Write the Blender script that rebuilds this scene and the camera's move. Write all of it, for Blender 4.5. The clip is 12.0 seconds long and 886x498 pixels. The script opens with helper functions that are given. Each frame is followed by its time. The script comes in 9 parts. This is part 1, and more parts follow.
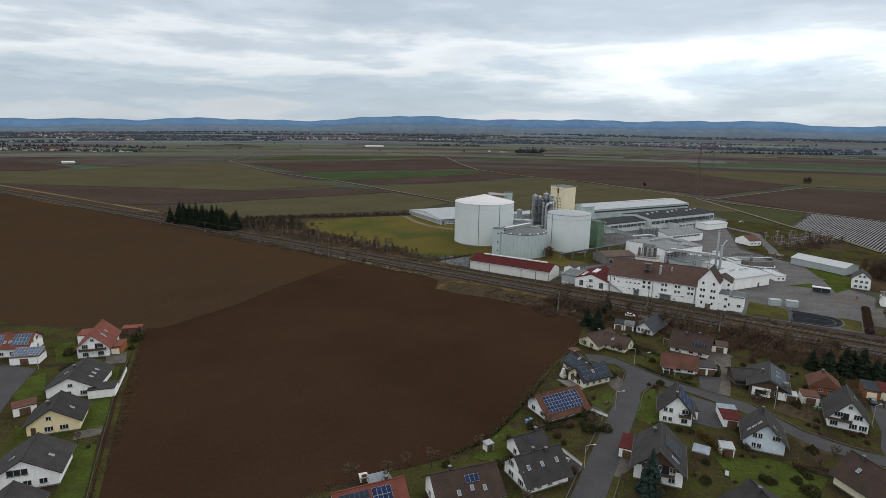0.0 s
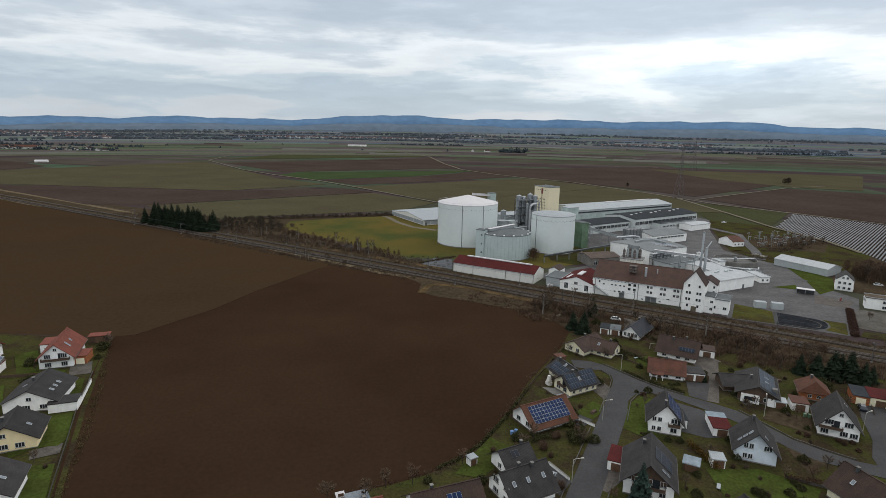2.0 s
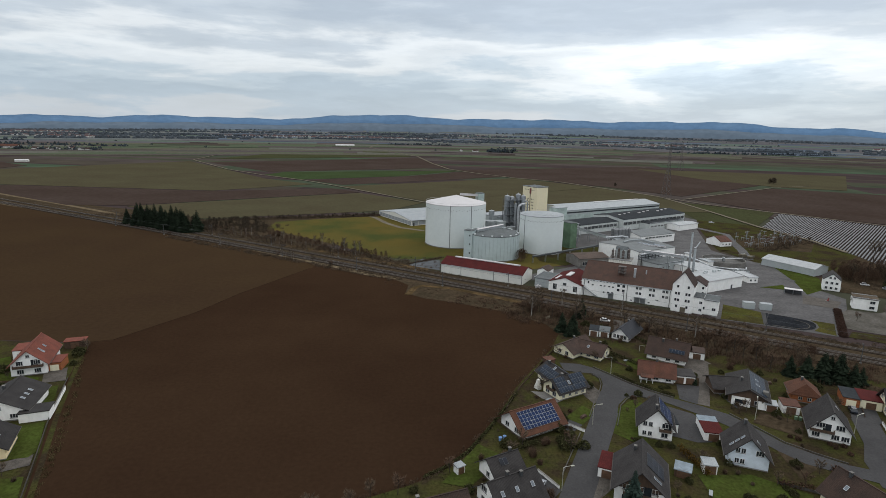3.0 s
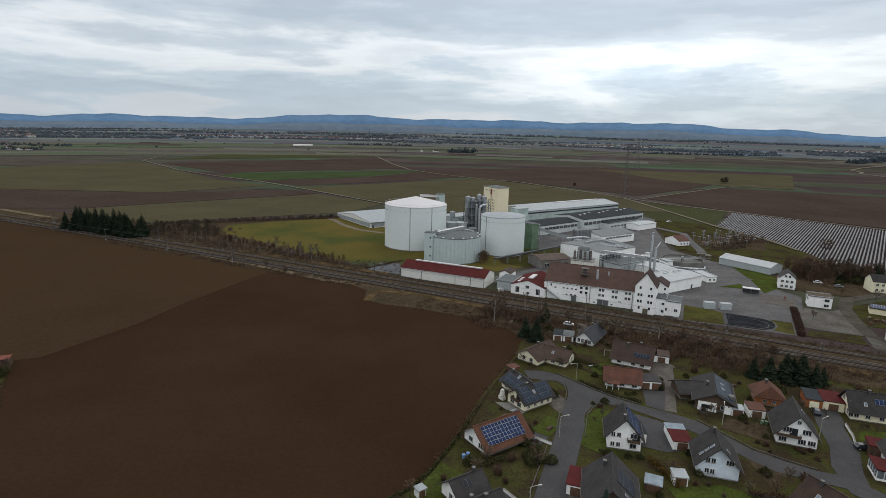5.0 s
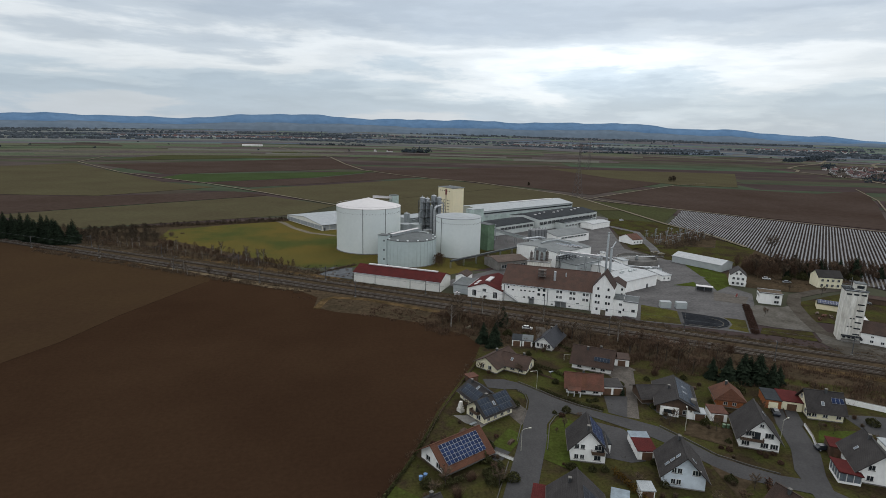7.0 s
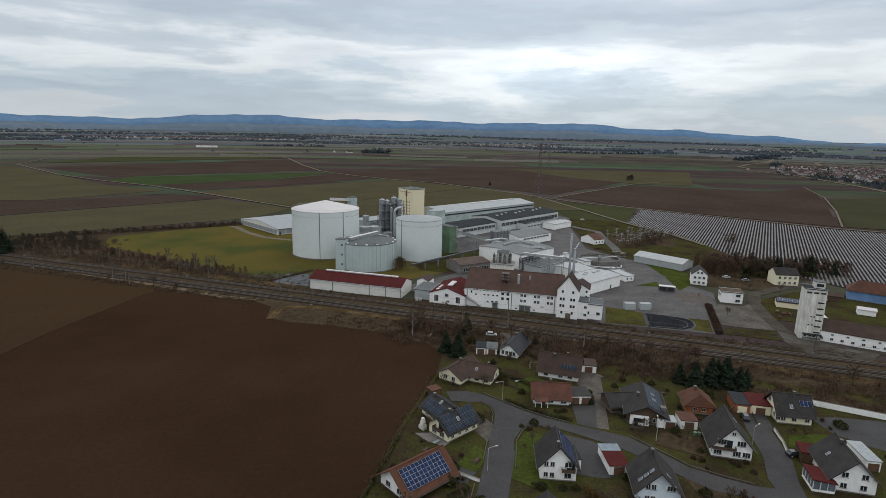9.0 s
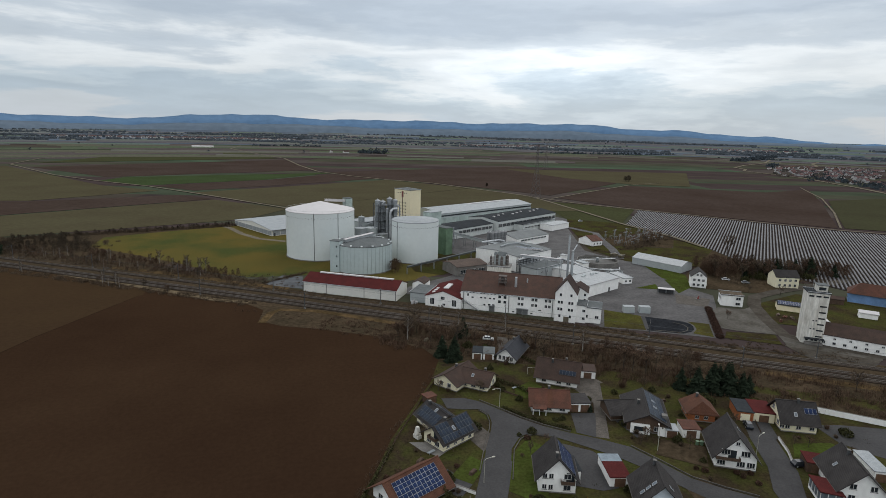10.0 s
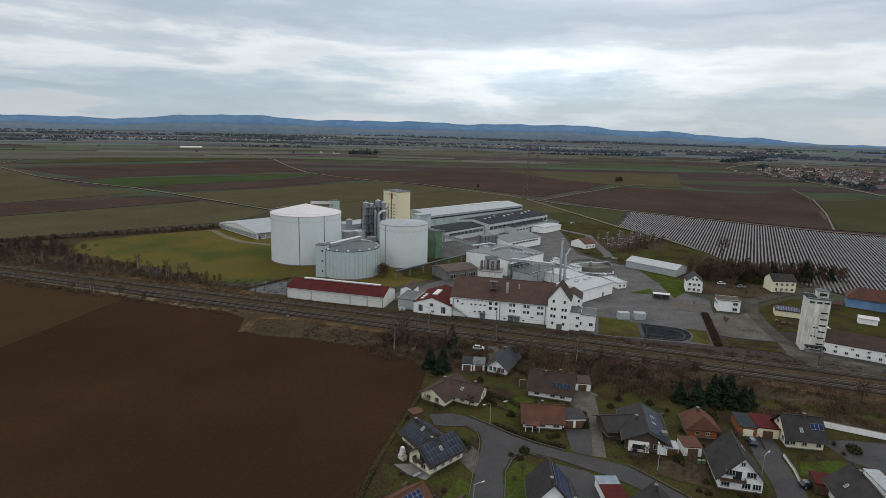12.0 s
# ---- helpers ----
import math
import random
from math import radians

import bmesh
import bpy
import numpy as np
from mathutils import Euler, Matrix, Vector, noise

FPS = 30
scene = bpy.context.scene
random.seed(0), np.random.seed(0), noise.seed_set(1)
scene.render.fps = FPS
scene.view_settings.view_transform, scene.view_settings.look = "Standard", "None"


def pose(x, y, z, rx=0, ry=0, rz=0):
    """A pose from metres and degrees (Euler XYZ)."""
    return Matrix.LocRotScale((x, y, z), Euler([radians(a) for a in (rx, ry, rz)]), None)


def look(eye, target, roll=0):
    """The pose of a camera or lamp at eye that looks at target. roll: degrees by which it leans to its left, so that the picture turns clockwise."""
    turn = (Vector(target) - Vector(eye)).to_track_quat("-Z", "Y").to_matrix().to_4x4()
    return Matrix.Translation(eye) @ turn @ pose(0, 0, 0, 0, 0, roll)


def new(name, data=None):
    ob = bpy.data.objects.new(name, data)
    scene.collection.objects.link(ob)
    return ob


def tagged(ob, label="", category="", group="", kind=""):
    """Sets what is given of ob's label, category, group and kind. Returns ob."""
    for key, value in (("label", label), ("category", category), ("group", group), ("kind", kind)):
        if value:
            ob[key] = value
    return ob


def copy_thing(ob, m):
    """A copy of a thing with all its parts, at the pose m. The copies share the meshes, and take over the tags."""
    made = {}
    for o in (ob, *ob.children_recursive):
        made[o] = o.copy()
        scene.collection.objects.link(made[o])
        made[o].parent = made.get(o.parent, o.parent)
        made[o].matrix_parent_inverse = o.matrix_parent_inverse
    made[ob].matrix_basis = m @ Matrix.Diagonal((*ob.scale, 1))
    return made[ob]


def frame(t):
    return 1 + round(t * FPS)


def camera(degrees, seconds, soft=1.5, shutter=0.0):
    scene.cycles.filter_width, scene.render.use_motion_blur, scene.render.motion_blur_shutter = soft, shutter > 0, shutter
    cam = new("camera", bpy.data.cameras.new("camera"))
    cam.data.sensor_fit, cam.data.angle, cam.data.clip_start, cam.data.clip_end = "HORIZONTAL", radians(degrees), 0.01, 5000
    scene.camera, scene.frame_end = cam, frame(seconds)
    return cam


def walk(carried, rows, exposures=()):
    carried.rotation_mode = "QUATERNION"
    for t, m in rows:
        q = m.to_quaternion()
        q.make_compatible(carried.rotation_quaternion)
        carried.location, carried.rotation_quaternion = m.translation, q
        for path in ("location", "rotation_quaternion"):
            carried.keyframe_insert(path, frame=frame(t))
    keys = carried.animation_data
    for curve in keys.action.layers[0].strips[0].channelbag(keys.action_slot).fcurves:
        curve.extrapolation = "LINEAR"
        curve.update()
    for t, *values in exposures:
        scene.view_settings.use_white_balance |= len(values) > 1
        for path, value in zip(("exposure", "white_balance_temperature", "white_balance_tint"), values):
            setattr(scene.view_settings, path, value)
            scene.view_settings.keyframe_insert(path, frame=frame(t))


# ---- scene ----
# camera: seconds, x, y, z, heading (left of north), pitch, roll
cam = camera(76.76, 12.0, soft=0.7)
PATH = [
    (0, 0.00, -0.00, 80.00, -0.000, -12.323, 0.902),
    (0.5, 0.07, 1.52, 80.09, 0.154, -12.380, 1.047),
    (1, 0.22, 3.10, 80.15, 0.306, -12.388, 1.121),
    (1.5, 0.43, 4.77, 80.12, 0.091, -12.400, 1.160),
    (2, 0.62, 6.59, 80.02, -1.694, -12.345, 1.144),
    (2.5, 0.87, 8.48, 79.87, -2.349, -12.356, 1.191),
    (3, 1.30, 10.46, 79.82, -2.890, -12.343, 1.263),
    (5, 2.80, 19.36, 79.44, -6.893, -12.230, 1.445),
    (5.5, 3.22, 21.65, 79.30, -8.344, -12.183, 1.504),
    (6, 3.70, 23.98, 79.22, -8.724, -12.165, 1.546),
    (6.5, 4.23, 26.27, 79.07, -10.608, -12.112, 1.516),
    (7, 4.85, 28.60, 79.00, -11.501, -12.125, 1.476),
    (9, 7.86, 37.95, 78.60, -15.424, -11.983, 1.388),
    (9.5, 8.64, 40.09, 78.49, -15.565, -11.970, 1.415),
    (10, 9.47, 42.25, 78.53, -15.740, -11.948, 1.486),
    (10.5, 10.34, 44.40, 78.59, -15.872, -11.940, 1.505),
    (11, 11.24, 46.56, 78.57, -16.193, -11.914, 1.470),
    (11.5, 12.18, 48.65, 78.47, -16.418, -11.872, 1.479),
    (12, 13.17, 50.79, 78.47, -16.610, -11.856, 1.549),
]


def eye_pose(x, y, z, yaw, pitch, roll):
    a, b = radians(yaw), radians(pitch)
    ahead = Vector((-math.sin(a) * math.cos(b), math.cos(a) * math.cos(b), math.sin(b)))
    return look((x, y, z), Vector((x, y, z)) + ahead, roll)


walk(cam, [(t, eye_pose(x, y, z, yaw, pitch, roll)) for t, x, y, z, yaw, pitch, roll in PATH], [(0, 0.03), (3, 0.0), (7, -0.05), (9, -0.10), (12, -0.10)])
scene.view_settings.exposure = 0.0

# ---- world: overcast sky over a blue-grey clear sky ----
SUN_AZ, SUN_EL = 38.0, 42.0     # degrees clockwise from north (+y), above the horizon


def build_world():
    w = bpy.data.worlds.new("overcast_sky")
    scene.world = w
    w.use_nodes = True
    nt = w.node_tree
    nt.nodes.clear()
    n, ln = nt.nodes, nt.links

    def node(kind, **kw):
        x = n.new(kind)
        for k, v in kw.items():
            if k == "op":
                x.operation = v
            elif k == "val":
                for i, a in v.items():
                    x.inputs[i].default_value = a
        return x

    def m(op, a, b=None, c=None):
        x = n.new("ShaderNodeMath")
        x.operation = op
        for i, s in enumerate((a, b, c)):
            if s is None:
                continue
            if isinstance(s, (int, float)):
                x.inputs[i].default_value = s
            else:
                ln.new(s, x.inputs[i])
        return x.outputs[0]

    tc = n.new("ShaderNodeTexCoord")
    sep = n.new("ShaderNodeSeparateXYZ")
    ln.new(tc.outputs["Generated"], sep.inputs[0])
    X, Y, Z = sep.outputs
    up = m("MAXIMUM", Z, 0.0)

    def cloud(scale, offset, zs, detail, rough):
        mp = n.new("ShaderNodeMapping")
        mp.inputs["Location"].default_value = offset
        mp.inputs["Scale"].default_value = (1, 1, zs)
        ln.new(tc.outputs["Generated"], mp.inputs[0])
        t = n.new("ShaderNodeTexNoise")
        t.inputs["Scale"].default_value = scale
        t.inputs["Detail"].default_value = detail
        t.inputs["Roughness"].default_value = rough
        t.inputs["Distortion"].default_value = 0.12
        ln.new(mp.outputs[0], t.inputs["Vector"])
        return t.outputs["Fac"]

    # layered cloud deck: streaks that billow into one another
    broad = cloud(1.5, (0.35, 0.8, 0.15), 8.0, 2.5, 0.45)
    fluff = cloud(3.9, (1.3, 0.2, 0.4), 5.6, 6.5, 0.58)
    level = m("ADD", Z, m("ADD", m("MULTIPLY", m("SUBTRACT", broad, 0.5), 0.17), m("MULTIPLY", m("SUBTRACT", fluff, 0.5), 0.21)))
    level = m("ADD", level, m("MULTIPLY", X, 0.012))
    ramp = n.new("ShaderNodeValToRGB")
    ln.new(level, ramp.inputs[0])
    e = ramp.color_ramp.elements
    e[0].position, e[0].color = 0.0, (0.618, 0.68, 0.745, 1)
    e[1].position, e[1].color = 1.0, (0.917, 0.96, 1.0, 1)
    for p, c in ((0.022, (0.505, 0.605, 0.704)), (0.045, (0.476, 0.572, 0.668)), (0.066, (0.572, 0.668, 0.755)), (0.090, (0.773, 0.830, 0.880)), (0.115, (0.873, 0.923, 0.961)), (0.150, (0.611, 0.684, 0.759)), (0.185, (0.504, 0.580, 0.668)), (0.225, (0.562, 0.640, 0.729)), (0.30, (0.758, 0.820, 0.890)), (0.42, (1.095, 1.125, 1.15)), (0.60, (1.198, 1.22, 1.24))):
        k = e.new(p)
        k.color = (*c, 1)
    ramp.color_ramp.interpolation = "EASE"
    thin = m("DIVIDE", m("SUBTRACT", X, 0.38), 0.30)
    glow = m("POWER", 2.718, m("MULTIPLY", m("MULTIPLY", thin, thin), -1.0))      # thinner cloud towards the hidden sun
    lift = m("ADD", m("ADD", 0.94, m("MULTIPLY", glow, 0.14)), m("MULTIPLY", up, 0.20))
    wisps = cloud(6.5, (0.4, 2.1, 0.9), 4.6, 7.0, 0.62)
    lift = m("MULTIPLY", lift, m("ADD", 0.86, m("MULTIPLY", wisps, 0.28)))
    # the brightest bank of cloud, in front of the hidden sun
    bx, bz = m("DIVIDE", m("SUBTRACT", X, 0.45), 0.17), m("DIVIDE", m("SUBTRACT", Z, 0.100), 0.038)
    bank = m("POWER", 2.718, m("MULTIPLY", m("ADD", m("MULTIPLY", bx, bx), m("MULTIPLY", bz, bz)), -1.0))
    lift = m("ADD", lift, m("MULTIPLY", bank, m("MULTIPLY", fluff, 0.62)))
    sky = n.new("ShaderNodeTexSky")
    sky.sky_type = "NISHITA"
    sky.sun_disc = False
    sky.sun_elevation, sky.sun_rotation = radians(SUN_EL), radians(SUN_AZ)
    gain = n.new("ShaderNodeVectorMath")
    gain.operation = "SCALE"
    ln.new(ramp.outputs[0], gain.inputs[0])
    ln.new(lift, gain.inputs["Scale"])
    clear = n.new("ShaderNodeVectorMath")
    clear.operation = "SCALE"
    ln.new(sky.outputs[0], clear.inputs[0])
    clear.inputs["Scale"].default_value = 0.10
    both = n.new("ShaderNodeMix")
    both.data_type = "RGBA"
    both.inputs[0].default_value = 0.90
    ln.new(clear.outputs[0], both.inputs[6])
    ln.new(gain.outputs[0], both.inputs[7])
    bg = n.new("ShaderNodeBackground")
    ln.new(both.outputs[2], bg.inputs[0])
    bg.inputs[1].default_value = 1.0
    out = n.new("ShaderNodeOutputWorld")
    ln.new(bg.outputs[0], out.inputs[0])


build_world()
sun = new("sun", bpy.data.lights.new("sun", "SUN"))
sun.data.energy, sun.data.angle, sun.data.color = 0.5, radians(35), (1.0, 0.97, 0.92)
sun.matrix_world = look((0, 0, 300), Vector((0, 0, 300)) - Vector((math.sin(radians(SUN_AZ)) * math.cos(radians(SUN_EL)), math.cos(radians(SUN_AZ)) * math.cos(radians(SUN_EL)), math.sin(radians(SUN_EL)))))

# ---- materials ----


def material(name, colour, rough=0.8, metal=0.0, var=0.25, scale=1.0, fine=12.0, bump=0.0, tint=None, rand=0.0, island=0.0, stretch=(1, 1, 1), spec=0.5, world=False):
    """Two scales of noise over a base colour, with fine relief; tint is a second colour, rand varies from object to object."""
    mt = bpy.data.materials.new(name)
    mt.use_nodes = True
    nt = mt.node_tree
    n, ln = nt.nodes, nt.links
    b = n["Principled BSDF"]
    b.inputs["Roughness"].default_value = rough
    b.inputs["Metallic"].default_value = metal
    b.inputs["Specular IOR Level"].default_value = spec
    tc = n.new("ShaderNodeNewGeometry") if world else n.new("ShaderNodeTexCoord")
    src = tc.outputs["Position"] if world else tc.outputs["Object"]
    mp = n.new("ShaderNodeMapping")
    mp.inputs["Scale"].default_value = stretch
    ln.new(src, mp.inputs[0])

    def tex(s, d, r=0.6):
        t = n.new("ShaderNodeTexNoise")
        t.inputs["Scale"].default_value = s
        t.inputs["Detail"].default_value = d
        t.inputs["Roughness"].default_value = r
        ln.new(mp.outputs[0], t.inputs["Vector"])
        return t.outputs["Fac"]

    big, small = tex(scale, 4), tex(fine, 3)
    mix = n.new("ShaderNodeMix")
    mix.data_type = "RGBA"
    other = tint or tuple(c * 0.6 for c in colour)
    mix.inputs[6].default_value = (*colour, 1)
    mix.inputs[7].default_value = (*other, 1)
    ramp = n.new("ShaderNodeMapRange")
    ramp.inputs[1].default_value, ramp.inputs[2].default_value = 0.35, 0.68
    ln.new(big, ramp.inputs[0])
    ln.new(ramp.outputs[0], mix.inputs[0])
    hsv = n.new("ShaderNodeHueSaturation")
    ln.new(mix.outputs[2], hsv.inputs["Color"])
    val = n.new("ShaderNodeMapRange")
    val.inputs[1].default_value, val.inputs[2].default_value = 0.3, 0.7
    val.inputs[3].default_value, val.inputs[4].default_value = 1 - var, 1 + var
    ln.new(small, val.inputs[0])
    out = val.outputs[0]
    if rand or island:
        r = n.new("ShaderNodeObjectInfo").outputs["Random"] if rand else tc.outputs["Random Per Island"] if world else n.new("ShaderNodeNewGeometry").outputs["Random Per Island"]
        k = n.new("ShaderNodeMapRange")
        k.inputs[3].default_value, k.inputs[4].default_value = 1 - (rand or island), 1 + (rand or island)
        ln.new(r, k.inputs[0])
        mul = n.new("ShaderNodeMath")
        mul.operation = "MULTIPLY"
        ln.new(out, mul.inputs[0])
        ln.new(k.outputs[0], mul.inputs[1])
        out = mul.outputs[0]
    ln.new(out, hsv.inputs["Value"])
    ln.new(hsv.outputs[0], b.inputs["Base Color"])
    if bump:
        bp = n.new("ShaderNodeBump")
        bp.inputs["Strength"].default_value = bump
        bp.inputs["Distance"].default_value = 0.1
        ln.new(small, bp.inputs["Height"])
        ln.new(bp.outputs[0], b.inputs["Normal"])
    return mt


def banded(name, colour, period, axis, depth=0.4, rough=0.7, metal=0.0, tint=None, rand=0.0, spec=0.15, var=0.22):
    """Corrugated sheet, tile courses or boards: fine regular relief across one axis, over a mottled colour."""
    mt = material(name, colour, rough, metal, var, 0.35, 4.0, tint=tint, rand=rand, spec=spec)
    nt = mt.node_tree
    n, ln = nt.nodes, nt.links
    b = n["Principled BSDF"]
    tc = n.new("ShaderNodeTexCoord")
    wv = n.new("ShaderNodeTexWave")
    wv.bands_direction = axis
    wv.inputs["Scale"].default_value = 2 * math.pi / (20.0 * period)
    wv.inputs["Distortion"].default_value = 0.3
    ln.new(tc.outputs["Object"], wv.inputs["Vector"])
    bp = n.new("ShaderNodeBump")
    bp.inputs["Strength"].default_value = depth
    bp.inputs["Distance"].default_value = 0.05
    ln.new(wv.outputs["Fac"], bp.inputs["Height"])
    ln.new(bp.outputs[0], b.inputs["Normal"])
    return mt


M = {}
M["soil"] = material("ploughed_soil", (0.0382, 0.0222, 0.0130), 0.95, 0, 0.10, 0.010, 0.8, 0.3, tint=(0.0260, 0.0143, 0.0088), world=True, spec=0.0)
M["headland"] = material("turned_headland", (0.031, 0.0185, 0.0112), 0.95, 0, 0.25, 0.2, 1.2, 0.3, world=True, spec=0.0)
M["soil2"] = material("olive_stubble", (0.0450, 0.0285, 0.0157), 0.95, 0, 0.09, 0.014, 0.5, 0.2, tint=(0.0388, 0.0239, 0.0143), world=True, spec=0.0)
M["crop"] = material("winter_crop", (0.05, 0.054, 0.026), 0.9, 0, 0.2, 0.02, 0.4, 0.3, tint=(0.044, 0.044, 0.023), world=True, spec=0.0)
M["greencrop"] = material("green_crop", (0.042, 0.06, 0.026), 0.9, 0, 0.15, 0.02, 0.4, 0.3, tint=(0.037, 0.05, 0.022), world=True, spec=0.0)
def turf(name, a, b, c, size):
    """Uneven winter turf: green, worn and leaf-brown patches over fine grain."""
    mt = material(name, a, 0.95, 0, 0.3, size, 1.4, 0.4, tint=b, world=True, spec=0.0)
    n, ln = mt.node_tree.nodes, mt.node_tree.links
    g = n.new("ShaderNodeNewGeometry")
    t = n.new("ShaderNodeTexNoise")
    t.inputs["Scale"].default_value, t.inputs["Detail"].default_value, t.inputs["Roughness"].default_value = size * 0.45, 5, 0.65
    ln.new(g.outputs["Position"], t.inputs["Vector"])
    k = n.new("ShaderNodeMapRange")
    k.inputs[1].default_value, k.inputs[2].default_value = 0.46, 0.60
    ln.new(t.outputs["Fac"], k.inputs[0])
    mix = n.new("ShaderNodeMix")
    mix.data_type = "RGBA"
    hsv = next(x for x in n if x.bl_idname == "ShaderNodeHueSaturation")
    ln.new(hsv.inputs["Color"].links[0].from_socket, mix.inputs[6])
    mix.inputs[7].default_value = (*c, 1)
    ln.new(k.outputs[0], mix.inputs[0])
    ln.new(mix.outputs[2], hsv.inputs["Color"])
    return mt


M["meadow"] = turf("meadow_grass", (0.096, 0.074, 0.022), (0.084, 0.072, 0.023), (0.050, 0.060, 0.020), 0.025)
M["lawn"] = turf("garden_lawn", (0.043, 0.047, 0.0145), (0.048, 0.040, 0.0165), (0.034, 0.0255, 0.016), 0.16)
M["scrub"] = material("trackside_scrub", (0.062, 0.045, 0.029), 0.95, 0, 0.35, 0.08, 0.7, 0.6, tint=(0.04, 0.031, 0.02), world=True, spec=0.0)
M["freshlawn"] = material("fresh_lawn", (0.052, 0.070, 0.0155), 0.95, 0, 0.25, 0.15, 1.3, 0.4, tint=(0.038, 0.042, 0.0125), world=True, spec=0.0)
M["drygrass"] = material("dry_verge", (0.105, 0.07, 0.036), 0.95, 0, 0.3, 0.15, 0.9, 0.4, tint=(0.045, 0.032, 0.016), world=True, spec=0.0)
M["palegrass"] = material("pale_dry_grass", (0.155, 0.120, 0.078), 0.95, 0, 0.25, 0.12, 0.9, 0.3, tint=(0.095, 0.072, 0.044), world=True, spec=0.0)
M["asphalt"] = material("asphalt", (0.057, 0.0555, 0.056), 0.85, 0, 0.14, 0.12, 2.0, 0.2, tint=(0.045, 0.0438, 0.0445), world=True, spec=0.1)
M["yard"] = material("yard_asphalt", (0.097, 0.093, 0.092), 0.8, 0, 0.28, 0.10, 0.9, 0.2, tint=(0.060, 0.057, 0.057), world=True, spec=0.1, stretch=(0.8, 1.2, 1))
M["concrete"] = material("concrete", (0.2, 0.19, 0.175), 0.85, 0, 0.15, 0.3, 3, 0.2, spec=0.2)
M["pavers"] = material("block_paving", (0.102, 0.09, 0.078), 0.85, 0, 0.25, 0.4, 3, 0.3, world=True, spec=0.1)
M["gravel"] = material("track_ballast", (0.062, 0.049, 0.039), 0.95, 0, 0.3, 0.3, 3, 0.5, world=True, spec=0)
M["lane"] = material("field_lane", (0.165, 0.145, 0.11), 0.95, 0, 0.2, 0.05, 0.6, 0.2, tint=(0.12, 0.103, 0.076), world=True, spec=0)
M["white"] = material("white_render", (0.88, 0.875, 0.85), 0.8, 0, 0.06, 0.22, 1.3, 0.05, tint=(0.82, 0.815, 0.785), stretch=(1, 1, 0.5))
M["yellow"] = material("cream_render", (0.82, 0.76, 0.55), 0.8, 0, 0.05, 0.2, 1.5, 0.05, tint=(0.74, 0.69, 0.51))
M["ochre_wall"] = material("warm_yellow_render", (0.82, 0.68, 0.41), 0.8, 0, 0.05, 0.2, 1.5, 0.05, tint=(0.74, 0.61, 0.37))
M["cream"] = material("pale_cream_panel", (0.78, 0.69, 0.47), 0.7, 0, 0.05, 0.08, 0.8, 0.05, tint=(0.74, 0.66, 0.46))
M["paleblue"] = material("pale_blue_render", (0.66, 0.73, 0.80), 0.8, 0, 0.05, 0.2, 1.5, 0.05)
M["blue"] = material("blue_render", (0.16, 0.29, 0.52), 0.8, 0, 0.08, 0.2, 1.5)
M["rust_tile"] = banded("rust_red_tiles", (0.105, 0.046, 0.028), 0.34, "X", 0.5, 0.8, tint=(0.070, 0.033, 0.022))
M["orangewood"] = material("orange_timber", (0.33, 0.105, 0.032), 0.7, 0, 0.2, 0.5, 5, stretch=(1, 1, 6))
M["brownwood"] = material("brown_timber", (0.085, 0.050, 0.030), 0.75, 0, 0.25, 0.5, 5, stretch=(5, 5, 1))
M["gutter"] = material("weathered_gutter", (0.10, 0.088, 0.078), 0.7, 0.2, 0.15)
M["grey_tile"] = banded("grey_roof_tiles", (0.038, 0.0345, 0.0335), 0.34, "X", 0.5, 0.75, tint=(0.024, 0.0215, 0.021), rand=0.18)
M["slate"] = banded("blue_grey_slates", (0.043, 0.045, 0.052), 0.34, "X", 0.4, 0.7, tint=(0.032, 0.034, 0.040))
M["brown_tile"] = banded("brown_roof_tiles", (0.060, 0.038, 0.030), 0.34, "X", 0.5, 0.8, tint=(0.040, 0.028, 0.023), rand=0.12)
M["red_tile"] = banded("red_roof_tiles", (0.098, 0.041, 0.028), 0.34, "X", 0.5, 0.8, tint=(0.06, 0.031, 0.022), rand=0.15)
M["red_bright"] = banded("bright_red_tiles", (0.165, 0.050, 0.034), 0.34, "X", 0.5, 0.8, tint=(0.115, 0.040, 0.028), rand=0.12)
M["mill_tile"] = banded("old_brown_tiles", (0.078, 0.044, 0.034), 0.34, "X", 0.5, 0.85, tint=(0.055, 0.036, 0.029))
M["mill_dark"] = banded("dark_brown_tiles", (0.050, 0.031, 0.026), 0.34, "X", 0.5, 0.85, tint=(0.036, 0.024, 0.021))
M["red_sheet"] = banded("red_sheet_roof", (0.082, 0.019, 0.018), 0.45, "Y", 0.4, 0.8, tint=(0.058, 0.016, 0.0155), spec=0.03)
M["white_sheet"] = banded("white_sheet_wall", (0.70, 0.69, 0.64), 0.5, "X", 0.3, 0.55, tint=(0.64, 0.635, 0.59), var=0.05)
M["grey_sheet"] = banded("grey_sheet", (0.42, 0.45, 0.45), 0.5, "X", 0.4, 0.5, 0.1, tint=(0.36, 0.39, 0.395), var=0.08)
M["pale_roof"] = banded("pale_grey_roof", (0.3, 0.32, 0.33), 0.6, "X", 0.3, 0.5, 0.0, tint=(0.245, 0.265, 0.275))
M["dark_roof"] = material("dark_felt_roof", (0.038, 0.042, 0.046), 0.85, 0, 0.2, 0.1, 1.0, 0.1, tint=(0.028, 0.031, 0.034), spec=0.03)
M["worn_roof"] = material("weathered_brown_sheet", (0.115, 0.088, 0.074), 0.9, 0, 0.2, 0.12, 1.5, 0.1, tint=(0.075, 0.060, 0.053), spec=0.03)
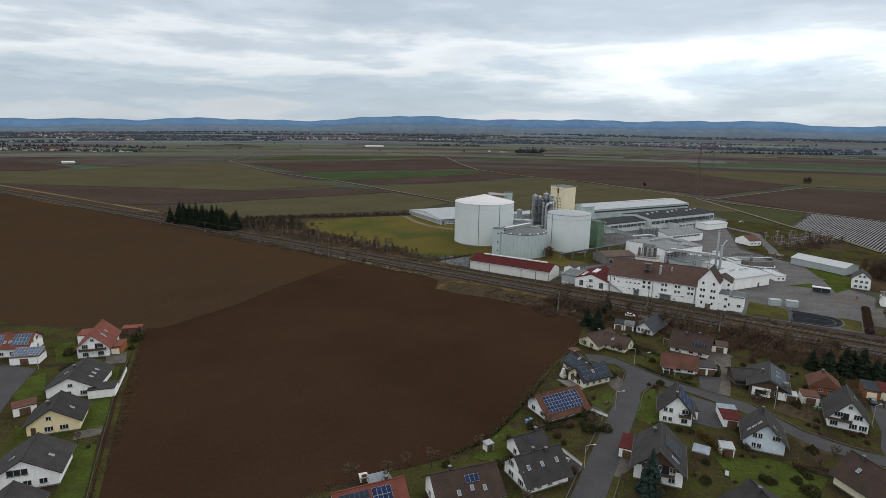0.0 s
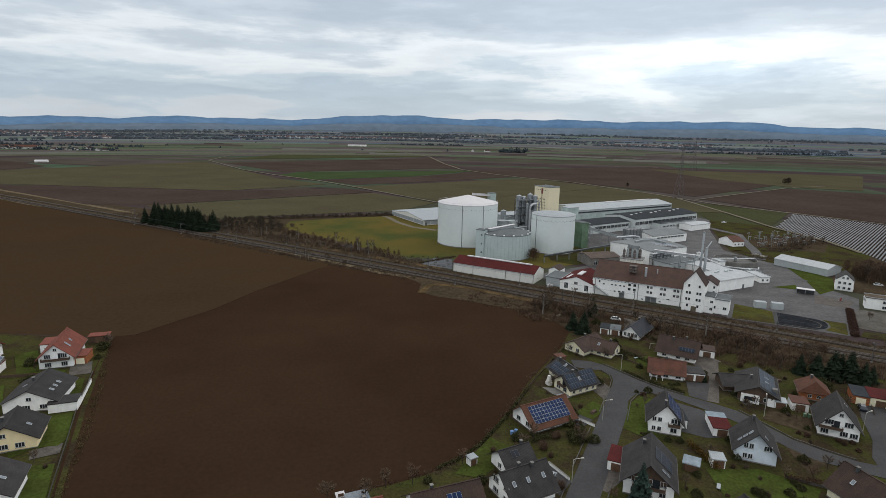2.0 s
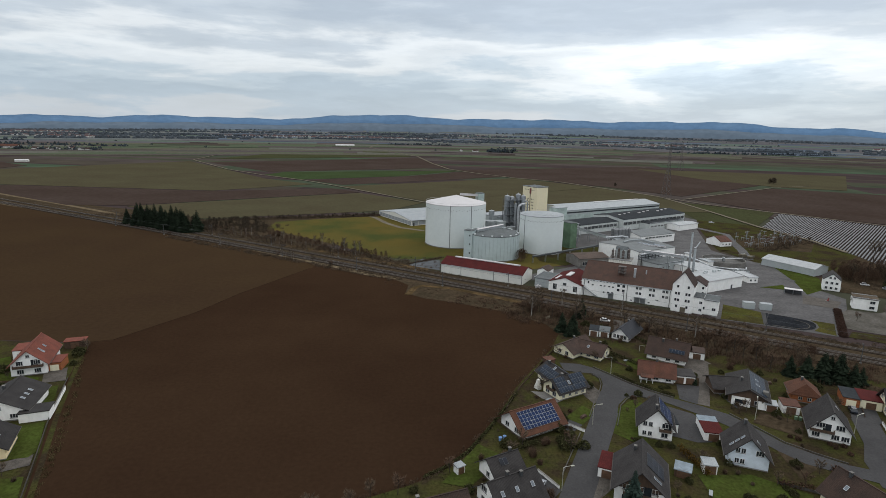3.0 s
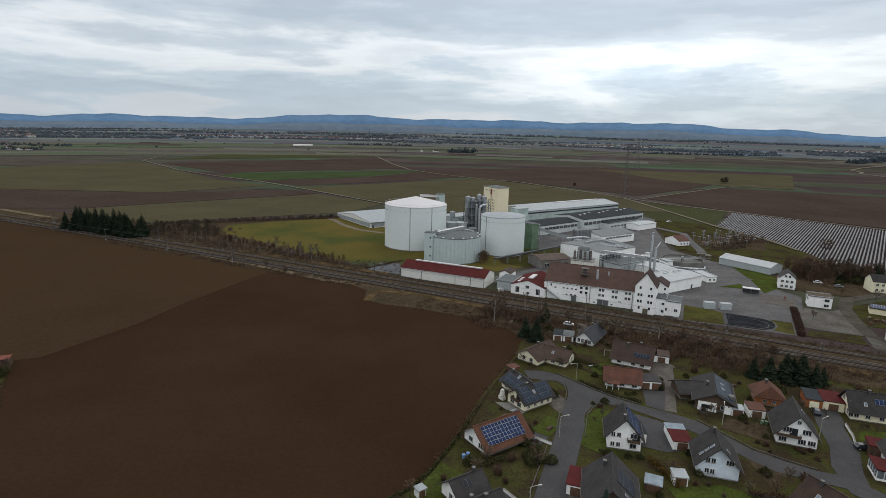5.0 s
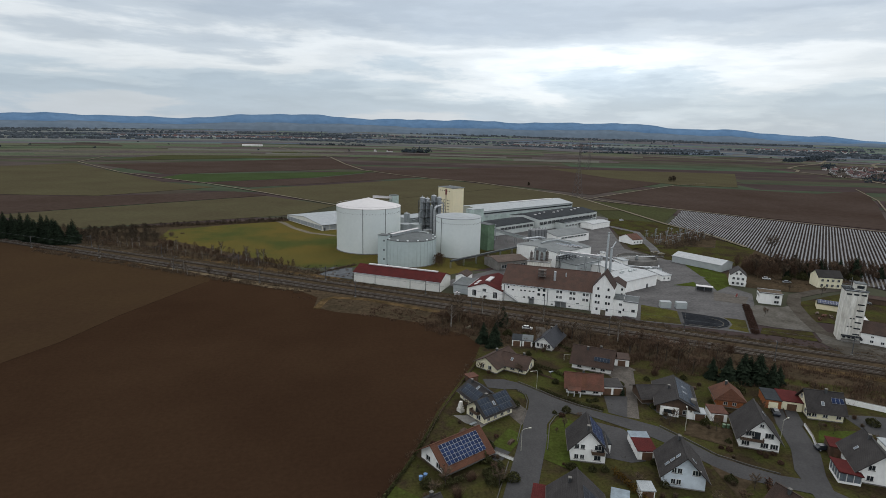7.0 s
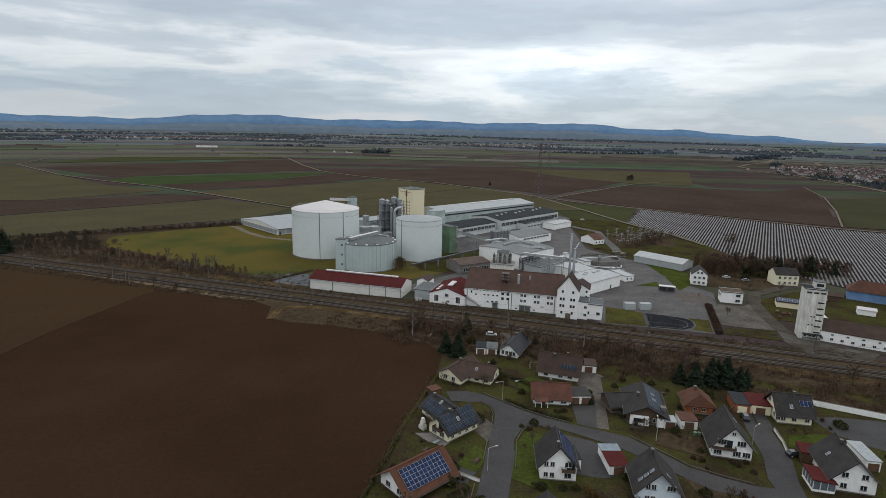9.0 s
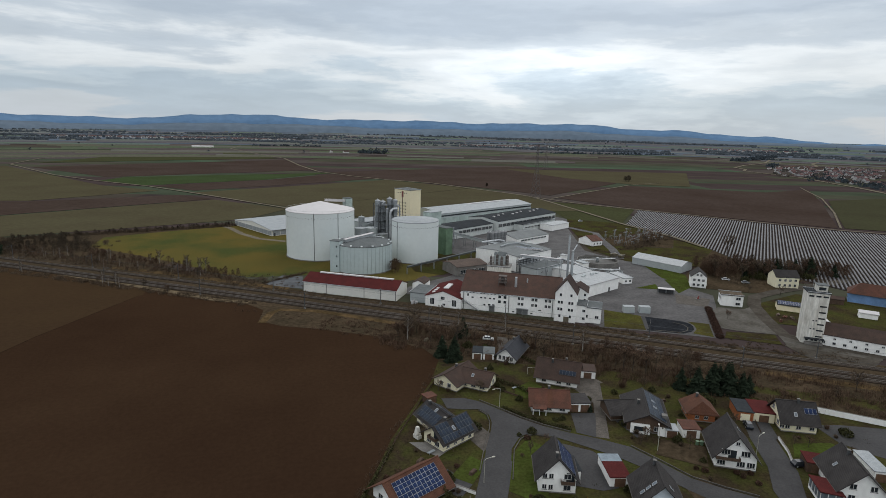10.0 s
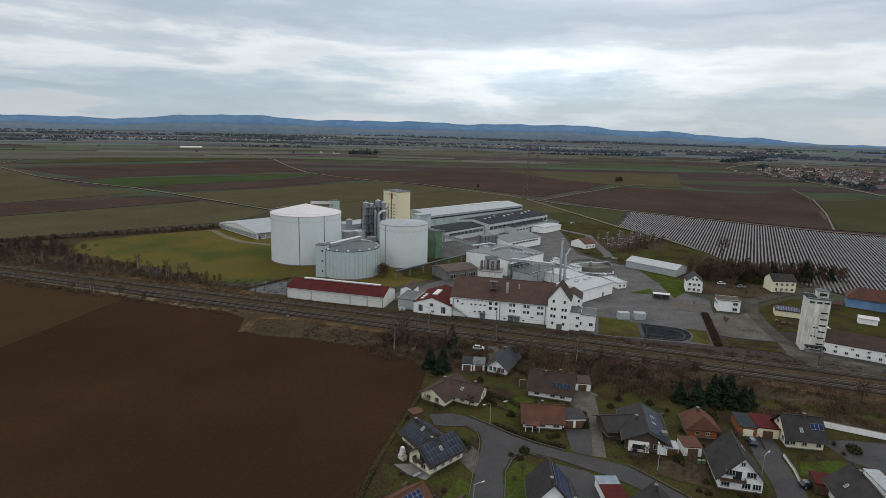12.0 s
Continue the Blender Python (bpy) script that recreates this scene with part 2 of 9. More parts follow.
M["mid_roof"] = material("worn_grey_sheet_roof", (0.185, 0.195, 0.195), 0.8, 0, 0.12, 0.08, 1.0, 0.1, tint=(0.140, 0.150, 0.152), spec=0.05, stretch=(1, 0.4, 1))
M["gravel_roof"] = material("gravelled_roof", (0.115, 0.092, 0.070), 0.95, 0, 0.25, 0.3, 2.0, 0.2, spec=0.0)
M["grey_roof"] = material("grey_felt_roof", (0.13, 0.14, 0.142), 0.8, 0, 0.15, 0.1, 1.0, 0.1, tint=(0.09, 0.098, 0.1), spec=0.05)
M["tank"] = material("tank_white_paint", (0.66, 0.70, 0.69), 0.5, 0, 0.03, 0.05, 0.5, 0.02, tint=(0.60, 0.645, 0.64))
M["tankroof"] = material("tank_roof_paint", (0.52, 0.50, 0.50), 0.6, 0, 0.03, 0.08, 0.5, 0.02, tint=(0.475, 0.455, 0.455))
M["tankrib"] = material("tank_rib_paint", (0.43, 0.50, 0.50), 0.55, 0, 0.05, 0.05, 0.5)
M["tankgrey"] = material("tank_grey_green", (0.46, 0.53, 0.53), 0.5, 0, 0.05, 0.05, 0.5, 0.02, tint=(0.41, 0.48, 0.48))
M["steel"] = material("galvanised_steel", (0.42, 0.44, 0.45), 0.4, 0.75, 0.12, 0.4, 4)
M["darksteel"] = material("dark_steel", (0.10, 0.105, 0.11), 0.55, 0.5, 0.15, 0.5, 4)
M["rail"] = material("rail_steel", (0.20, 0.175, 0.155), 0.45, 0.4, 0.15, 0.5, 3)
M["concrete_dark"] = material("weathered_sleeper", (0.052, 0.043, 0.036), 0.95, 0, 0.2, 0.4, 3, spec=0)
M["drybush"] = material("dry_yellow_hedge", (0.085, 0.052, 0.014), 0.9, 0, 0.3, 0.4, 2, island=0.45, world=True, spec=0.0)
M["farwall"] = material("distant_walls", (0.6, 0.585, 0.56), 0.9, 0, 0.1)
M["darkwater"] = material("dark_basin_liner", (0.026, 0.028, 0.032), 0.95, 0, 0.35, 0.25, 1.2, world=True, spec=0.0)
M["shed_roof"] = banded("pale_shed_roof", (0.40, 0.41, 0.415), 0.6, "X", 0.3, 0.7, tint=(0.33, 0.345, 0.35), spec=0.1)
M["blueroof"] = material("pale_blue_sheet", (0.24, 0.285, 0.32), 0.8, 0, 0.1, 0.3, 2.0, 0.05, spec=0.1)
M["kerb"] = material("grey_kerb_stone", (0.105, 0.098, 0.088), 0.9, 0, 0.25, 0.4, 3, 0.2, tint=(0.07, 0.065, 0.058), spec=0.05)
# Far roof and wall colours that already contain the distance haze.
M["farroof_a"] = material("hazed_red_roofs", (0.135, 0.085, 0.082), 0.9, 0, 0.2, 0.2, 1, rand=0.35, spec=0)
M["farroof_b"] = material("hazed_brown_roofs", (0.120, 0.092, 0.092), 0.9, 0, 0.2, 0.2, 1, rand=0.35, spec=0)
M["farwall_b"] = material("hazed_town_walls", (0.42, 0.41, 0.41), 0.9, 0, 0.15, rand=0.3, spec=0)
M["basin_grey"] = material("shallow_basin", (0.112, 0.118, 0.126), 0.9, 0, 0.15, 0.1, 1.0, world=True, spec=0.05)
M["yardpale"] = material("patched_lot", (0.098, 0.09, 0.078), 0.85, 0, 0.25, 0.12, 1.0, world=True, tint=(0.05, 0.044, 0.034), spec=0.1)
M["rust"] = material("rusty_rail", (0.17, 0.13, 0.11), 0.5, 0.6, 0.2, 0.5, 3)
M["glass"] = material("window_glass", (0.030, 0.036, 0.042), 0.08, 0, 0.2, 0.4, 1.0)
M["frame"] = material("white_frame", (0.75, 0.75, 0.73), 0.5, 0, 0.04)
M["brownframe"] = material("brown_frame", (0.13, 0.07, 0.04), 0.6, 0, 0.1)
M["solar"] = material("solar_cells", (0.01, 0.024, 0.075), 0.35, 0.0, 0.25, 0.4, 4.0, rand=0.25, spec=0.12)
M["solardark"] = material("dark_solar_cells", (0.01, 0.013, 0.022), 0.35, 0, 0.25, 0.4, 4, rand=0.25, spec=0.25)
M["solargrey"] = material("sheen_solar_cells", (0.02, 0.03, 0.048), 0.35, 0, 0.2, 0.4, 4, rand=0.2, spec=0.12)
M["solarpale"] = material("pale_blue_solar_cells", (0.045, 0.075, 0.125), 0.3, 0, 0.2, 0.4, 4, rand=0.2, spec=0.3)
M["alu"] = material("aluminium", (0.5, 0.52, 0.54), 0.45, 0.35, 0.06)
M["darkalu"] = material("dull_aluminium", (0.17, 0.18, 0.19), 0.5, 0.4, 0.06)
M["pole"] = material("painted_pole", (0.50, 0.49, 0.42), 0.5, 0.2, 0.1)
M["hallwall"] = material("grey_green_render", (0.56, 0.59, 0.57), 0.8, 0, 0.08, 0.2, 1.2, 0.05, tint=(0.48, 0.51, 0.50), stretch=(1, 1, 0.5))
M["sludge"] = material("brown_basin_water", (0.062, 0.058, 0.050), 0.5, 0, 0.2, 0.1, 0.8, world=True, spec=0.2)
M["mown"] = turf("mown_grass", (0.062, 0.066, 0.018), (0.070, 0.060, 0.019), (0.046, 0.040, 0.017), 0.12)
M["track"] = material("worn_gravel_track", (0.080, 0.071, 0.060), 0.95, 0, 0.25, 0.15, 1.2, 0.2, tint=(0.050, 0.043, 0.035), world=True, spec=0.0)
# darker, less red soil for the gaps between the foil rows
M["foilsoil"] = material("dark_furrow_soil", (0.030, 0.0245, 0.0215), 0.95, 0, 0.2, 0.05, 1.0, 0.2, tint=(0.024, 0.019, 0.017), world=True, spec=0.0)
M["foil"] = material("silver_foil", (0.140, 0.139, 0.144), 0.55, 0, 0.12, 0.05, 0.7, spec=0.2)
M["rust_gear"] = material("weathered_machine_steel", (0.15, 0.13, 0.12), 0.8, 0.2, 0.2, 0.5, 4, spec=0.1)
M["evap"] = material("blue_grey_vessel_steel", (0.30, 0.315, 0.33), 0.5, 0.4, 0.2, 0.3, 2, tint=(0.20, 0.215, 0.23))
M["darkred"] = material("dark_red_paint", (0.19, 0.035, 0.03), 0.6, 0, 0.12)
M["green"] = material("green_sheet", (0.125, 0.205, 0.125), 0.6, 0, 0.1, 0.2, 1.0)
M["greygreen"] = material("pale_green_sheet", (0.46, 0.55, 0.52), 0.6, 0, 0.06, 0.2, 1.0)
M["plaster"] = material("weathered_plaster", (0.72, 0.705, 0.65), 0.85, 0, 0.20, 0.55, 1.6, 0.1, tint=(0.44, 0.415, 0.36), stretch=(1, 1, 0.22))
M["bark"] = material("bark", (0.05, 0.038, 0.028), 0.9, 0, 0.3, 1.0, 6)
M["birch"] = material("pale_bark", (0.26, 0.235, 0.21), 0.85, 0, 0.35, 1.0, 4)
M["twig"] = material("twigs", (0.118, 0.088, 0.062), 0.95, 0, 0.25, 0.2, 2, island=0.4, world=True, spec=0.0)
M["drystalk"] = material("dry_stalks", (0.105, 0.085, 0.042), 0.95, 0, 0.25, 0.2, 2, island=0.4, world=True, spec=0.0)
M["twigdark"] = material("dark_twigs", (0.075, 0.060, 0.044), 0.95, 0, 0.25, 0.2, 2, island=0.4, world=True, spec=0.0)
M["twigred"] = material("reddish_twigs", (0.112, 0.074, 0.052), 0.95, 0, 0.25, 0.2, 2, island=0.4, world=True, spec=0.0)
M["needle"] = material("conifer_needles", (0.02, 0.028, 0.018), 0.9, 0, 0.3, 0.4, 2, island=0.45, world=True, spec=0.0)
M["needleblue"] = material("blue_spruce_needles", (0.03, 0.046, 0.038), 0.9, 0, 0.3, 0.4, 2, island=0.4, world=True, spec=0.0)
M["hedge"] = material("hedge_leaves", (0.060, 0.060, 0.028), 0.9, 0, 0.3, 0.4, 2, island=0.45, world=True, spec=0.0)
M["copper"] = material("copper_beech_hedge", (0.068, 0.042, 0.033), 0.9, 0, 0.3, 0.4, 2, island=0.3, world=True, spec=0.0)
M["hedgered"] = material("copper_hedge", (0.082, 0.050, 0.036), 0.9, 0, 0.3, 0.4, 2, island=0.45, world=True, spec=0.0)
# Distance haze is put into the colours of these far trees.
M["townwood"] = material("hazy_bare_trees", (0.105, 0.098, 0.088), 0.95, 0, 0.3, 0.02, 0.2, island=0.3, world=True, spec=0.0)
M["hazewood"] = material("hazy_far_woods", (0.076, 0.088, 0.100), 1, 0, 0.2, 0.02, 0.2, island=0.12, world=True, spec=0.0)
M["farwood"] = material("hazed_far_woodland", (0.056, 0.070, 0.080), 0.95, 0, 0.3, 0.02, 0.2, island=0.3, world=True, spec=0.1)

# ---- mesh helpers ----


def link_mesh(name, verts, faces, mat, parent=None, label="", smooth=False):
    me = bpy.data.meshes.new(name)
    me.from_pydata([tuple(v) for v in verts], [], faces)
    me.update()
    if mat:
        me.materials.append(mat)
    if smooth:
        for p in me.polygons:
            p.use_smooth = True
    ob = new(name, me)
    if parent:
        ob.parent = parent
    if label:
        ob["label"] = label
    return ob


class Build:
    """Collects boxes, prisms, tubes and blades into one mesh."""

    def __init__(self):
        self.v, self.f = [], []

    def add(self, verts, faces, m=None):
        k = len(self.v)
        self.v += [tuple(m @ Vector(p)) for p in verts] if m is not None else [tuple(p) for p in verts]
        self.f += [tuple(i + k for i in q) for q in faces]
        return self

    def box(self, x, y, z, sx, sy, sz, m=None):
        """Centre x, y; base z."""
        a, b = sx / 2, sy / 2
        vs = [(x - a, y - b, z), (x + a, y - b, z), (x + a, y + b, z), (x - a, y + b, z), (x - a, y - b, z + sz), (x + a, y - b, z + sz), (x + a, y + b, z + sz), (x - a, y + b, z + sz)]
        return self.add(vs, [(3, 2, 1, 0), (4, 5, 6, 7), (0, 1, 5, 4), (1, 2, 6, 5), (2, 3, 7, 6), (3, 0, 4, 7)], m)

    def tube(self, a, b, r, r2=None, n=8, caps=True):
        a, b = Vector(a), Vector(b)
        d = (b - a)
        q = d.to_track_quat("Z", "Y").to_matrix()
        r2 = r if r2 is None else r2
        vs = []
        for p, s in ((a, r), (b, r2)):
            for i in range(n):
                g = 2 * math.pi * i / n
                vs.append(p + q @ Vector((s * math.cos(g), s * math.sin(g), 0)))
        fs = [(i, (i + 1) % n, n + (i + 1) % n, n + i) for i in range(n)]
        if caps:
            fs += [tuple(range(n - 1, -1, -1)), tuple(range(n, 2 * n))]
        return self.add(vs, fs)

    def prism(self, pts, z0, z1):
        n = len(pts)
        return self.add([(x, y, z0) for x, y in pts] + [(x, y, z1) for x, y in pts], [tuple(range(n - 1, -1, -1)), tuple(range(n, 2 * n))] + [(i, (i + 1) % n, n + (i + 1) % n, n + i) for i in range(n)])

    def done(self, name, mat, parent=None, label="", smooth=False):
        return link_mesh(name, self.v, self.f, mat, parent, label, smooth)


def part(name, b, mat, parent, label="", smooth=False):
    return b.done(name, mat, parent, label, smooth)


def thing(name, x, y, z=0, yaw=0, label="", category="", group="", kind=""):
    e = new(name)
    e.empty_display_size = 0.5
    e.matrix_world = pose(x, y, z, 0, 0, yaw)
    return tagged(e, label, category, group, kind)


def sheet(name, pts, z, mat, label="", category="", kind="structure", thick=0.0):
    """A flat piece of ground with the given outline; with thick it has a real edge down to the ground."""
    area = sum(a[0] * b[1] - b[0] * a[1] for a, b in zip(pts, pts[1:] + pts[:1]))
    pts = pts if area > 0 else pts[::-1]
    if thick:
        ob = Build().prism(pts, z - thick, z).done(name, mat)
    else:
        ob = link_mesh(name, [(x, y, z) for x, y in pts], [tuple(range(len(pts)))], mat)
    return tagged(ob, label, category, kind=kind)


def ribbon(line, width, z0=None):
    """The outline of a strip of the given width along a line."""
    left, right = [], []
    for i, p in enumerate(line):
        a, b = Vector(line[max(i - 1, 0)]), Vector(line[min(i + 1, len(line) - 1)])
        d = (b - a).normalized()
        q = Vector((-d.y, d.x)) * width / 2
        left.append(tuple(Vector(p) + q))
        right.append(tuple(Vector(p) - q))
    return left, right


def strip(name, line, width, z, mat, label="", category="", thick=0.0):
    l, r = ribbon(line, width)
    n = len(line)
    vs = [(*p, z) for p in l] + [(*p, z) for p in r]
    fs = [(i, n + i, n + i + 1, i + 1) for i in range(n - 1)]
    if thick:
        vs += [(*p, z - thick) for p in l] + [(*p, z - thick) for p in r]
        fs += [(i, i + 1, 2 * n + i + 1, 2 * n + i) for i in range(n - 1)] + [(n + i + 1, n + i, 3 * n + i, 3 * n + i + 1) for i in range(n - 1)]
    return tagged(link_mesh(name, vs, fs, mat), label, category, kind="structure")

# ---- ground and fields ----


def plain_material():
    """The far plain: long field strips, each of its own crop or ploughed colour with bluish haze mixed in."""
    mt = bpy.data.materials.new("plain_of_fields")
    mt.use_nodes = True
    n, ln = mt.node_tree.nodes, mt.node_tree.links
    b = n["Principled BSDF"]
    b.inputs["Roughness"].default_value = 0.95
    b.inputs["Specular IOR Level"].default_value = 0.0
    g = n.new("ShaderNodeNewGeometry")
    mp = n.new("ShaderNodeMapping")
    mp.inputs["Rotation"].default_value = (0, 0, radians(14))
    ln.new(g.outputs["Position"], mp.inputs[0])
    sep = n.new("ShaderNodeSeparateXYZ")
    ln.new(mp.outputs[0], sep.inputs[0])

    def m(op, a, b_=None):
        x = n.new("ShaderNodeMath")
        x.operation = op
        for i, s in enumerate((a, b_)):
            if s is None:
                continue
            if isinstance(s, (int, float)):
                x.inputs[i].default_value = s
            else:
                ln.new(s, x.inputs[i])
        return x.outputs[0]

    def rnd(a, c=None):
        w = n.new("ShaderNodeTexWhiteNoise")
        w.noise_dimensions = "2D"
        k = n.new("ShaderNodeCombineXYZ")
        for i, s in enumerate((a, c)):
            if s is not None:
                if isinstance(s, (int, float)):
                    k.inputs[i].default_value = s
                else:
                    ln.new(s, k.inputs[i])
        ln.new(k.outputs[0], w.inputs["Vector"])
        return w.outputs["Value"]

    row = m("FLOOR", m("DIVIDE", sep.outputs[1], 170.0))
    col = m("FLOOR", m("DIVIDE", m("ADD", sep.outputs[0], m("MULTIPLY", rnd(row, 3.0), 700.0)), 520.0))
    sub = m("FLOOR", m("DIVIDE", sep.outputs[1], m("ADD", 45.0, m("MULTIPLY", rnd(row, col), 90.0))))
    pick = rnd(m("ADD", m("MULTIPLY", col, 7.3), 0.5), m("ADD", sub, 0.5))
    ramp = n.new("ShaderNodeValToRGB")
    ramp.color_ramp.interpolation = "CONSTANT"
    e = ramp.color_ramp.elements
    e[0].position, e[0].color = 0.0, (0.0514, 0.0390, 0.0373, 1)
    e[1].position, e[1].color = 0.26, (0.0606, 0.0515, 0.0413, 1)
    for p, c in ((0.46, (0.0548, 0.0557, 0.0389, 1)), (0.66, (0.0515, 0.0626, 0.0422, 1)), (0.78, (0.0654, 0.0544, 0.0490, 1)), (0.92, (0.0535, 0.0759, 0.0489, 1)), (0.97, (0.1223, 0.1082, 0.0972, 1))):
        x = e.new(p)
        x.color = c
    ln.new(pick, ramp.inputs[0])
    t = n.new("ShaderNodeTexNoise")
    t.inputs["Scale"].default_value = 0.01
    t.inputs["Detail"].default_value = 8
    t.inputs["Roughness"].default_value = 0.7
    ln.new(g.outputs["Position"], t.inputs["Vector"])
    h = n.new("ShaderNodeHueSaturation")
    ln.new(ramp.outputs[0], h.inputs["Color"])
    v = n.new("ShaderNodeMapRange")
    v.inputs[1].default_value, v.inputs[2].default_value, v.inputs[3].default_value, v.inputs[4].default_value = 0.3, 0.7, 0.75, 1.25
    ln.new(t.outputs["Fac"], v.inputs[0])
    ln.new(v.outputs[0], h.inputs["Value"])
    ln.new(h.outputs[0], b.inputs["Base Color"])
    return mt


def land(x, y):
    """The plain is flat, and rises far off, ahead and to the east."""
    d = math.hypot(x, y)
    if d < 2600:
        return 0.0
    a = math.degrees(math.atan2(x, y))
    k = min(1.0, max(0.0, (a + 36) / 26))
    return 42.0 * k * min(1.2, (d - 2600) / 2200) ** 1.4


def build_ground():
    """One sheet to the horizon, which rises gently towards the hills."""
    xs = [-4900, -3600, -2600, -1800, -1200, -700, -300, 0, 300, 700, 1200, 1800, 2600, 3600, 4900]
    ys = [-900, -300, 0, 200, 400, 700, 1100, 1600, 2200, 2800, 3200, 3600, 4000, 4400, 4800]
    vs, fs = [], []
    for y in ys:
        for x in xs:
            vs.append((x, y, land(x, y)))
    k = len(xs)
    for j in range(len(ys) - 1):
        for i in range(k - 1):
            fs.append((j * k + i, j * k + i + 1, (j + 1) * k + i + 1, (j + 1) * k + i))
    tagged(link_mesh("ground", vs, fs, plain_material()), "wide flat farmland of ploughed and green winter fields", "ground", kind="structure")


build_ground()

RAIL_DIR = Vector((math.cos(radians(-33.2)), math.sin(radians(-33.2))))
RAIL_N = Vector((-RAIL_DIR.y, RAIL_DIR.x))
RAIL_O = Vector((0.0, 306.0))


def rail_pt(s, o):
    """A place s metres along the railway and o metres to its north-east."""
    p = RAIL_O + RAIL_DIR * s + RAIL_N * o
    return (p.x, p.y)


# ploughed field in front, and its neighbours on this side of the railway
BORDER = [(-118, 208), (-110, 210.5), (-102.5, 224), (-92, 242), (-82, 270), (-69, 297), (-57, 321)]       # between the two ploughed fields
HEADLAND = [(-57, 330), (-44.6, 320.7), (-26.4, 305.8), (-10, 298), (-2, 287), (-3.4, 272.5), (6, 264.6), (19.6, 258.6), (32.3, 251), (44.7, 244), (52, 234), (56, 230), (58.8, 219)]
TRACK_EDGE = [(-640, 722), (-496, 622.7), (-379, 543), (-280, 485), (-220, 444), (-189, 424), (-155, 400), (-124, 380.5), (-98, 360), (-75, 343.5)]
sheet("ploughed_field", [(-31, 107), (-22.8, 112.6), (-15.6, 117), (-7.8, 119.4), (0.3, 123.1), (8.1, 128.2), (13.7, 135.1), (20.2, 145.8), (26.9, 158), (33.6, 172.2), (45.2, 191.6), (52, 203)] + HEADLAND[::-1] + BORDER[::-1] + [(-107, 178), (-99, 157), (-90, 138), (-82, 120), (-76, 107), (-60, 60), (-42, 80)], 0.06, M["soil"], "dark brown freshly ploughed field", "field")
sheet("stubble_field", BORDER + [(-57, 330)] + TRACK_EDGE[::-1] + [(-900, 640), (-560, 360), (-300, 250), (-170, 212)], 0.06, M["soil2"], "olive brown stubble field beside the railway", "field")
strip("dead_furrow", [(-118, 208.4), (-110, 211), (-102.5, 224.4), (-92, 242.4), (-82, 270.4), (-69, 297.4), (-58, 320)], 0.6, 0.075, M["headland"], "turned furrow between two ploughed fields", "furrow")
sheet("verge_field", [(-900, 640), (-560, 360), (-300, 250), (-170, 212), (-118, 207), (-107, 178), (-90, 138), (-76, 107), (-60, 60), (-400, -100), (-900, 0)], 0.03, M["lawn"], "grass and garden ground of the hamlet", "grass")
sheet("village_ground", [(-60, 60), (-42, 80), (-31, 107), (-22.8, 112.6), (-15.6, 117), (-7.8, 119.4), (0.3, 123.1), (8.1, 128.2), (13.7, 135.1), (20.2, 145.8), (26.9, 158), (33.6, 172.2), (45.2, 191.6), (52, 203), (58.8, 219), (95, 206), (140, 185), (200, 150), (420, 10), (300, -100), (0, -60)], 0.06, M["lawn"], "patchy winter lawns between village gardens", "grass")
sheet("meadow", [(-114, 472), (-73, 493), (-30, 510), (0, 510), (40, 430), (110, 400), (125, 350), (60, 318), (16, 345), (-10, 345), (-27, 355), (-54, 386), (-86, 416), (-113, 440)], 0.06, M["meadow"], "yellow-green meadow beside the storage tanks", "grass")
corridor = TRACK_EDGE + HEADLAND + [(95, 206), (140, 185), (200, 150), rail_pt(420, -40), rail_pt(700, -40), rail_pt(700, 14), rail_pt(250, 12), rail_pt(160, 14), rail_pt(70, 18), rail_pt(20, 14), rail_pt(-25, 22), rail_pt(-90, 28), rail_pt(-170, 30), rail_pt(-260, 30), rail_pt(-700, 28)]
sheet("rough_ground", [rail_pt(-460, 27), rail_pt(-300, 27), rail_pt(-170, 27), rail_pt(-90, 27), (-54, 386), (-86, 416), (-113, 440), (-114, 472), (-73, 493), (-30, 510), (-34, 518), (-78, 503), (-130, 486), (-175, 480), (-260, 530)], 0.05, M["scrub"], "rough brown ground between railway and meadow", "ground")
sheet("railway_verge", corridor, 0.10, M["scrub"], "brown scrubby strip of ground along the railway", "ground")
yard = [(60, 301), (86, 290), (124, 262), (134, 237), (150.5, 229), (173, 216.5), (184, 231), (204, 252), (216, 268), (213, 284), (232, 300), (222, 345), (212, 352), (206, 380), (240, 470), (262, 512), (250, 560), (120, 520), (60, 470), (100, 400), (122, 372), (96, 330), (68, 312)]
sheet("factory_yard", yard, 0.12, M["yard"], "grey asphalt yard of the factory, damp and patched", "pavement")

# ---- houses ----


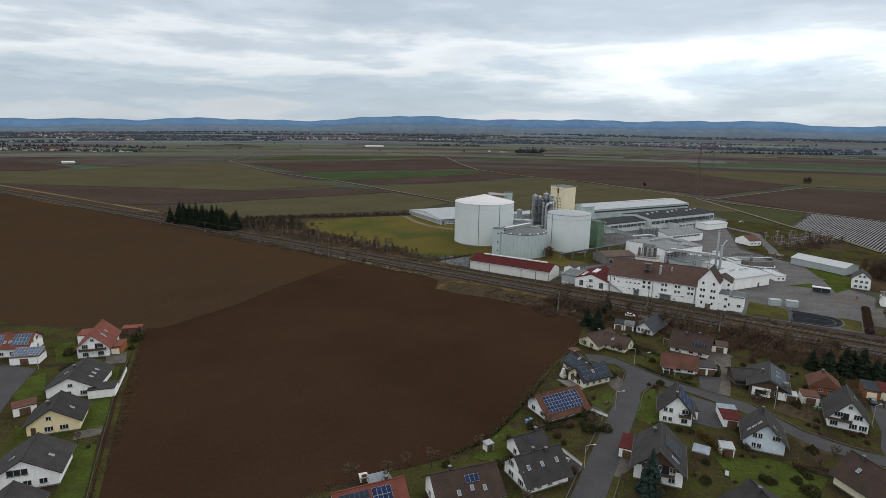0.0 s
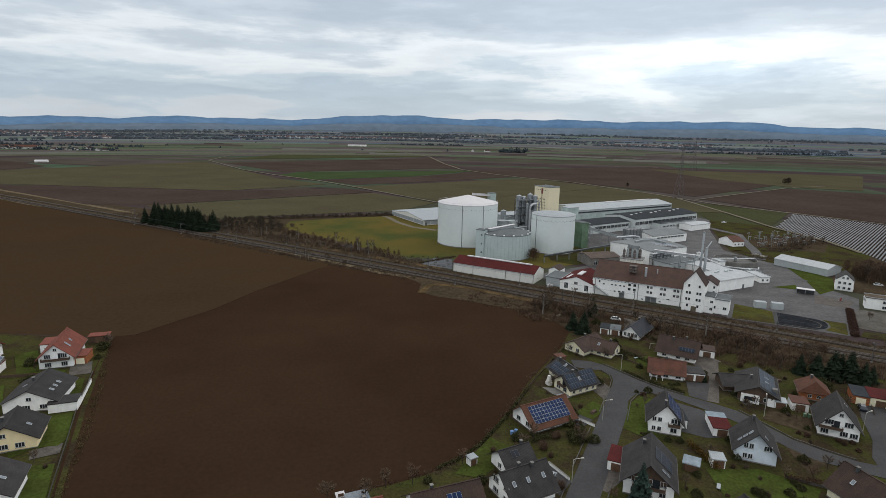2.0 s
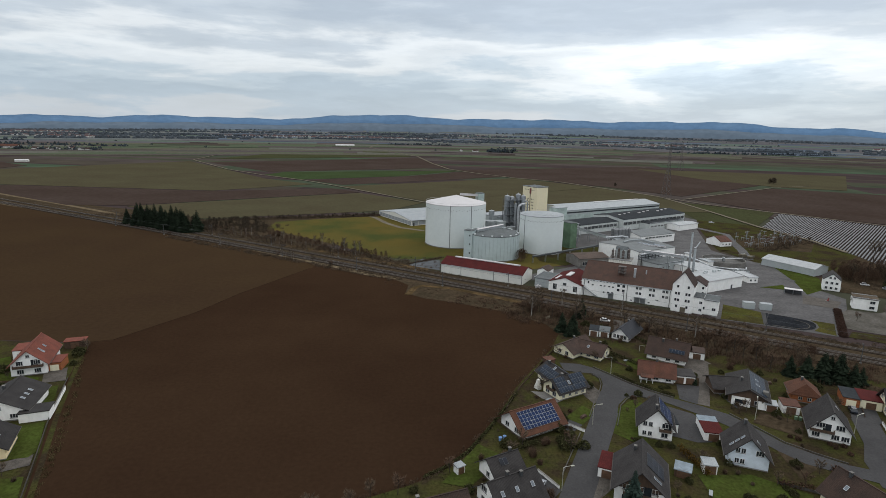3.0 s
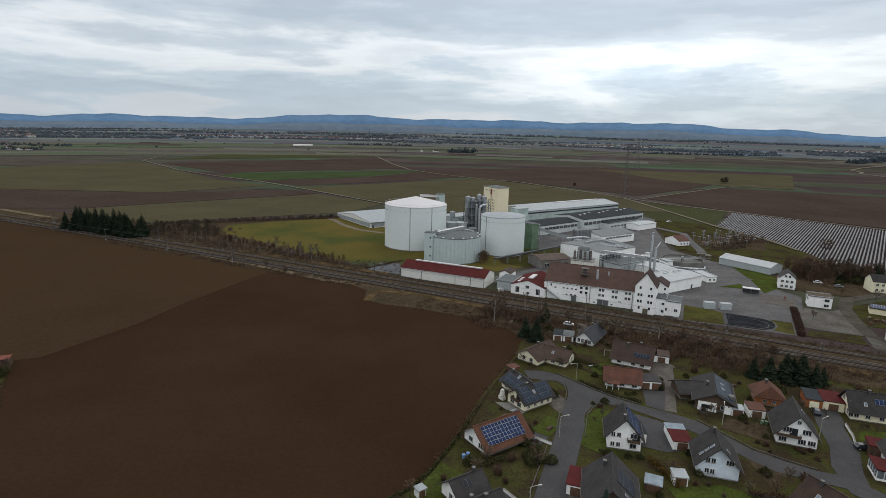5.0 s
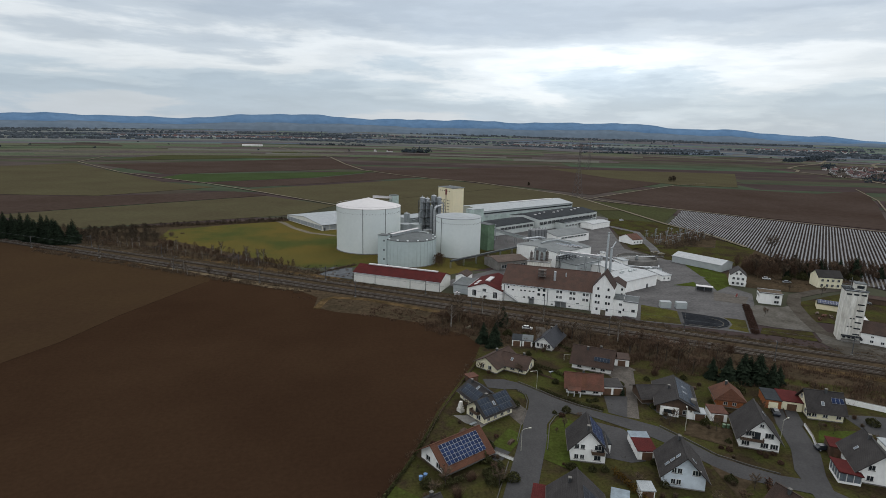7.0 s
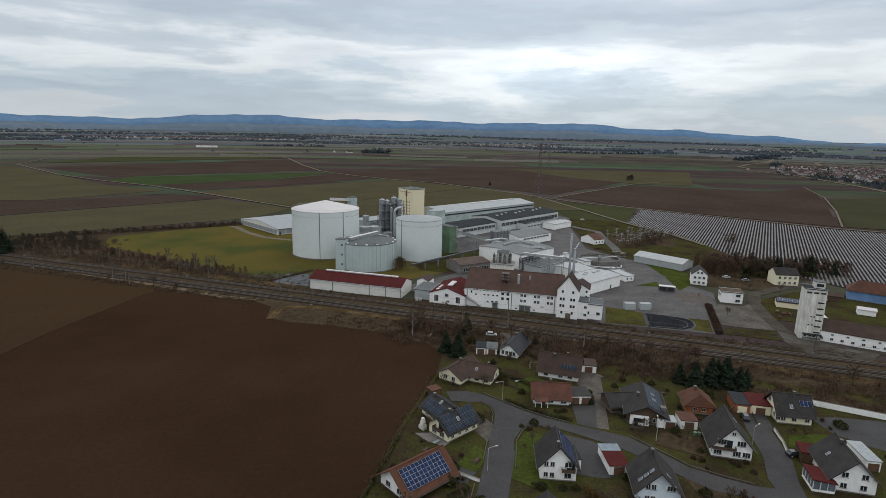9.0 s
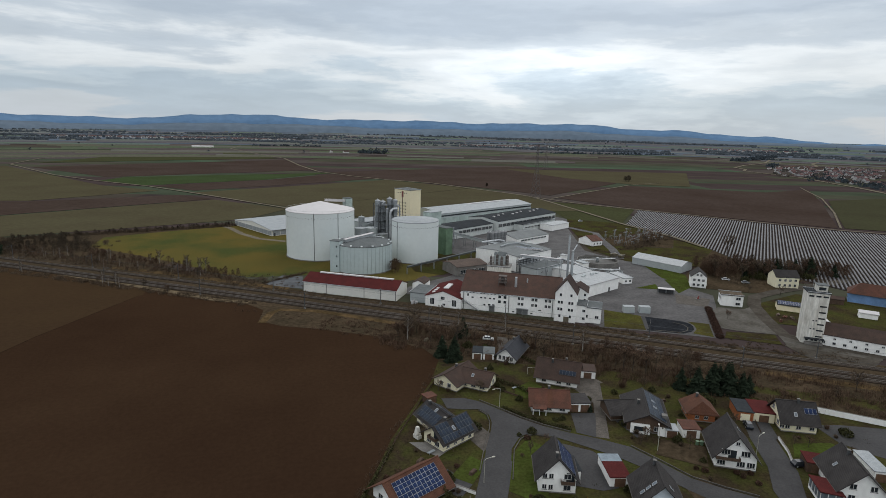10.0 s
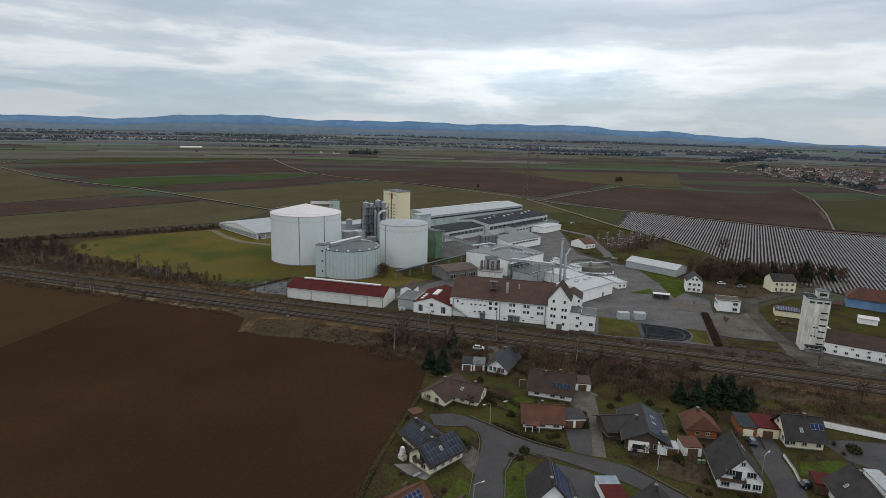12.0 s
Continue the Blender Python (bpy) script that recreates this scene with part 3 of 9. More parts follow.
def gable_roof(b, L, W, ze, zr, over=0.5, thick=0.22, hip=0.0):
    """Two slabs that meet on a ridge along x."""
    s = (zr - ze) / (W / 2)
    h, w = L / 2 + over, W / 2 + over
    z_e = ze - s * over
    for d in (1, -1):
        vs = [(-h, d * w, z_e), (h, d * w, z_e), (h - hip, 0, zr), (-h + hip, 0, zr)]
        vs += [(x, y, z + thick) for x, y, z in vs]
        fs = [(0, 1, 2, 3), (7, 6, 5, 4), (1, 0, 4, 5), (2, 1, 5, 6), (3, 2, 6, 7), (0, 3, 7, 4)]
        if d > 0:
            fs = [tuple(reversed(q)) for q in fs]
        b.add(vs, fs)
    if hip:
        for d in (1, -1):
            vs = [(d * h, -w, z_e), (d * h, w, z_e), (d * (h - hip), 0, zr)]
            vs += [(x + d * 0.02, y, z + thick) for x, y, z in vs]
            b.add(vs, [(0, 1, 2), (5, 4, 3), (0, 3, 4, 1), (1, 4, 5, 2), (2, 5, 3, 0)] if d < 0 else [(2, 1, 0), (3, 4, 5), (1, 4, 3, 0), (2, 5, 4, 1), (0, 3, 5, 2)])
    return b


def gable_walls(b, L, W, ze, zr):
    a, c = L / 2, W / 2
    vs = [(-a, -c, -0.3), (a, -c, -0.3), (a, c, -0.3), (-a, c, -0.3), (-a, -c, ze), (a, -c, ze), (a, c, ze), (-a, c, ze), (-a, 0, zr), (a, 0, zr)]
    fs = [(3, 2, 1, 0), (0, 1, 5, 4), (2, 3, 7, 6), (1, 2, 6, 9, 5), (3, 0, 4, 8, 7), (4, 5, 9, 8), (6, 7, 8, 9)]
    return b.add(vs, fs)


def window(parent, m, w, h, frame="frame", name="window", bars=1, sill=True):
    """A framed window on a wall; local x along the wall, y outward, z up; m places its foot on the wall's face."""
    b = Build()
    t = 0.06
    b.box(-w / 2 + t / 2, 0.04, 0, t, 0.10, h, m).box(w / 2 - t / 2, 0.04, 0, t, 0.10, h, m)
    b.box(0, 0.04, 0, w - 2 * t, 0.10, t, m).box(0, 0.04, h - t, w - 2 * t, 0.10, t, m)
    for i in range(bars):
        b.box(-w / 2 + w * (i + 1) / (bars + 1), 0.04, t, 0.07, 0.08, h - 2 * t, m)
    f = part(name, b, M[frame], parent)
    part("pane", Build().box(0, 0.01, t, w - 2 * t, 0.02, h - 2 * t, m), M["glass"], f, "dark window glass")
    if sill:
        part("sill", Build().box(0, 0.08, -0.07, w + 0.2, 0.2, 0.06, m), M["concrete"], f)
    return f


def wall_frame(side, L, W):
    """A matrix from (along, outward, up) on one of the walls: f and b are the long sides, l and r the gables."""
    if side == "f":
        return pose(0, -W / 2, 0, 0, 0, 180)
    if side == "b":
        return pose(0, W / 2, 0)
    if side == "r":
        return pose(L / 2, 0, 0, 0, 0, -90)
    return pose(-L / 2, 0, 0, 0, 0, 90)


def slope_frame(side, L, W, ze, zr, thick=0.22):
    """A matrix from (along ridge, up the slope, out of it), with its origin on the eave line."""
    s = math.atan2(zr - ze, W / 2)
    if side == "f":
        return pose(0, -W / 2, ze + thick / math.cos(s)) @ pose(0, 0, 0, math.degrees(s))
    return pose(0, W / 2, ze + thick / math.cos(s), 0, 0, 180) @ pose(0, 0, 0, math.degrees(s))


def solar_array(parent, m, x, y, nx, ny, w=1.0, h=1.65, mat="solar", gap=0.04):
    """Rows of framed modules lying just over a roof slope; x, y: the array's lower left corner."""
    me = {}
    for i in range(nx):
        for j in range(ny):
            q = m @ pose(x + (i + 0.5) * (w + gap), y + (j + 0.5) * (h + gap), 0.06)
            if not me:
                ob = part("solar_panel", Build().box(0, 0, 0, w, h, 0.05), M["alu" if mat in ("solar", "solarpale") else "darkalu"], parent)
                cell = part("solar_cell_sheet", Build().box(0, 0, 0.05, w - 0.05, h - 0.05, 0.006), M[mat], ob, "dark blue solar cells")
                me["p"], me["c"] = ob.data, cell.data
            else:
                ob = new("solar_panel", me["p"])
                ob.parent = parent
                cell = new("solar_cell_sheet", me["c"])
                cell.parent = ob
                cell["label"] = "dark blue solar cells"
            ob.matrix_local = q


def skylight(parent, m, x, y, w=0.8, h=1.2):
    f = part("skylight", Build().box(x, y, 0.0, w, h, 0.12, m), M["alu"], parent, "grey-framed roof window")
    part("pane", Build().box(x, y, 0.12, w - 0.16, h - 0.16, 0.01, m), M["glassbright"], f, "roof window glass")


def chimney(parent, x, y, z, h=1.5, s=0.6, mat="darksteel"):
    c = part("chimney", Build().box(x, y, z, s, s, h), M[mat], parent)
    part("chimney_cap", Build().box(x, y, z + h, s + 0.15, s + 0.15, 0.12), M["concrete"], c)


def house(x, y, yaw, L, W, ze, zr, walls="white", roof="grey_tile", label="", over=0.85, windows=(), arrays=(), lights=(), stacks=(), door=None, balcony=None, gable=None, hip=0.0, plinth=True, name="house", category="house", group="village houses", frame="frame", garage=()):
    """A house with its ridge along local x. windows: (side, along, height, width, tall)."""
    e = thing(name, x, y, 0, yaw, label, category, group)
    part("wall", Build().box(0, 0, -0.3, L, W, ze + 0.3) if hip > 3 else gable_walls(Build(), L, W, ze, zr - (zr - ze) * 2 * hip / L if hip else zr), M[walls], e)
    r = part("roof", gable_roof(Build(), L, W, ze, zr, over, hip=hip), M[roof], e, {"grey_tile": "dark grey tiled roof", "brown_tile": "brown tiled roof", "red_tile": "red tiled roof"}.get(roof, ""))
    if not hip:
        part("ridge_cap", Build().box(0, 0, zr + 0.17, L + 2 * over, 0.32, 0.12), M[roof], r)
    s = (zr - ze) / (W / 2)
    for d in (1, -1):
        yy, zz = d * (W / 2 + over + 0.07), ze - s * over + 0.05
        part("gutter", Build().tube((-L / 2 - over, yy, zz), (L / 2 + over, yy, zz), 0.08, n=6), M["gutter"], r)
    if plinth:
        part("plinth", Build().box(0, 0, -0.1, L + 0.06, W + 0.06, 0.45), M["concrete"], e)
    if gable:
        side, mat = gable
        a, c = L / 2 + 0.03, W / 2 - 0.15
        k = 1 if side == "r" else -1
        z0 = ze + 0.15
        q = [(k * a, -c, z0), (k * a, c, z0), (k * a, 0, zr - 0.1)]
        q += [(px - k * 0.08, py, pz) for px, py, pz in q]
        part("gable_cladding", Build().add(q, [(0, 1, 2), (5, 4, 3), (0, 3, 4, 1), (1, 4, 5, 2), (2, 5, 3, 0)]), M[mat], e)
    for w in windows:
        side, u, z, ww, hh = w[:5]
        window(e, wall_frame(side, L, W) @ pose(u, 0, z), ww, hh, frame, bars=1 if ww < 1.7 else 2)
    if door:
        side, u = door
        m = wall_frame(side, L, W) @ pose(u, 0, 0.3)
        d = part("door", Build().box(0, 0.03, 0, 1.1, 0.08, 2.1, m), M["brownwood"], e, "brown front door")
        part("door_handle", Build().box(0.4, 0.1, 1.0, 0.05, 0.06, 0.2, m), M["alu"], d)
    for side, u, ww in garage:
        m = wall_frame(side, L, W) @ pose(u, 0, 0.05)
        part("garage_door", Build().box(0, 0.03, 0, ww, 0.08, 2.15, m), M["brownwood"], e, "up-and-over garage door")
    if balcony:
        side, u, z, bw = balcony
        m = wall_frame(side, L, W) @ pose(u, 0, z)
        bl = part("balcony", Build().box(0, 0.65, 0, bw, 1.3, 0.16, m), M["concrete"], e)
        rb = Build().box(0, 1.27, 0.16, bw, 0.05, 0.75, m).box(-bw / 2 + 0.03, 0.65, 0.16, 0.05, 1.2, 0.75, m).box(bw / 2 - 0.03, 0.65, 0.16, 0.05, 1.2, 0.75, m)
        part("balcony_rail", rb, M["brownwood"], bl, "dark timber balcony rail")
        part("balcony_door", Build().box(-bw * 0.2, 0.02, 0.16, 1.8, 0.05, 2.1, m), M["glass"], bl)
    for side, u, v, nx, ny, mat, *size in arrays:
        pw, ph = size or (1.0, 1.65)
        solar_array(e, slope_frame(side, L, W, ze, zr), u, v, nx, ny, pw, ph, mat=mat)
    for side, u, v in lights:
        skylight(e, slope_frame(side, L, W, ze, zr), u, v)
    for cx, cy in stacks:
        z = zr - s * abs(cy)
        chimney(e, cx, cy, z - 0.3)
    return e


def W2(side, zs, us, w=1.3, h=1.3):
    return [(side, u, z, w, h) for z in zs for u in us]


M["glassbright"] = material("roof_window_glass", (0.15, 0.175, 0.20), 0.1, 0, 0.1)

# village on this side of the railway (local x runs along the ridge; for gable-fronted houses the near gable is l)
house(33.6, 148.9, 27.3, 13.2, 9.6, 2.50, 6.1, "white", "rust_tile", "white house with red-brown roof covered by blue solar panels", windows=W2("f", [0.9], [-4.5, -1.5, 2.2, 4.8]) + W2("l", [0.9], [-2, 2], 1.6, 1.3), arrays=[("f", -6.1, -0.1, 11, 5, "solar", 1.05, 1.0)], over=1.3, door=("f", 0.3), group="village houses")
house(48.0, 168.6, 27.7, 10.9, 7.2, 2.90, 5.6, "yellow", "grey_tile", "cream house with grey roof and grey solar panels", windows=W2("f", [0.9], [-4.0, -1.4, 1.2, 3.8], 1.0, 1.2) + W2("l", [0.8], [-1.4, 1.6], 1.6, 1.4), arrays=[("f", -5.4, -0.75, 10, 1, "solargrey"), ("f", -5.4, 0.95, 4, 2, "solargrey"), ("f", 0.6, 0.95, 5, 2, "solargrey")], lights=[("f", -0.4, 2.0)], stacks=[(-1, 0.6)], balcony=("l", -0.4, 2.5, 3.0), group="village houses")
house(47.0, 176.4, 109, 9.0, 7.6, 2.60, 5.0, "yellow", "grey_tile", "low rear wing with dark roof and solar panels", windows=W2("b", [0.9], [-2, 2]), arrays=[("b", -4.2, -0.4, 8, 2, "solargrey"), ("f", -4.4, 1.6, 8, 1, "solargrey")], lights=[("b", 0.5, 3.6)], stacks=[(3.2, 0.5)], group="village houses")
house(59.8, 201.0, 38.7, 12.4, 8.4, 2.40, 4.8, "yellow", "brown_tile", "long cream bungalow with weathered brown roof", windows=W2("l", [0.9], [-1.5, 1.5]) + W2("f", [0.9], [-4, 0]), stacks=[(1, 0.8)])
house(66.0, 197.8, -40, 9.0, 8.3, 2.40, 4.8, "yellow", "brown_tile", "cream bungalow wing with brown roof and porch", windows=W2("f", [0.9], [-3, 0, 3], 1.4, 1.2) + W2("r", [0.9], [-1.5, 1.5]), lights=[("f", -1, 2.2)], stacks=[(2, 1)])
house(85.4, 217.0, 49.4, 13.7, 6.6, 2.40, 5.2, "white", "slate", "small white house with dark slate-grey roof", windows=W2("l", [1.0], [-2.1, -0.7, 0.7, 2.1], 1.0, 1.4), stacks=[(3, 0.5)])
house(93.0, 195.8, -34, 12.8, 10.6, 2.60, 6.6, "white", "brown_tile", "white house with brown roof and small solar array", windows=W2("f", [0.9], [-3.8, -0.8, 3.9], 1.4, 1.2) + W2("r", [0.9], [-1.6, 1.6]), arrays=[("f", 0.6, 1.2, 5, 1, "solargrey")], stacks=[(2.2, 0.6), (-2, -1)])
PORCH = house(81.5, 179.6, -20, 10.4, 8.0, 2.40, 5.2, "white", "red_tile", "white bungalow with patchy red roof", windows=W2("f", [0.8], [-3.6, 0.2, 3.8], 1.6, 1.3) + W2("l", [0.8], [-1, 1]), door=("f", 2.2), stacks=[(0, 0.2)])
m = slope_frame("f", 10.4, 8.0, 2.40, 5.2)
part("roof_patch", Build().box(0.2, 2.0, 0.01, 1.5, 4.6, 0.03, m), M["rust_tile"], PORCH, "strip of newer orange tiles")
part("porch_roof", Build().add([(-5.0, -4.2, 2.35), (-1.0, -4.2, 2.35), (-1.0, -6.2, 1.95), (-5.0, -6.2, 1.95), (-5.0, -4.2, 2.5), (-1.0, -4.2, 2.5), (-1.0, -6.2, 2.1), (-5.0, -6.2, 2.1)], [(0, 1, 2, 3), (7, 6, 5, 4), (0, 4, 5, 1), (1, 5, 6, 2), (2, 6, 7, 3), (3, 7, 4, 0)]), M["red_tile"], PORCH)
for u in (-4.8, -3.0, -1.2):
    part("porch_post", Build().box(u, -6.0, 0, 0.16, 0.16, 2.0), M["white"], PORCH)
BAY = house(104.8, 166.5, 61.5, 15.4, 10.4, 2.80, 5.4, "brownwood", "grey_tile", "house with dark roof and grey solar panels on one slope", windows=W2("l", [0.8], [2.4], 2.2, 1.3) + W2("l", [0.8], [-2.4], 1.4, 1.3), arrays=[("f", -7.2, 0.3, 14, 3, "solargrey")], lights=[("f", -1.0, 3.0), ("f", 2.5, 3.0)], stacks=[(0, 1.8)], gable=("l", "brownwood"), door=("l", -0.3))
part("bay", Build().box(-8.1, 1.9, 0, 1.3, 5.0, 2.5), M["white"], BAY, "white bay with a wide dark window")
part("bay_window", Build().box(-8.77, 2.0, 0.9, 0.08, 3.0, 1.2), M["glass"], BAY)
part("porch", Build().box(-8.0, -3.6, 0, 1.2, 1.8, 2.3), M["white"], BAY)
part("dormer", Build().box(-4.6, -4.6, 3.2, 1.6, 1.4, 1.2), M["concrete"], BAY, "pale roof dormer box")
house(100.6, 170.8, -8, 10.0, 7.6, 2.3, 4.2, "brownwood", "grey_tile", "low wing with dark roof over an open carport", windows=[], stacks=[], group="village houses")
house(66.8, 145.9, 70, 8.6, 8.2, 4.00, 8.6, "white", "grey_tile", "white gabled house with blue solar roof slope", windows=W2("l", [0.9, 3.6], [1.4, 2.8], 1.0, 1.2) + W2("l", [0.9, 3.6], [-2.2], 1.6, 1.3), arrays=[("f", -4.3, 0.2, 8, 3, "solar")], stacks=[(-3.4, 0.3)], balcony=("l", -2.2, 2.9, 3.0))
house(84.5, 133.0, 66.3, 9.4, 9.0, 3.40, 8.0, "paleblue", "grey_tile", "pale blue-white gabled house with steep dark roof", windows=W2("l", [1.0, 3.8], [1.2, 2.4], 1.0, 1.3) + W2("l", [3.8], [-2.4], 1.8, 1.3), lights=[("b", 2.6, 1.3), ("b", 2.6, 2.9), ("b", 2.6, 4.5), ("f", -2.6, 3.4)], stacks=[(3.2, 0.3)])
house(114.6, 145.0, 61, 11.2, 9.2, 3.40, 8.6, "white", "grey_tile", "white gabled house with black roof and balconies", windows=W2("l", [0.9], [3.2, -1.2, -3.4], 1.8, 1.4) + W2("l", [3.7], [2.4, -2.0], 2.0, 1.4) + W2("l", [6.4], [0.0], 0.9, 0.9), balcony=("l", 2.0, 2.7, 5.4), lights=[("f", 2, 4)])
house(121.3, 164.5, 66, 6.8, 7.2, 3.10, 5.8, "orangewood", "rust_tile", "orange timber house with red-brown roof", windows=W2("l", [0.9], [-1.2, 1.2], 1.1, 1.0), hip=1.4, stacks=[(1, 0.5)])
house(144.2, 154.2, -25, 8.8, 8.8, 3.20, 7.2, "yellow", "grey_tile", "pale yellow house with dark grey roof", windows=W2("f", [1.1], [-3.2, 0.2, 3.0, 4.4], 1.2, 1.2) + W2("l", [1.1, 3.9], [-2, 2], 1.2, 1.2), arrays=[("f", 1.6, 2.2, 3, 1, "solar")], lights=[("f", -0.8, 1.8)], stacks=[(0.6, -0.3)])
house(132.0, 127.4, 60.6, 11.9, 9.0, 3.60, 8.0, "white", "grey_tile", "white gabled house with dark roof and red awnings", windows=W2("l", [1.0, 3.7], [-2, 2], 1.4, 1.3) + W2("r", [1.0], [0], 1.4, 1.3), lights=[("b", -1, 2)], stacks=[(2, 0.4)])
house(52.9, 121.3, 68.0, 13.3, 10.6, 3.80, 8.4, "white", "grey_tile", "white house with dark roof behind a blue spruce", windows=W2("l", [1.0, 3.6], [-3, 0, 3], 1.4, 1.3) + W2("b", [1.0], [-3, 2]), arrays=[("f", -2.4, 0.6, 5, 3, "solardark")], lights=[("f", -4.5, 2.0), ("f", -4.5, 3.0)], stacks=[(4, 1.5)], balcony=("l", 0, 2.8, 7), gable=("l", "brownwood"))
house(98.0, 112.0, 105, 11.0, 10.0, 3.20, 7.4, "yellow", "brown_tile", "pale house with dark red-brown roof", windows=W2("l", [1.0], [-2.5, 0, 2.5], 1.3, 1.3), lights=[("b", -2, 3)], stacks=[(3, 0.5)])
house(67.0, 98.5, 94.8, 14.0, 12.0, 3.60, 7.5, "white", "grey_tile", "house with broad dark grey roof", windows=W2("l", [1.0], [-3, 0, 3]), lights=[("b", 3, 3)], stacks=[(4, 0.5)])
house(22.6, 117.0, 26.5, 11.2, 9.6, 2.80, 6.8, "white", "grey_tile", "white house with dark roof and pale roof windows", windows=W2("f", [0.9], [-0.5, 2.5, 4.5], 1.2, 1.3) + W2("l", [0.8, 3.4], [-2, 2], 2.0, 1.3), lights=[("f", -4.0, 3.0), ("f", -0.3, 3.0), ("f", 3.8, 3.0)], stacks=[(-1.0, 0.3), (2.0, -0.6)])
house(22.0, 126.8, 26.5, 7.4, 7.4, 2.60, 5.4, "white", "grey_tile", "rear wing with dark roof and one solar collector", arrays=[("f", -1.6, 2.0, 2, 1, "solardark")], stacks=[(2.4, 0.3)], windows=W2("l", [0.9], [0]))
house(5.2, 108.7, 19.9, 13.9, 10.2, 3.60, 7.5, "white", "brown_tile", "white house with brown roof, dormers and blue collectors", windows=W2("f", [1.0], [-5, -2, 1, 4.5], 1.3, 1.3) + W2("l", [1.0], [-2, 2]), arrays=[("f", -0.4, 3.0, 3, 1, "solar")], stacks=[(-3, 0.4)], lights=[("f", -2.5, 1.4), ("f", 3.4, 1.4), ("f", 0.6, 1.9)])
house(-14.8, 103.6, 23.4, 14.0, 8.5, 3.60, 6.6, "white", "red_bright", "house with orange-red roof and blue solar panels", windows=W2("f", [1.0], [-4, 0, 4]), arrays=[("f", -6.5, 0.8, 6, 2, "solargrey"), ("f", 0.3, 0.8, 4, 2, "solar")], stacks=[(4, 0.4)])
# hamlet across the ploughed field
house(-151.0, 184.8, 12.5, 14.0, 11.0, 3.8, 7.0, "white", "red_bright", "white house with red roof almost covered in solar panels", windows=W2("f", [0.9], [-5, -2, 1, 5], 1.2, 1.2) + W2("r", [1.0, 3.9], [-1.5, 1.5], 1.2, 1.2), arrays=[("f", -7.4, 0.3, 6, 3, "solarpale"), ("f", 1.8, 0.3, 5, 3, "solarpale")], lights=[("f", -0.3, 2.0), ("f", 1.2, 2.0)], group="hamlet houses")
house(-122.7, 188.1, 108.6, 15.6, 9.6, 4.0, 8.3, "white", "red_bright", "white gabled house with bright red roof", windows=W2("l", [0.8, 3.6], [-2.3, 2.3], 1.8, 1.4) + W2("l", [6.0], [0], 1.0, 0.9), lights=[("f", -3, 2.5), ("f", -3, 3.6), ("f", 1, 3.2)], balcony=("l", 0, 2.9, 8.0), group="hamlet houses")
house(-110.8, 158.8, 103.3, 14.1, 13.0, 3.2, 6.5, "white", "grey_tile", "broad white house with dark roof and white shutters", windows=W2("l", [0.9], [-3.4, 0.8], 1.9, 1.2) + W2("l", [3.4], [0], 1.3, 1.0), lights=[("f", -3, 2.5), ("f", -0.5, 2.5), ("f", 2, 2.5), ("b", 0, 3.5)], stacks=[(1, 1.5)], group="hamlet houses")
house(-102.8, 137.0, 111.4, 9.9, 11.8, 3.2, 7.0, "ochre_wall", "grey_tile", "cream house with dark brown-grey roof", windows=W2("l", [0.9], [-2.4, 1.0], 2.0, 1.3) + W2("l", [3.9], [0.8], 1.2, 1.1), stacks=[(0.5, 2.0)], lights=[("f", -1, 2.6)], door=("l", 4.4), group="hamlet houses")
house(-93.2, 114.3, 110.0, 10.6, 12.8, 3.6, 7.5, "white", "grey_tile", "white house with black roof and dark loggia", windows=W2("l", [1.0], [-3.4, -0.4], 1.6, 1.3) + W2("l", [3.7], [1.2], 4.0, 1.6), lights=[("f", -1, 2.6), ("b", 1, 3.6)], group="hamlet houses")
house(-86.0, 97.0, 110.0, 10.0, 10.0, 3.6, 7.0, "white", "grey_tile", "white house with dark roof at the field edge", windows=W2("l", [1.0], [-2, 2]), group="hamlet houses")

# ---- storage tanks and factory ----


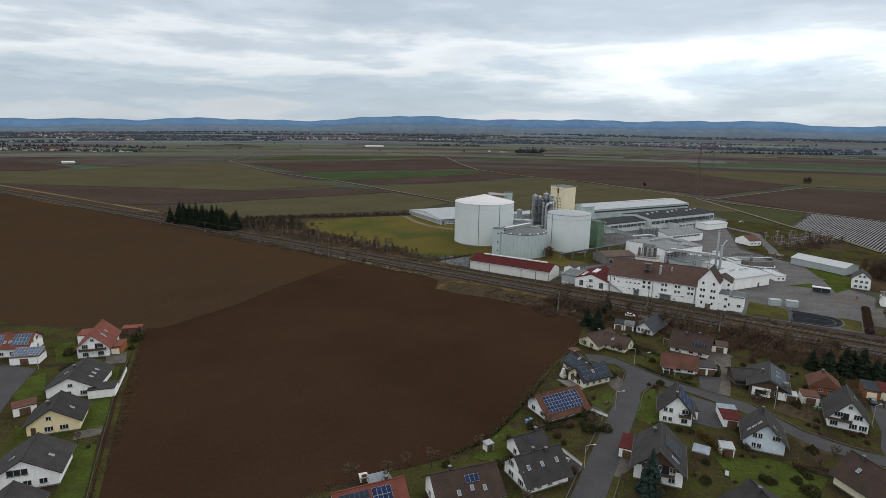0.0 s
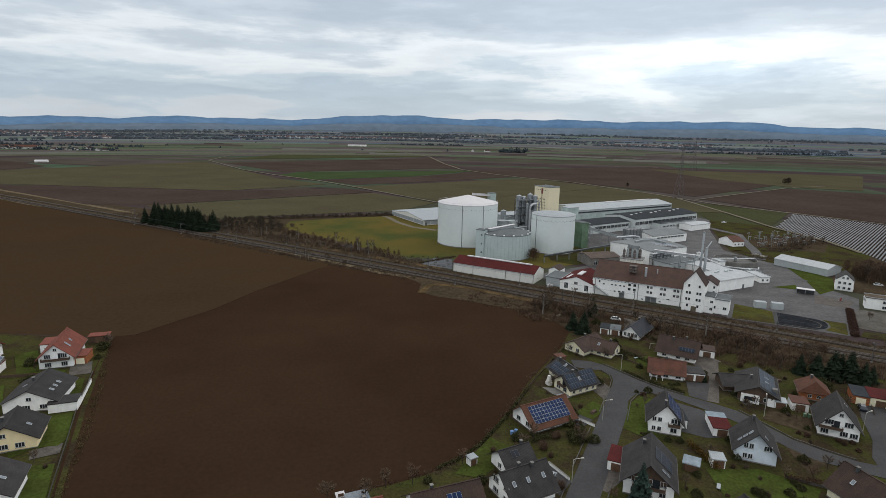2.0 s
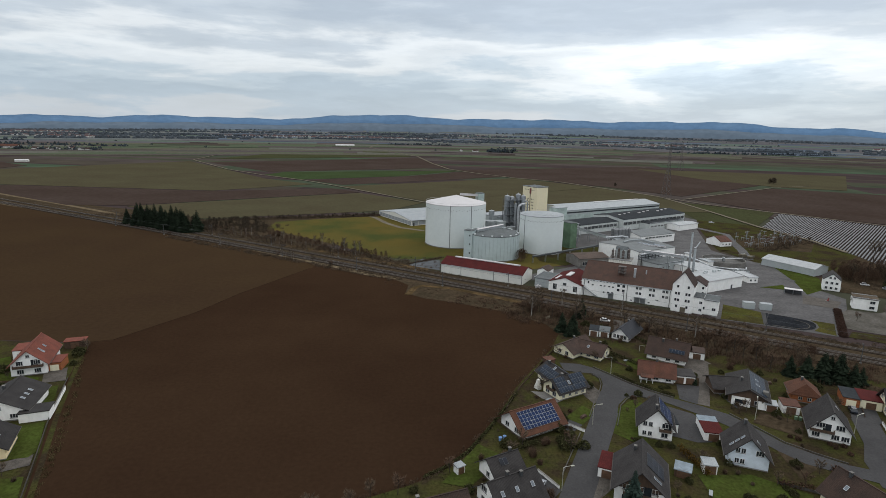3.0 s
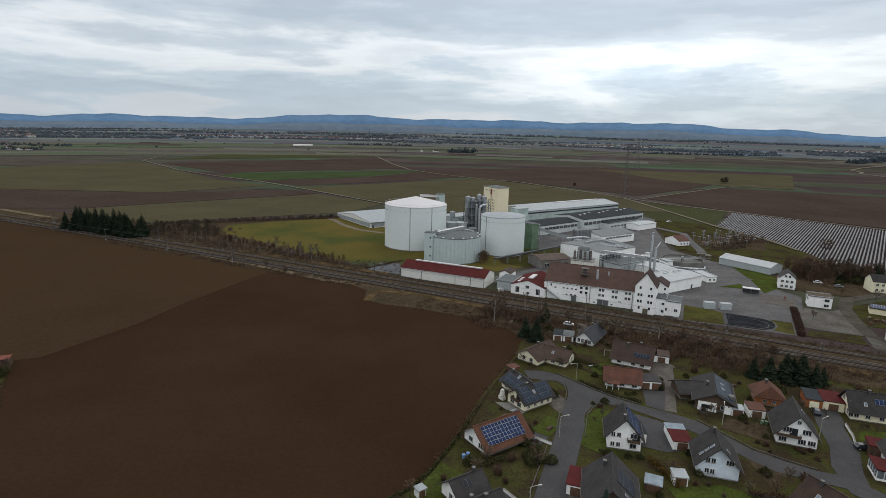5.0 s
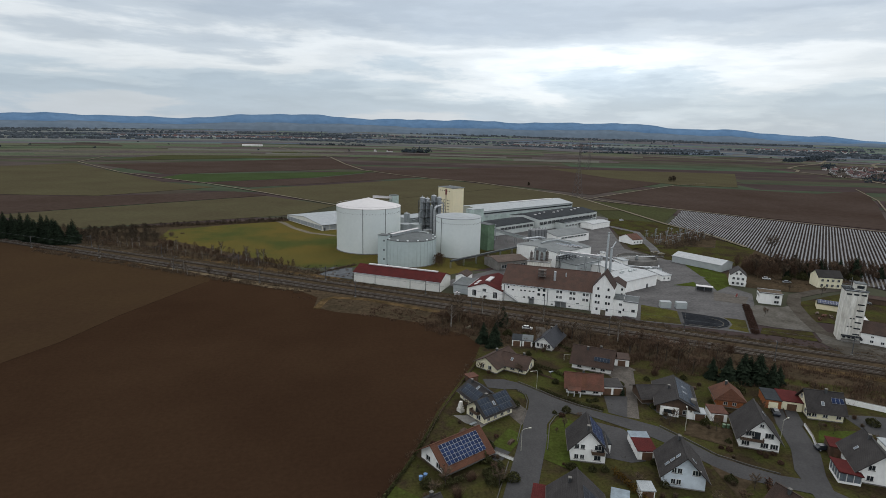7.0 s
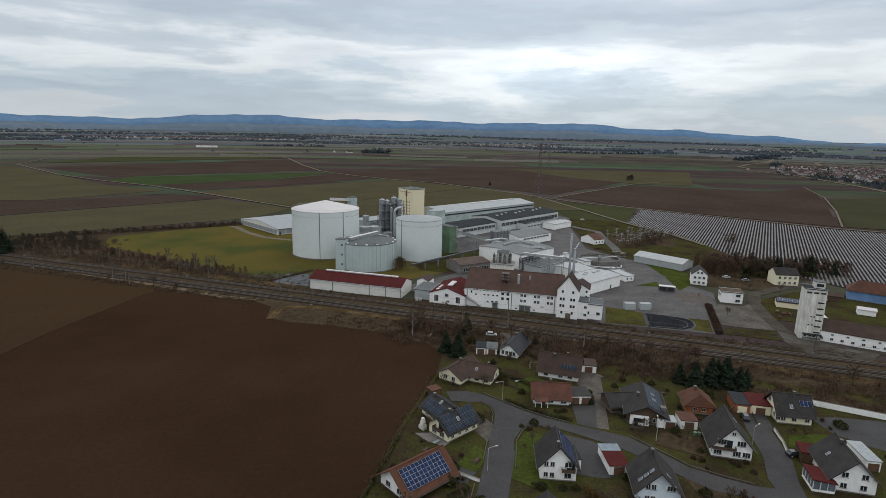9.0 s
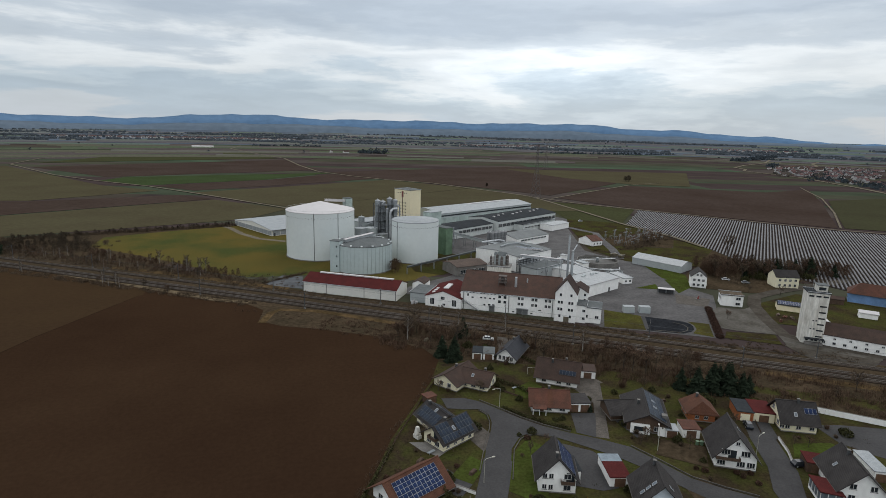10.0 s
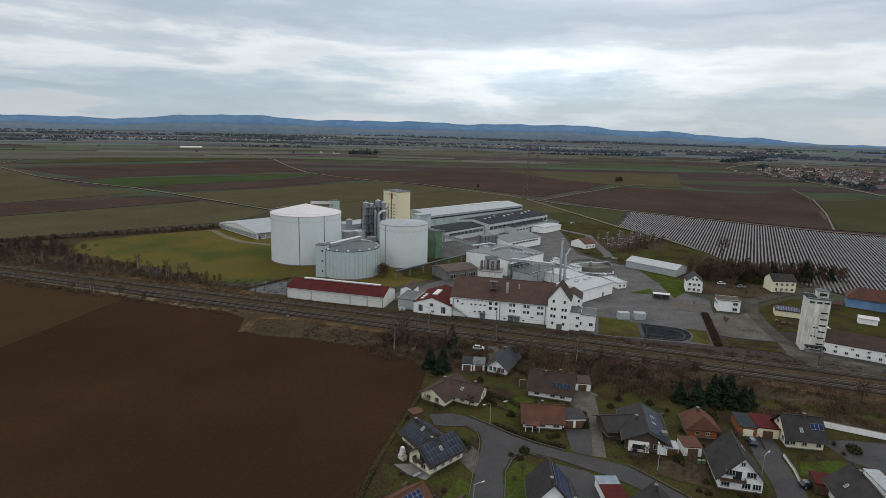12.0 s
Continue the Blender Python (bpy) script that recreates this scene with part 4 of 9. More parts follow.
def tank(x, y, r, h, apex, wall, roof, label, seams=(), n=72, ribs=0):
    e = thing("storage_tank", x, y, 0, 0, label, "tank", "storage tanks")
    b = Build()
    ring = [(r * math.cos(2 * math.pi * i / n), r * math.sin(2 * math.pi * i / n)) for i in range(n)]
    b.add([(px, py, -0.3) for px, py in ring] + [(px, py, h) for px, py in ring], [(i, (i + 1) % n, n + (i + 1) % n, n + i) for i in range(n)])
    part("shell", b, M[wall], e, smooth=True)
    k = 1.006
    b = Build()
    b.add([(px * k, py * k, h) for px, py in ring] + [(0, 0, apex)], [(i, (i + 1) % n, n) for i in range(n)])
    b.add([(px * k, py * k, h - 0.35) for px, py in ring] + [(px * k, py * k, h) for px, py in ring], [(i, (i + 1) % n, n + (i + 1) % n, n + i) for i in range(n)])
    part("tank_roof", b, M[roof], e)
    b = Build()
    if ribs:
        for i in range(ribs):
            a = 2 * math.pi * i / ribs
            b.tube((r * 1.002 * math.cos(a), r * 1.002 * math.sin(a), 0), (r * 1.002 * math.cos(a), r * 1.002 * math.sin(a), h - 0.4), 0.10, n=4, caps=False)
        part("wall_ribs", b, M["tankrib"], e)
        for i in range(16):
            a = 2 * math.pi * (i + 0.5) / 16
            part("roof_hatch", Build().box(r * 0.95 * math.cos(a), r * 0.95 * math.sin(a), h + 0.05, 1.0, 1.0, 0.5), M["tank"], e)
    else:
        for i in range(n):
            a = 2 * math.pi * (i + 0.5) / n
            b.box(r * math.cos(a), r * math.sin(a), h - 3.2 - 0.4 * (i % 2), 0.24, 0.24, 0.4)
        part("vent_row", b, M["grey_roof"], e, "ring of small dark vents")
        b = Build()
        for i in range(n):
            a0, a1 = 2 * math.pi * i / n, 2 * math.pi * (i + 1) / n
            b.tube((r * 0.985 * math.cos(a0), r * 0.985 * math.sin(a0), h + 1.1), (r * 0.985 * math.cos(a1), r * 0.985 * math.sin(a1), h + 1.1), 0.04, n=3, caps=False)
            if i % 3 == 0:
                b.tube((r * 0.985 * math.cos(a0), r * 0.985 * math.sin(a0), h), (r * 0.985 * math.cos(a0), r * 0.985 * math.sin(a0), h + 1.1), 0.04, n=3, caps=False)
        part("edge_rail", b, M["steel"], e)
    for a in seams:
        px, py = r * 1.003 * math.cos(radians(a)), r * 1.003 * math.sin(radians(a))
        part("seam", Build().tube((px, py, 0), (px, py, h), 0.16, n=6), M["darksteel"], e)
    part("footing", Build().prism([(px * 1.02, py * 1.02) for px, py in ring], -0.2, 0.5), M["concrete"], e)
    return e


tank(29.1, 396.4, 20.9, 28.8, 33.8, "tank", "tankroof", "tall white sugar silo tank with shallow conical roof", seams=(-104, -64))
tank(84.6, 373.2, 14.4, 24.9, 27.0, "tank", "pale_roof", "white cylindrical storage tank with low roof", seams=(-150,))
tank(50.6, 355.8, 16.2, 15.4, 17.6, "tankgrey", "grey_roof", "low grey-green storage tank with dark roof", seams=(), ribs=44)


def block(name, x, y, yaw, L, W, h, zr, walls, roof, label, category="building", group="factory buildings", windows=(), over=0.3, flat=False):
    e = thing(name, x, y, 0, yaw, label, category, group)
    if flat:
        part("wall", Build().box(0, 0, -0.3, L, W, h + 0.3), M[walls], e)
        r = part("roof", Build().box(0, 0, h, L + 2 * over, W + 2 * over, 0.3), M[roof], e)
        part("parapet", Build().box(0, -W / 2 - over, h + 0.3, L + 2 * over, 0.15, 0.25).box(0, W / 2 + over, h + 0.3, L + 2 * over, 0.15, 0.25), M["alu"], r)
    else:
        part("wall", gable_walls(Build(), L, W, h, zr), M[walls], e)
        part("roof", gable_roof(Build(), L, W, h, zr, over, 0.25), M[roof], e)
    for side, u, z, ww, hh in windows:
        window(e, wall_frame(side, L, W) @ pose(u, 0, z), ww, hh, "frame", sill=False)
    return e


block("warehouse", 40.2, 307.7, -31.3, 48.2, 15.2, 5.1, 8.0, "white_sheet", "red_sheet", "long white warehouse with red sheet roof", "warehouse")
block("long_hall", 176.3, 529.0, 28.1, 121, 36, 11, 13.5, "grey_sheet", "pale_roof", "very long grey hall with pale metal roof", "hall")
block("dark_roofed_hall", 197.5, 486.9, 31.2, 83.7, 31, 9, 11.2, "hallwall", "dark_roof", "grey-green factory hall with dark felt roof", "hall")
block("dark_roofed_shed", 141.0, 453.5, 31.0, 45, 24, 7.2, 9.0, "hallwall", "dark_roof", "low grey-green factory shed with dark roof", "hall")
block("hall_annex", 209.8, 470.4, 31.2, 46, 10, 5.6, 5.6, "hallwall", "dark_roof", "low dark-roofed annex along a factory hall", "building", flat=True)
block("store_hall", 173.4, 413.0, 27.0, 36, 21, 6, 8.0, "white", "mid_roof", "white store hall with grey roof", "hall")
block("process_hall", 142.1, 353.2, 28.6, 33.4, 32, 9, 10.2, "white", "mid_roof", "white process hall with wide grey roof", "hall")
block("plant_annex", 146, 322, 28.0, 22, 11, 6, 6, "grey_sheet", "grey_roof", "flat grey plant annex behind the mill", "building", flat=True)
block("brown_roofed_store", 106, 338, 15, 20, 16, 5, 6.4, "concrete", "worn_roof", "low grey store with rusty brown roof", "building")
block("bright_roofed_hall", 159.0, 290.5, 25.4, 27, 16, 6.0, 6.8, "white", "shed_roof", "white hall with pale grey roof beside the yard", "hall")
block("pale_shed", 160.3, 315.5, 25, 14, 19, 4.6, 5.5, "white", "shed_roof", "pale shed with low rounded roof", "building")
block("hall_behind_meadow", 5, 500, 29, 50, 61, 4.2, 7.2, "white_sheet", "pale_roof", "wide low white hall behind the meadow", "hall")
block("white_shed", 230.2, 328.9, -62.4, 31, 14.8, 4.0, 6.0, "grey_sheet", "shed_roof", "grey shed with long white roof", "shed")
block("mill", 109.0, 273.9, -29.5, 43.8, 26, 8.4, 14.8, "white", "mill_tile", "old white mill building with long brown tiled roof", "mill")
block("mill_gable_wing", 124.6, 251.2, 56.3, 10.6, 9.0, 12.6, 18.6, "white", "mill_dark", "four-storey white gable wing of the mill", "mill")
block("mill_annex", 134.5, 247.0, -33, 8, 9, 6.6, 6.6, "white", "grey_roof", "low white annex at the end of the mill", "building", flat=True)
block("red_gabled_workshop", 82.0, 285.2, 57, 22, 17, 4.7, 7.6, "white", "red_sheet", "white workshop with red roof and tall windows", "workshop")
block("cream_tower", 106.4, 499.5, -62, 19.6, 12, 30, 30, "cream", "grey_roof", "tall plain cream factory tower", "tower", flat=True)
block("grain_silo_tower", 208.5, 206.4, -35, 8.6, 8.2, 22, 22, "plaster", "dark_roof", "tall weathered white grain silo tower", "tower", flat=True)
block("grain_store", 221, 197.4, -47, 26, 11, 4.6, 8, "white", "brown_tile", "long low white grain store with brown roof", "warehouse")
block("office", 214, 254.5, -32, 9.6, 7, 5.2, 5.2, "white", "gravel_roof", "small white two-storey office", "office", flat=True)
block("villa", 222, 287, 55, 10.5, 7.8, 5.8, 9.0, "white", "grey_tile", "white three-storey villa with grey roof", "house")
block("red_roofed_cottage", 222, 400, 14, 9.6, 14.0, 3.6, 6.6, "white", "red_tile", "white cottage with red roof near the switchyard", "house")
block("yellow_villa", 269, 277, -20, 12, 9, 6, 9, "yellow", "grey_tile", "yellow villa among trees", "house")
house(287, 242, -50, 19, 10.8, 5.2, 9.4, "blue", "red_tile", "blue house with red-brown hipped roof", windows=[], hip=5.0, over=0.6, name="blue_house", group="factory buildings", stacks=[(-3, 1), (4, 1)])

# ---- roads ----
strip("road", [(10, 60), (24, 92), (41, 125), (54.0, 150.4), (57.2, 157)], 7.0, 0.16, M["asphalt"], "grey asphalt village street", "road")
sheet("road", [(52, 190.8), (58.6, 189.6), (62.3, 186.7), (66.6, 180.6), (70.4, 174.6), (75.1, 169), (80.7, 164.1), (87, 159.5), (92.5, 154.5), (95.7, 147.3), (98.9, 139.3), (103.9, 133.9), (109, 129.4), (114, 127), (112, 121.5), (103, 127.1), (98.5, 130.1), (95.2, 135.7), (91, 144.5), (86.5, 151.5), (80, 158.7), (75.9, 163), (71.1, 166.2), (68, 166), (65.9, 164.7), (62.2, 160.5), (58.1, 151), (51.4, 152), (56.2, 162.7), (60.3, 170.4), (61.9, 174.1), (62.6, 178.2), (61, 182), (56.5, 182.8), (52, 184.5)], 0.172, M["asphalt"], "grey asphalt street junction between gardens", "road")
strip("road", [(130.3, 150.5), (123.4, 137.2), (117, 129.2), (113.5, 121.5), (124, 100), (136, 76)], 6.6, 0.18, M["asphalt"], "grey asphalt cul-de-sac and lane", "road")

# ---- fields of the plain, lanes, villages and hills ----
FIELDS = [
    ("farsoil", [(-410, 1155), (5, 1460), (67, 1130), (-241, 957)], "long dark brown ploughed field"),
    ("greencrop", [(-237, 901), (-218, 961), (89, 1061), (-24, 919), (-165, 835)], "bright green strip of winter wheat"),
    ("farsoil", [(-155, 828), (-15, 920), (99, 1050), (167, 953), (-98, 771)], "narrow dark ploughed field"),
    ("crop2", [(-99, 749), (161, 920), (260, 795), (15, 612)], "olive green winter field"),
    ("crop2", [(-655, 910), (-457, 1180), (-215, 836), (-137, 773), (-238, 682), (-572, 719), (-711, 898)], "olive winter field beside a lane"),
    ("farsoil", [(-566, 713), (-236, 676), (-107, 727), (-66, 687), (-272, 551), (-327, 549)], "brown stubble field"),
    ("crop2", [(-271, 547), (-66, 681), (9, 602), (-25, 543), (-116, 505), (-180, 482)], "dull green field behind the meadow"),
    ("farsoil", [(-900, 1141), (-788, 1096), (-659, 1000), (-663, 920), (-711, 898)], "ploughed field"),
    ("farsoil", [(79, 1073), (496, 1259), (646, 983), (526, 851), (336, 699), (271, 804), (163, 931)], "wide dark ploughed field"),
    ("crop2", [(467, 1185), (855, 1090), (635, 805), (553, 839), (494, 957)], "olive green winter field"),
    ("farsoil", [(332, 676), (532, 820), (699, 719), (820, 756), (669, 600), (494, 432), (451, 479), (376, 567)], "large dark brown ploughed field behind the foil rows"),
    ("crop3", [(703, 620), (900, 640), (531, 409), (500, 430)], "green winter field"),
    ("crop2", [(15, 610), (262, 793), (302, 690), (302, 560), (236, 566), (110, 500), (58, 560)], "olive green field behind the long hall"),
    ("crop", [(306, 640), (370, 564), (300, 480), (303, 556)], "green winter field between lane and foil rows"),
    ("crop", [(-365, 1616), (-185, 1924), (-80, 1713), (-10, 1510), (-439, 1266)], "green winter field"),
]
M["farsoil"] = material("far_ploughed_soil", (0.057, 0.042, 0.0355), 0.95, 0, 0.14, 0.01, 0.2, 0.3, tint=(0.044, 0.031, 0.025), world=True, spec=0.0)
M["crop3"] = material("dark_winter_crop", (0.050, 0.050, 0.028), 0.9, 0, 0.1, 0.015, 0.3, 0.1, tint=(0.044, 0.042, 0.025), world=True, spec=0.0)
M["crop2"] = material("dull_winter_crop", (0.070, 0.063, 0.037), 0.9, 0, 0.1, 0.015, 0.3, 0.1, tint=(0.061, 0.052, 0.032), world=True, spec=0.0)
for i, (kind, pts, label) in enumerate(FIELDS):
    sheet("field", pts, 0.16 + 0.02 * i, M[kind], label, "field")

LANES = [
    ([(-445, 1556), (-484, 1397), (-465, 1217), (-320, 991), (-241, 900), (-163, 827), (-104, 755), (-45, 678), (9, 606), (60, 560)], 3.2),
    ([(-160, 2404), (-170, 2083), (-73, 1753), (5, 1514), (36, 1244), (64, 1084), (113, 989), (161, 920), (221, 863), (266, 767), (296, 706), (303, 683)], 4.5),
    ([(321, 664), (411, 733), (538, 828), (622, 865)], 2.4),
    ([(303, 683), (328, 622), (373, 563), (442, 470), (481, 422), (512, 396), (560, 356)], 3.4),
    ([(833, 782), (713, 638), (593, 519), (494, 429)], 1.9),
    ([(303, 683), (303, 629), (302, 550), (299, 476), (304, 414), (300, 375)], 3.6),
    ([(1742, 2195), (2008, 2114), (1966, 2008), (1806, 1805), (1526, 1552), (1313, 1412), (1180, 1303), (1150, 1235), (1088, 1174), (1054, 983), (954, 779), (888, 667)], 8),
    ([(2220, 1975), (2010, 1790), (1842, 1633), (1700, 1530), (1625, 1452), (1472, 1310)], 9),
]
for line, w in LANES:
    strip("field_lane", line, w, 0.75, M["lane"], "pale unpaved lane between fields", "lane")


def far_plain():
    """The most distant part of the plain, in long field strips, blue-grey haze painted into its colour."""
    mt = material("haze_blue_plain", (0.095, 0.115, 0.143), 1.0, 0, 0.25, 0.004, 0.02, tint=(0.075, 0.092, 0.115), world=True, spec=0.0, stretch=(0.35, 2.2, 1))
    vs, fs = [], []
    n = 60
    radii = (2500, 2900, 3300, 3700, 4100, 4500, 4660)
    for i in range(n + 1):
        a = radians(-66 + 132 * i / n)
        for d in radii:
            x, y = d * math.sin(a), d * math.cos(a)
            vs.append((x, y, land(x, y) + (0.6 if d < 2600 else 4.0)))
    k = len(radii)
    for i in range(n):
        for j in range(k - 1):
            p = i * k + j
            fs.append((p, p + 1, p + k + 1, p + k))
    tagged(link_mesh("backdrop", vs, [tuple(reversed(q)) for q in fs], mt), "distant plain below the hills, painted blue-grey with haze", "plain", kind="structure")


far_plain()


def far_z(x, y):
    d = math.hypot(x, y)
    return 0.0 if d < 2480 else land(x, y) + (0.5 if d < 2560 else 3.6)


def plain_z(x, y):
    """The height of the visible ground of the plain."""
    d = math.hypot(x, y)
    if d < 2500:
        return 0.3
    if d < 2900:
        k = 2900 / d
        return 0.8 + (land(x * k, y * k) + 3.4) * (d - 2500) / 400
    return land(x, y) + 4.2


# Crop and soil colours with pale bluish distance haze mixed into them.
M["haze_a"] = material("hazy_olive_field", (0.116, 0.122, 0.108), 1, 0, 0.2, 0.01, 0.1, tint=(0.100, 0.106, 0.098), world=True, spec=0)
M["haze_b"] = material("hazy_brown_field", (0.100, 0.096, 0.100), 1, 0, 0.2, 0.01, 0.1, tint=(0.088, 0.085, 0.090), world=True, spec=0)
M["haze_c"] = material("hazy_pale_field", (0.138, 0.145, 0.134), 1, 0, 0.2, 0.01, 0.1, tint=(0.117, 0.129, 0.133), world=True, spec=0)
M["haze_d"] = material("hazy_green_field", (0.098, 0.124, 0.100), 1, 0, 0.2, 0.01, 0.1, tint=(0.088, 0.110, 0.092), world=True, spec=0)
# Nearer strips: field colours with a little haze painted in.
M["near_a"] = material("faint_haze_olive_strip", (0.095, 0.093, 0.068), 1, 0, 0.2, 0.01, 0.1, tint=(0.082, 0.079, 0.060), world=True, spec=0)
M["near_b"] = material("faint_haze_brown_strip", (0.083, 0.070, 0.067), 1, 0, 0.2, 0.01, 0.1, tint=(0.070, 0.059, 0.057), world=True, spec=0)
M["near_c"] = material("faint_haze_pale_strip", (0.112, 0.110, 0.094), 1, 0, 0.2, 0.01, 0.1, tint=(0.096, 0.094, 0.080), world=True, spec=0)
M["near_d"] = material("faint_haze_green_strip", (0.078, 0.095, 0.060), 1, 0, 0.2, 0.01, 0.1, tint=(0.070, 0.083, 0.056), world=True, spec=0)
rf = random.Random(123)
for i in range(300):
    a, d = radians(rf.uniform(-46, 58)), 1500 + 2900 * rf.random() ** 1.1
    da, dd, skew = rf.uniform(110, 460) / d, d * rf.uniform(0.022, 0.075), rf.uniform(-0.2, 0.2)
    ring = [(a - da, d), (a + da, d + skew * da * d), (a + da, d + dd + skew * da * d), (a - da, d + dd)]
    pts = [(r_ * math.sin(t_), r_ * math.cos(t_)) for t_, r_ in ring]
    if min(math.hypot(*p) for p in pts) < 1500 or any(900 < p[0] < 1750 and p[1] < 1500 for p in pts):
        continue
    zs = [(x, y, plain_z(x, y) + 0.001 * i) for x, y in pts]
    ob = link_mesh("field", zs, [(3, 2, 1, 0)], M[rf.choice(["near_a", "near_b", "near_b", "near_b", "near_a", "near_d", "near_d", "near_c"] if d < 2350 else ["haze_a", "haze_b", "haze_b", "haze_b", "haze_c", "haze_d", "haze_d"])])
    tagged(ob, "distant strip field in winter colours with haze painted in", "field", kind="structure")


def far_house_kit(wall, roof, l, w, ze, zr):
    e = thing("far_house", 0, 0, -50, 0, "small distant village house with tiled roof", "house", "distant village houses")
    part("wall", gable_walls(Build(), l, w, ze, zr), M[wall], e)
    part("roof", gable_roof(Build(), l, w, ze, zr, 0.4, 0.3), M[roof], e)
    return e


def scatter_village(cx, cy, rx, ry, count, yaw, kits, seed, size=1.0):
    r = random.Random(seed)
    for i in range(count):
        while True:
            u, v = r.uniform(-1, 1), r.uniform(-1, 1)
            if u * u + v * v <= 1:
                break
        a = radians(yaw)
        x, y = cx + rx * u * math.cos(a) - ry * v * math.sin(a), cy + rx * u * math.sin(a) + ry * v * math.cos(a)
        k = kits[r.randrange(len(kits))]
        s = size * r.uniform(0.7, 1.1)
        copy_thing(k, pose(x, y, far_z(x, y), 0, 0, r.choice([0, 90, 20, 110]) + r.uniform(-12, 12)) @ Matrix.Diagonal((s, s, s, 1)))


kits = [far_house_kit("farwall", "brown_tile", 13, 9, 4, 8), far_house_kit("farwall", "red_tile", 14, 9, 5, 9), far_house_kit("farwall", "grey_tile", 12, 10, 4, 7.5), far_house_kit("farwall", "brown_tile", 18, 10, 4, 8)]
town_kits = [far_house_kit("farwall_b", "farroof_a", 13, 9, 4, 8.5), far_house_kit("farwall_b", "farroof_b", 15, 9, 4, 8.5), far_house_kit("farwall_b", "farroof_a", 20, 11, 4, 8), far_house_kit("farwall", "farroof_b", 11, 9, 4.5, 8)]
for k in town_kits:
    k.matrix_basis = pose(1100 + 22 * town_kits.index(k), 880 + 25 * town_kits.index(k), 0, 0, 0, 15)
red_kits = [kits[1], kits[1], kits[0], kits[3]]
scatter_village(-1130, 1545, 110, 26, 12, 4, red_kits, 3)
scatter_village(-930, 1535, 95, 22, 9, -8, kits, 4)
copy_thing(kits[1], pose(-1070, 1543, 0, 0, 0, 12) @ Matrix.Diagonal((4.2, 1.6, 1.25, 1)))
scatter_village(1310, 1020, 390, 215, 290, 52, town_kits, 5, 0.75)
scatter_village(1370, 1240, 90, 45, 22, -30, kits, 7)


def far_village(clusters, seed):
    """Villages too far off to pick houses apart: one mesh of many small gabled houses."""
    r = random.Random(seed)
    v, f, mi = [], [], []
    for cx, cy, rx, ry, count, yaw in clusters:
        a = radians(yaw)
        for _ in range(count):
            q, w = 6.283 * r.random(), math.sqrt(r.random())
            u, s = rx * w * math.cos(q), ry * w * math.sin(q)
            x, y = cx + u * math.cos(a) - s * math.sin(a), cy + u * math.sin(a) + s * math.cos(a)
            l, wd, ze = r.uniform(10, 20), r.uniform(8, 11), r.uniform(3.5, 6)
            m = pose(x, y, far_z(x, y), 0, 0, r.choice([0, 90, 20, 110]) + r.uniform(-12, 12))
            for b, k in ((gable_walls(Build(), l, wd, ze, ze + 4), 0), (gable_roof(Build(), l, wd, ze, ze + 4, 0.4, 0.3), r.choice([1, 2, 2]))):
                n = len(v)
                v += [m @ Vector(p) for p in b.v]
                f += [tuple(i + n for i in p) for p in b.f]
                mi += [k] * len(b.f)
    ob = link_mesh("far_village", v, f, M["farwall"])
    ob.data.materials.append(M["farroof_a"])
    ob.data.materials.append(M["farroof_b"])
    for p, k in zip(ob.data.polygons, mi):
        p.material_index = k
    return tagged(ob, "pale houses of villages far across the plain", "village", kind="stuff")


far_village([(-500, 3060, 560, 90, 230, 4), (1095, 2690, 270, 50, 90, 2), (-1500, 2500, 260, 40, 40, -14), (-2150, 3250, 380, 60, 60, -14), (-1930, 2900, 420, 120, 50, -20), (2290, 2420, 240, 110, 50, -40), (350, 3700, 260, 60, 40, 0)], 41)
for k in kits:
    k.matrix_basis = pose(-1200 + 40 * kits.index(k), 1600, 0, 0, 0, 15)
copy_thing(kits[3], pose(196, 1886, 0, 0, 0, 20))
copy_thing(kits[0], pose(150, 1900, 0, 0, 0, 80))
tagged(block("field_barn", -727, 1090, 20, 21, 8, 2.6, 4.2, "white_sheet", "tankroof", "lone white barn in the fields", "barn", "distant barns"))
tagged(block("field_barn", -270, 2180, 10, 70, 16, 4, 6, "white_sheet", "tankroof", "long white greenhouse roof far off", "barn", "distant barns"))


def clumps(name, places, mat, label, seed, category="trees", kind="stuff"):
    """Uneven masses of foliage or twigs: many small tilted blades round each place (x, y, radius, height)."""
    r = random.Random(seed)
    b = Build()
    for x, y, rad, h, n in places:
        for _ in range(n):
            a, q = r.uniform(0, 2 * math.pi), rad * math.sqrt(r.random())
            z = h * r.random() ** 0.8 * (1 - 0.5 * (q / rad) ** 2)
            px, py = x + q * math.cos(a), y + q * math.sin(a)
            s = rad * r.uniform(0.25, 0.5)
            t = r.uniform(0, 2 * math.pi)
            dx, dy = s * math.cos(t), s * math.sin(t)
            b.add([(px - dx, py - dy, max(z - s * 0.5, -0.2)), (px + dx, py + dy, max(z - s * 0.4, -0.2)), (px + dx * 0.3 + r.uniform(-s, s) * 0.3, py + dy * 0.3, z + s * r.uniform(0.5, 1.0))], [(0, 1, 2)])
    return tagged(b.done(name, mat), label, category, kind=kind)


def belt(a, c, n, rad, h, per, seed, jitter=0.4):
    r = random.Random(seed)
    out = []
    for i in range(n):
        t = (i + r.random()) / n
        j = r.uniform(-1, 1) * rad * jitter * 2
        out.append((a[0] + (c[0] - a[0]) * t + j, a[1] + (c[1] - a[1]) * t + r.uniform(-1, 1) * rad, rad * r.uniform(0.6, 1.3), h * r.uniform(0.6, 1.2), per))
    return out


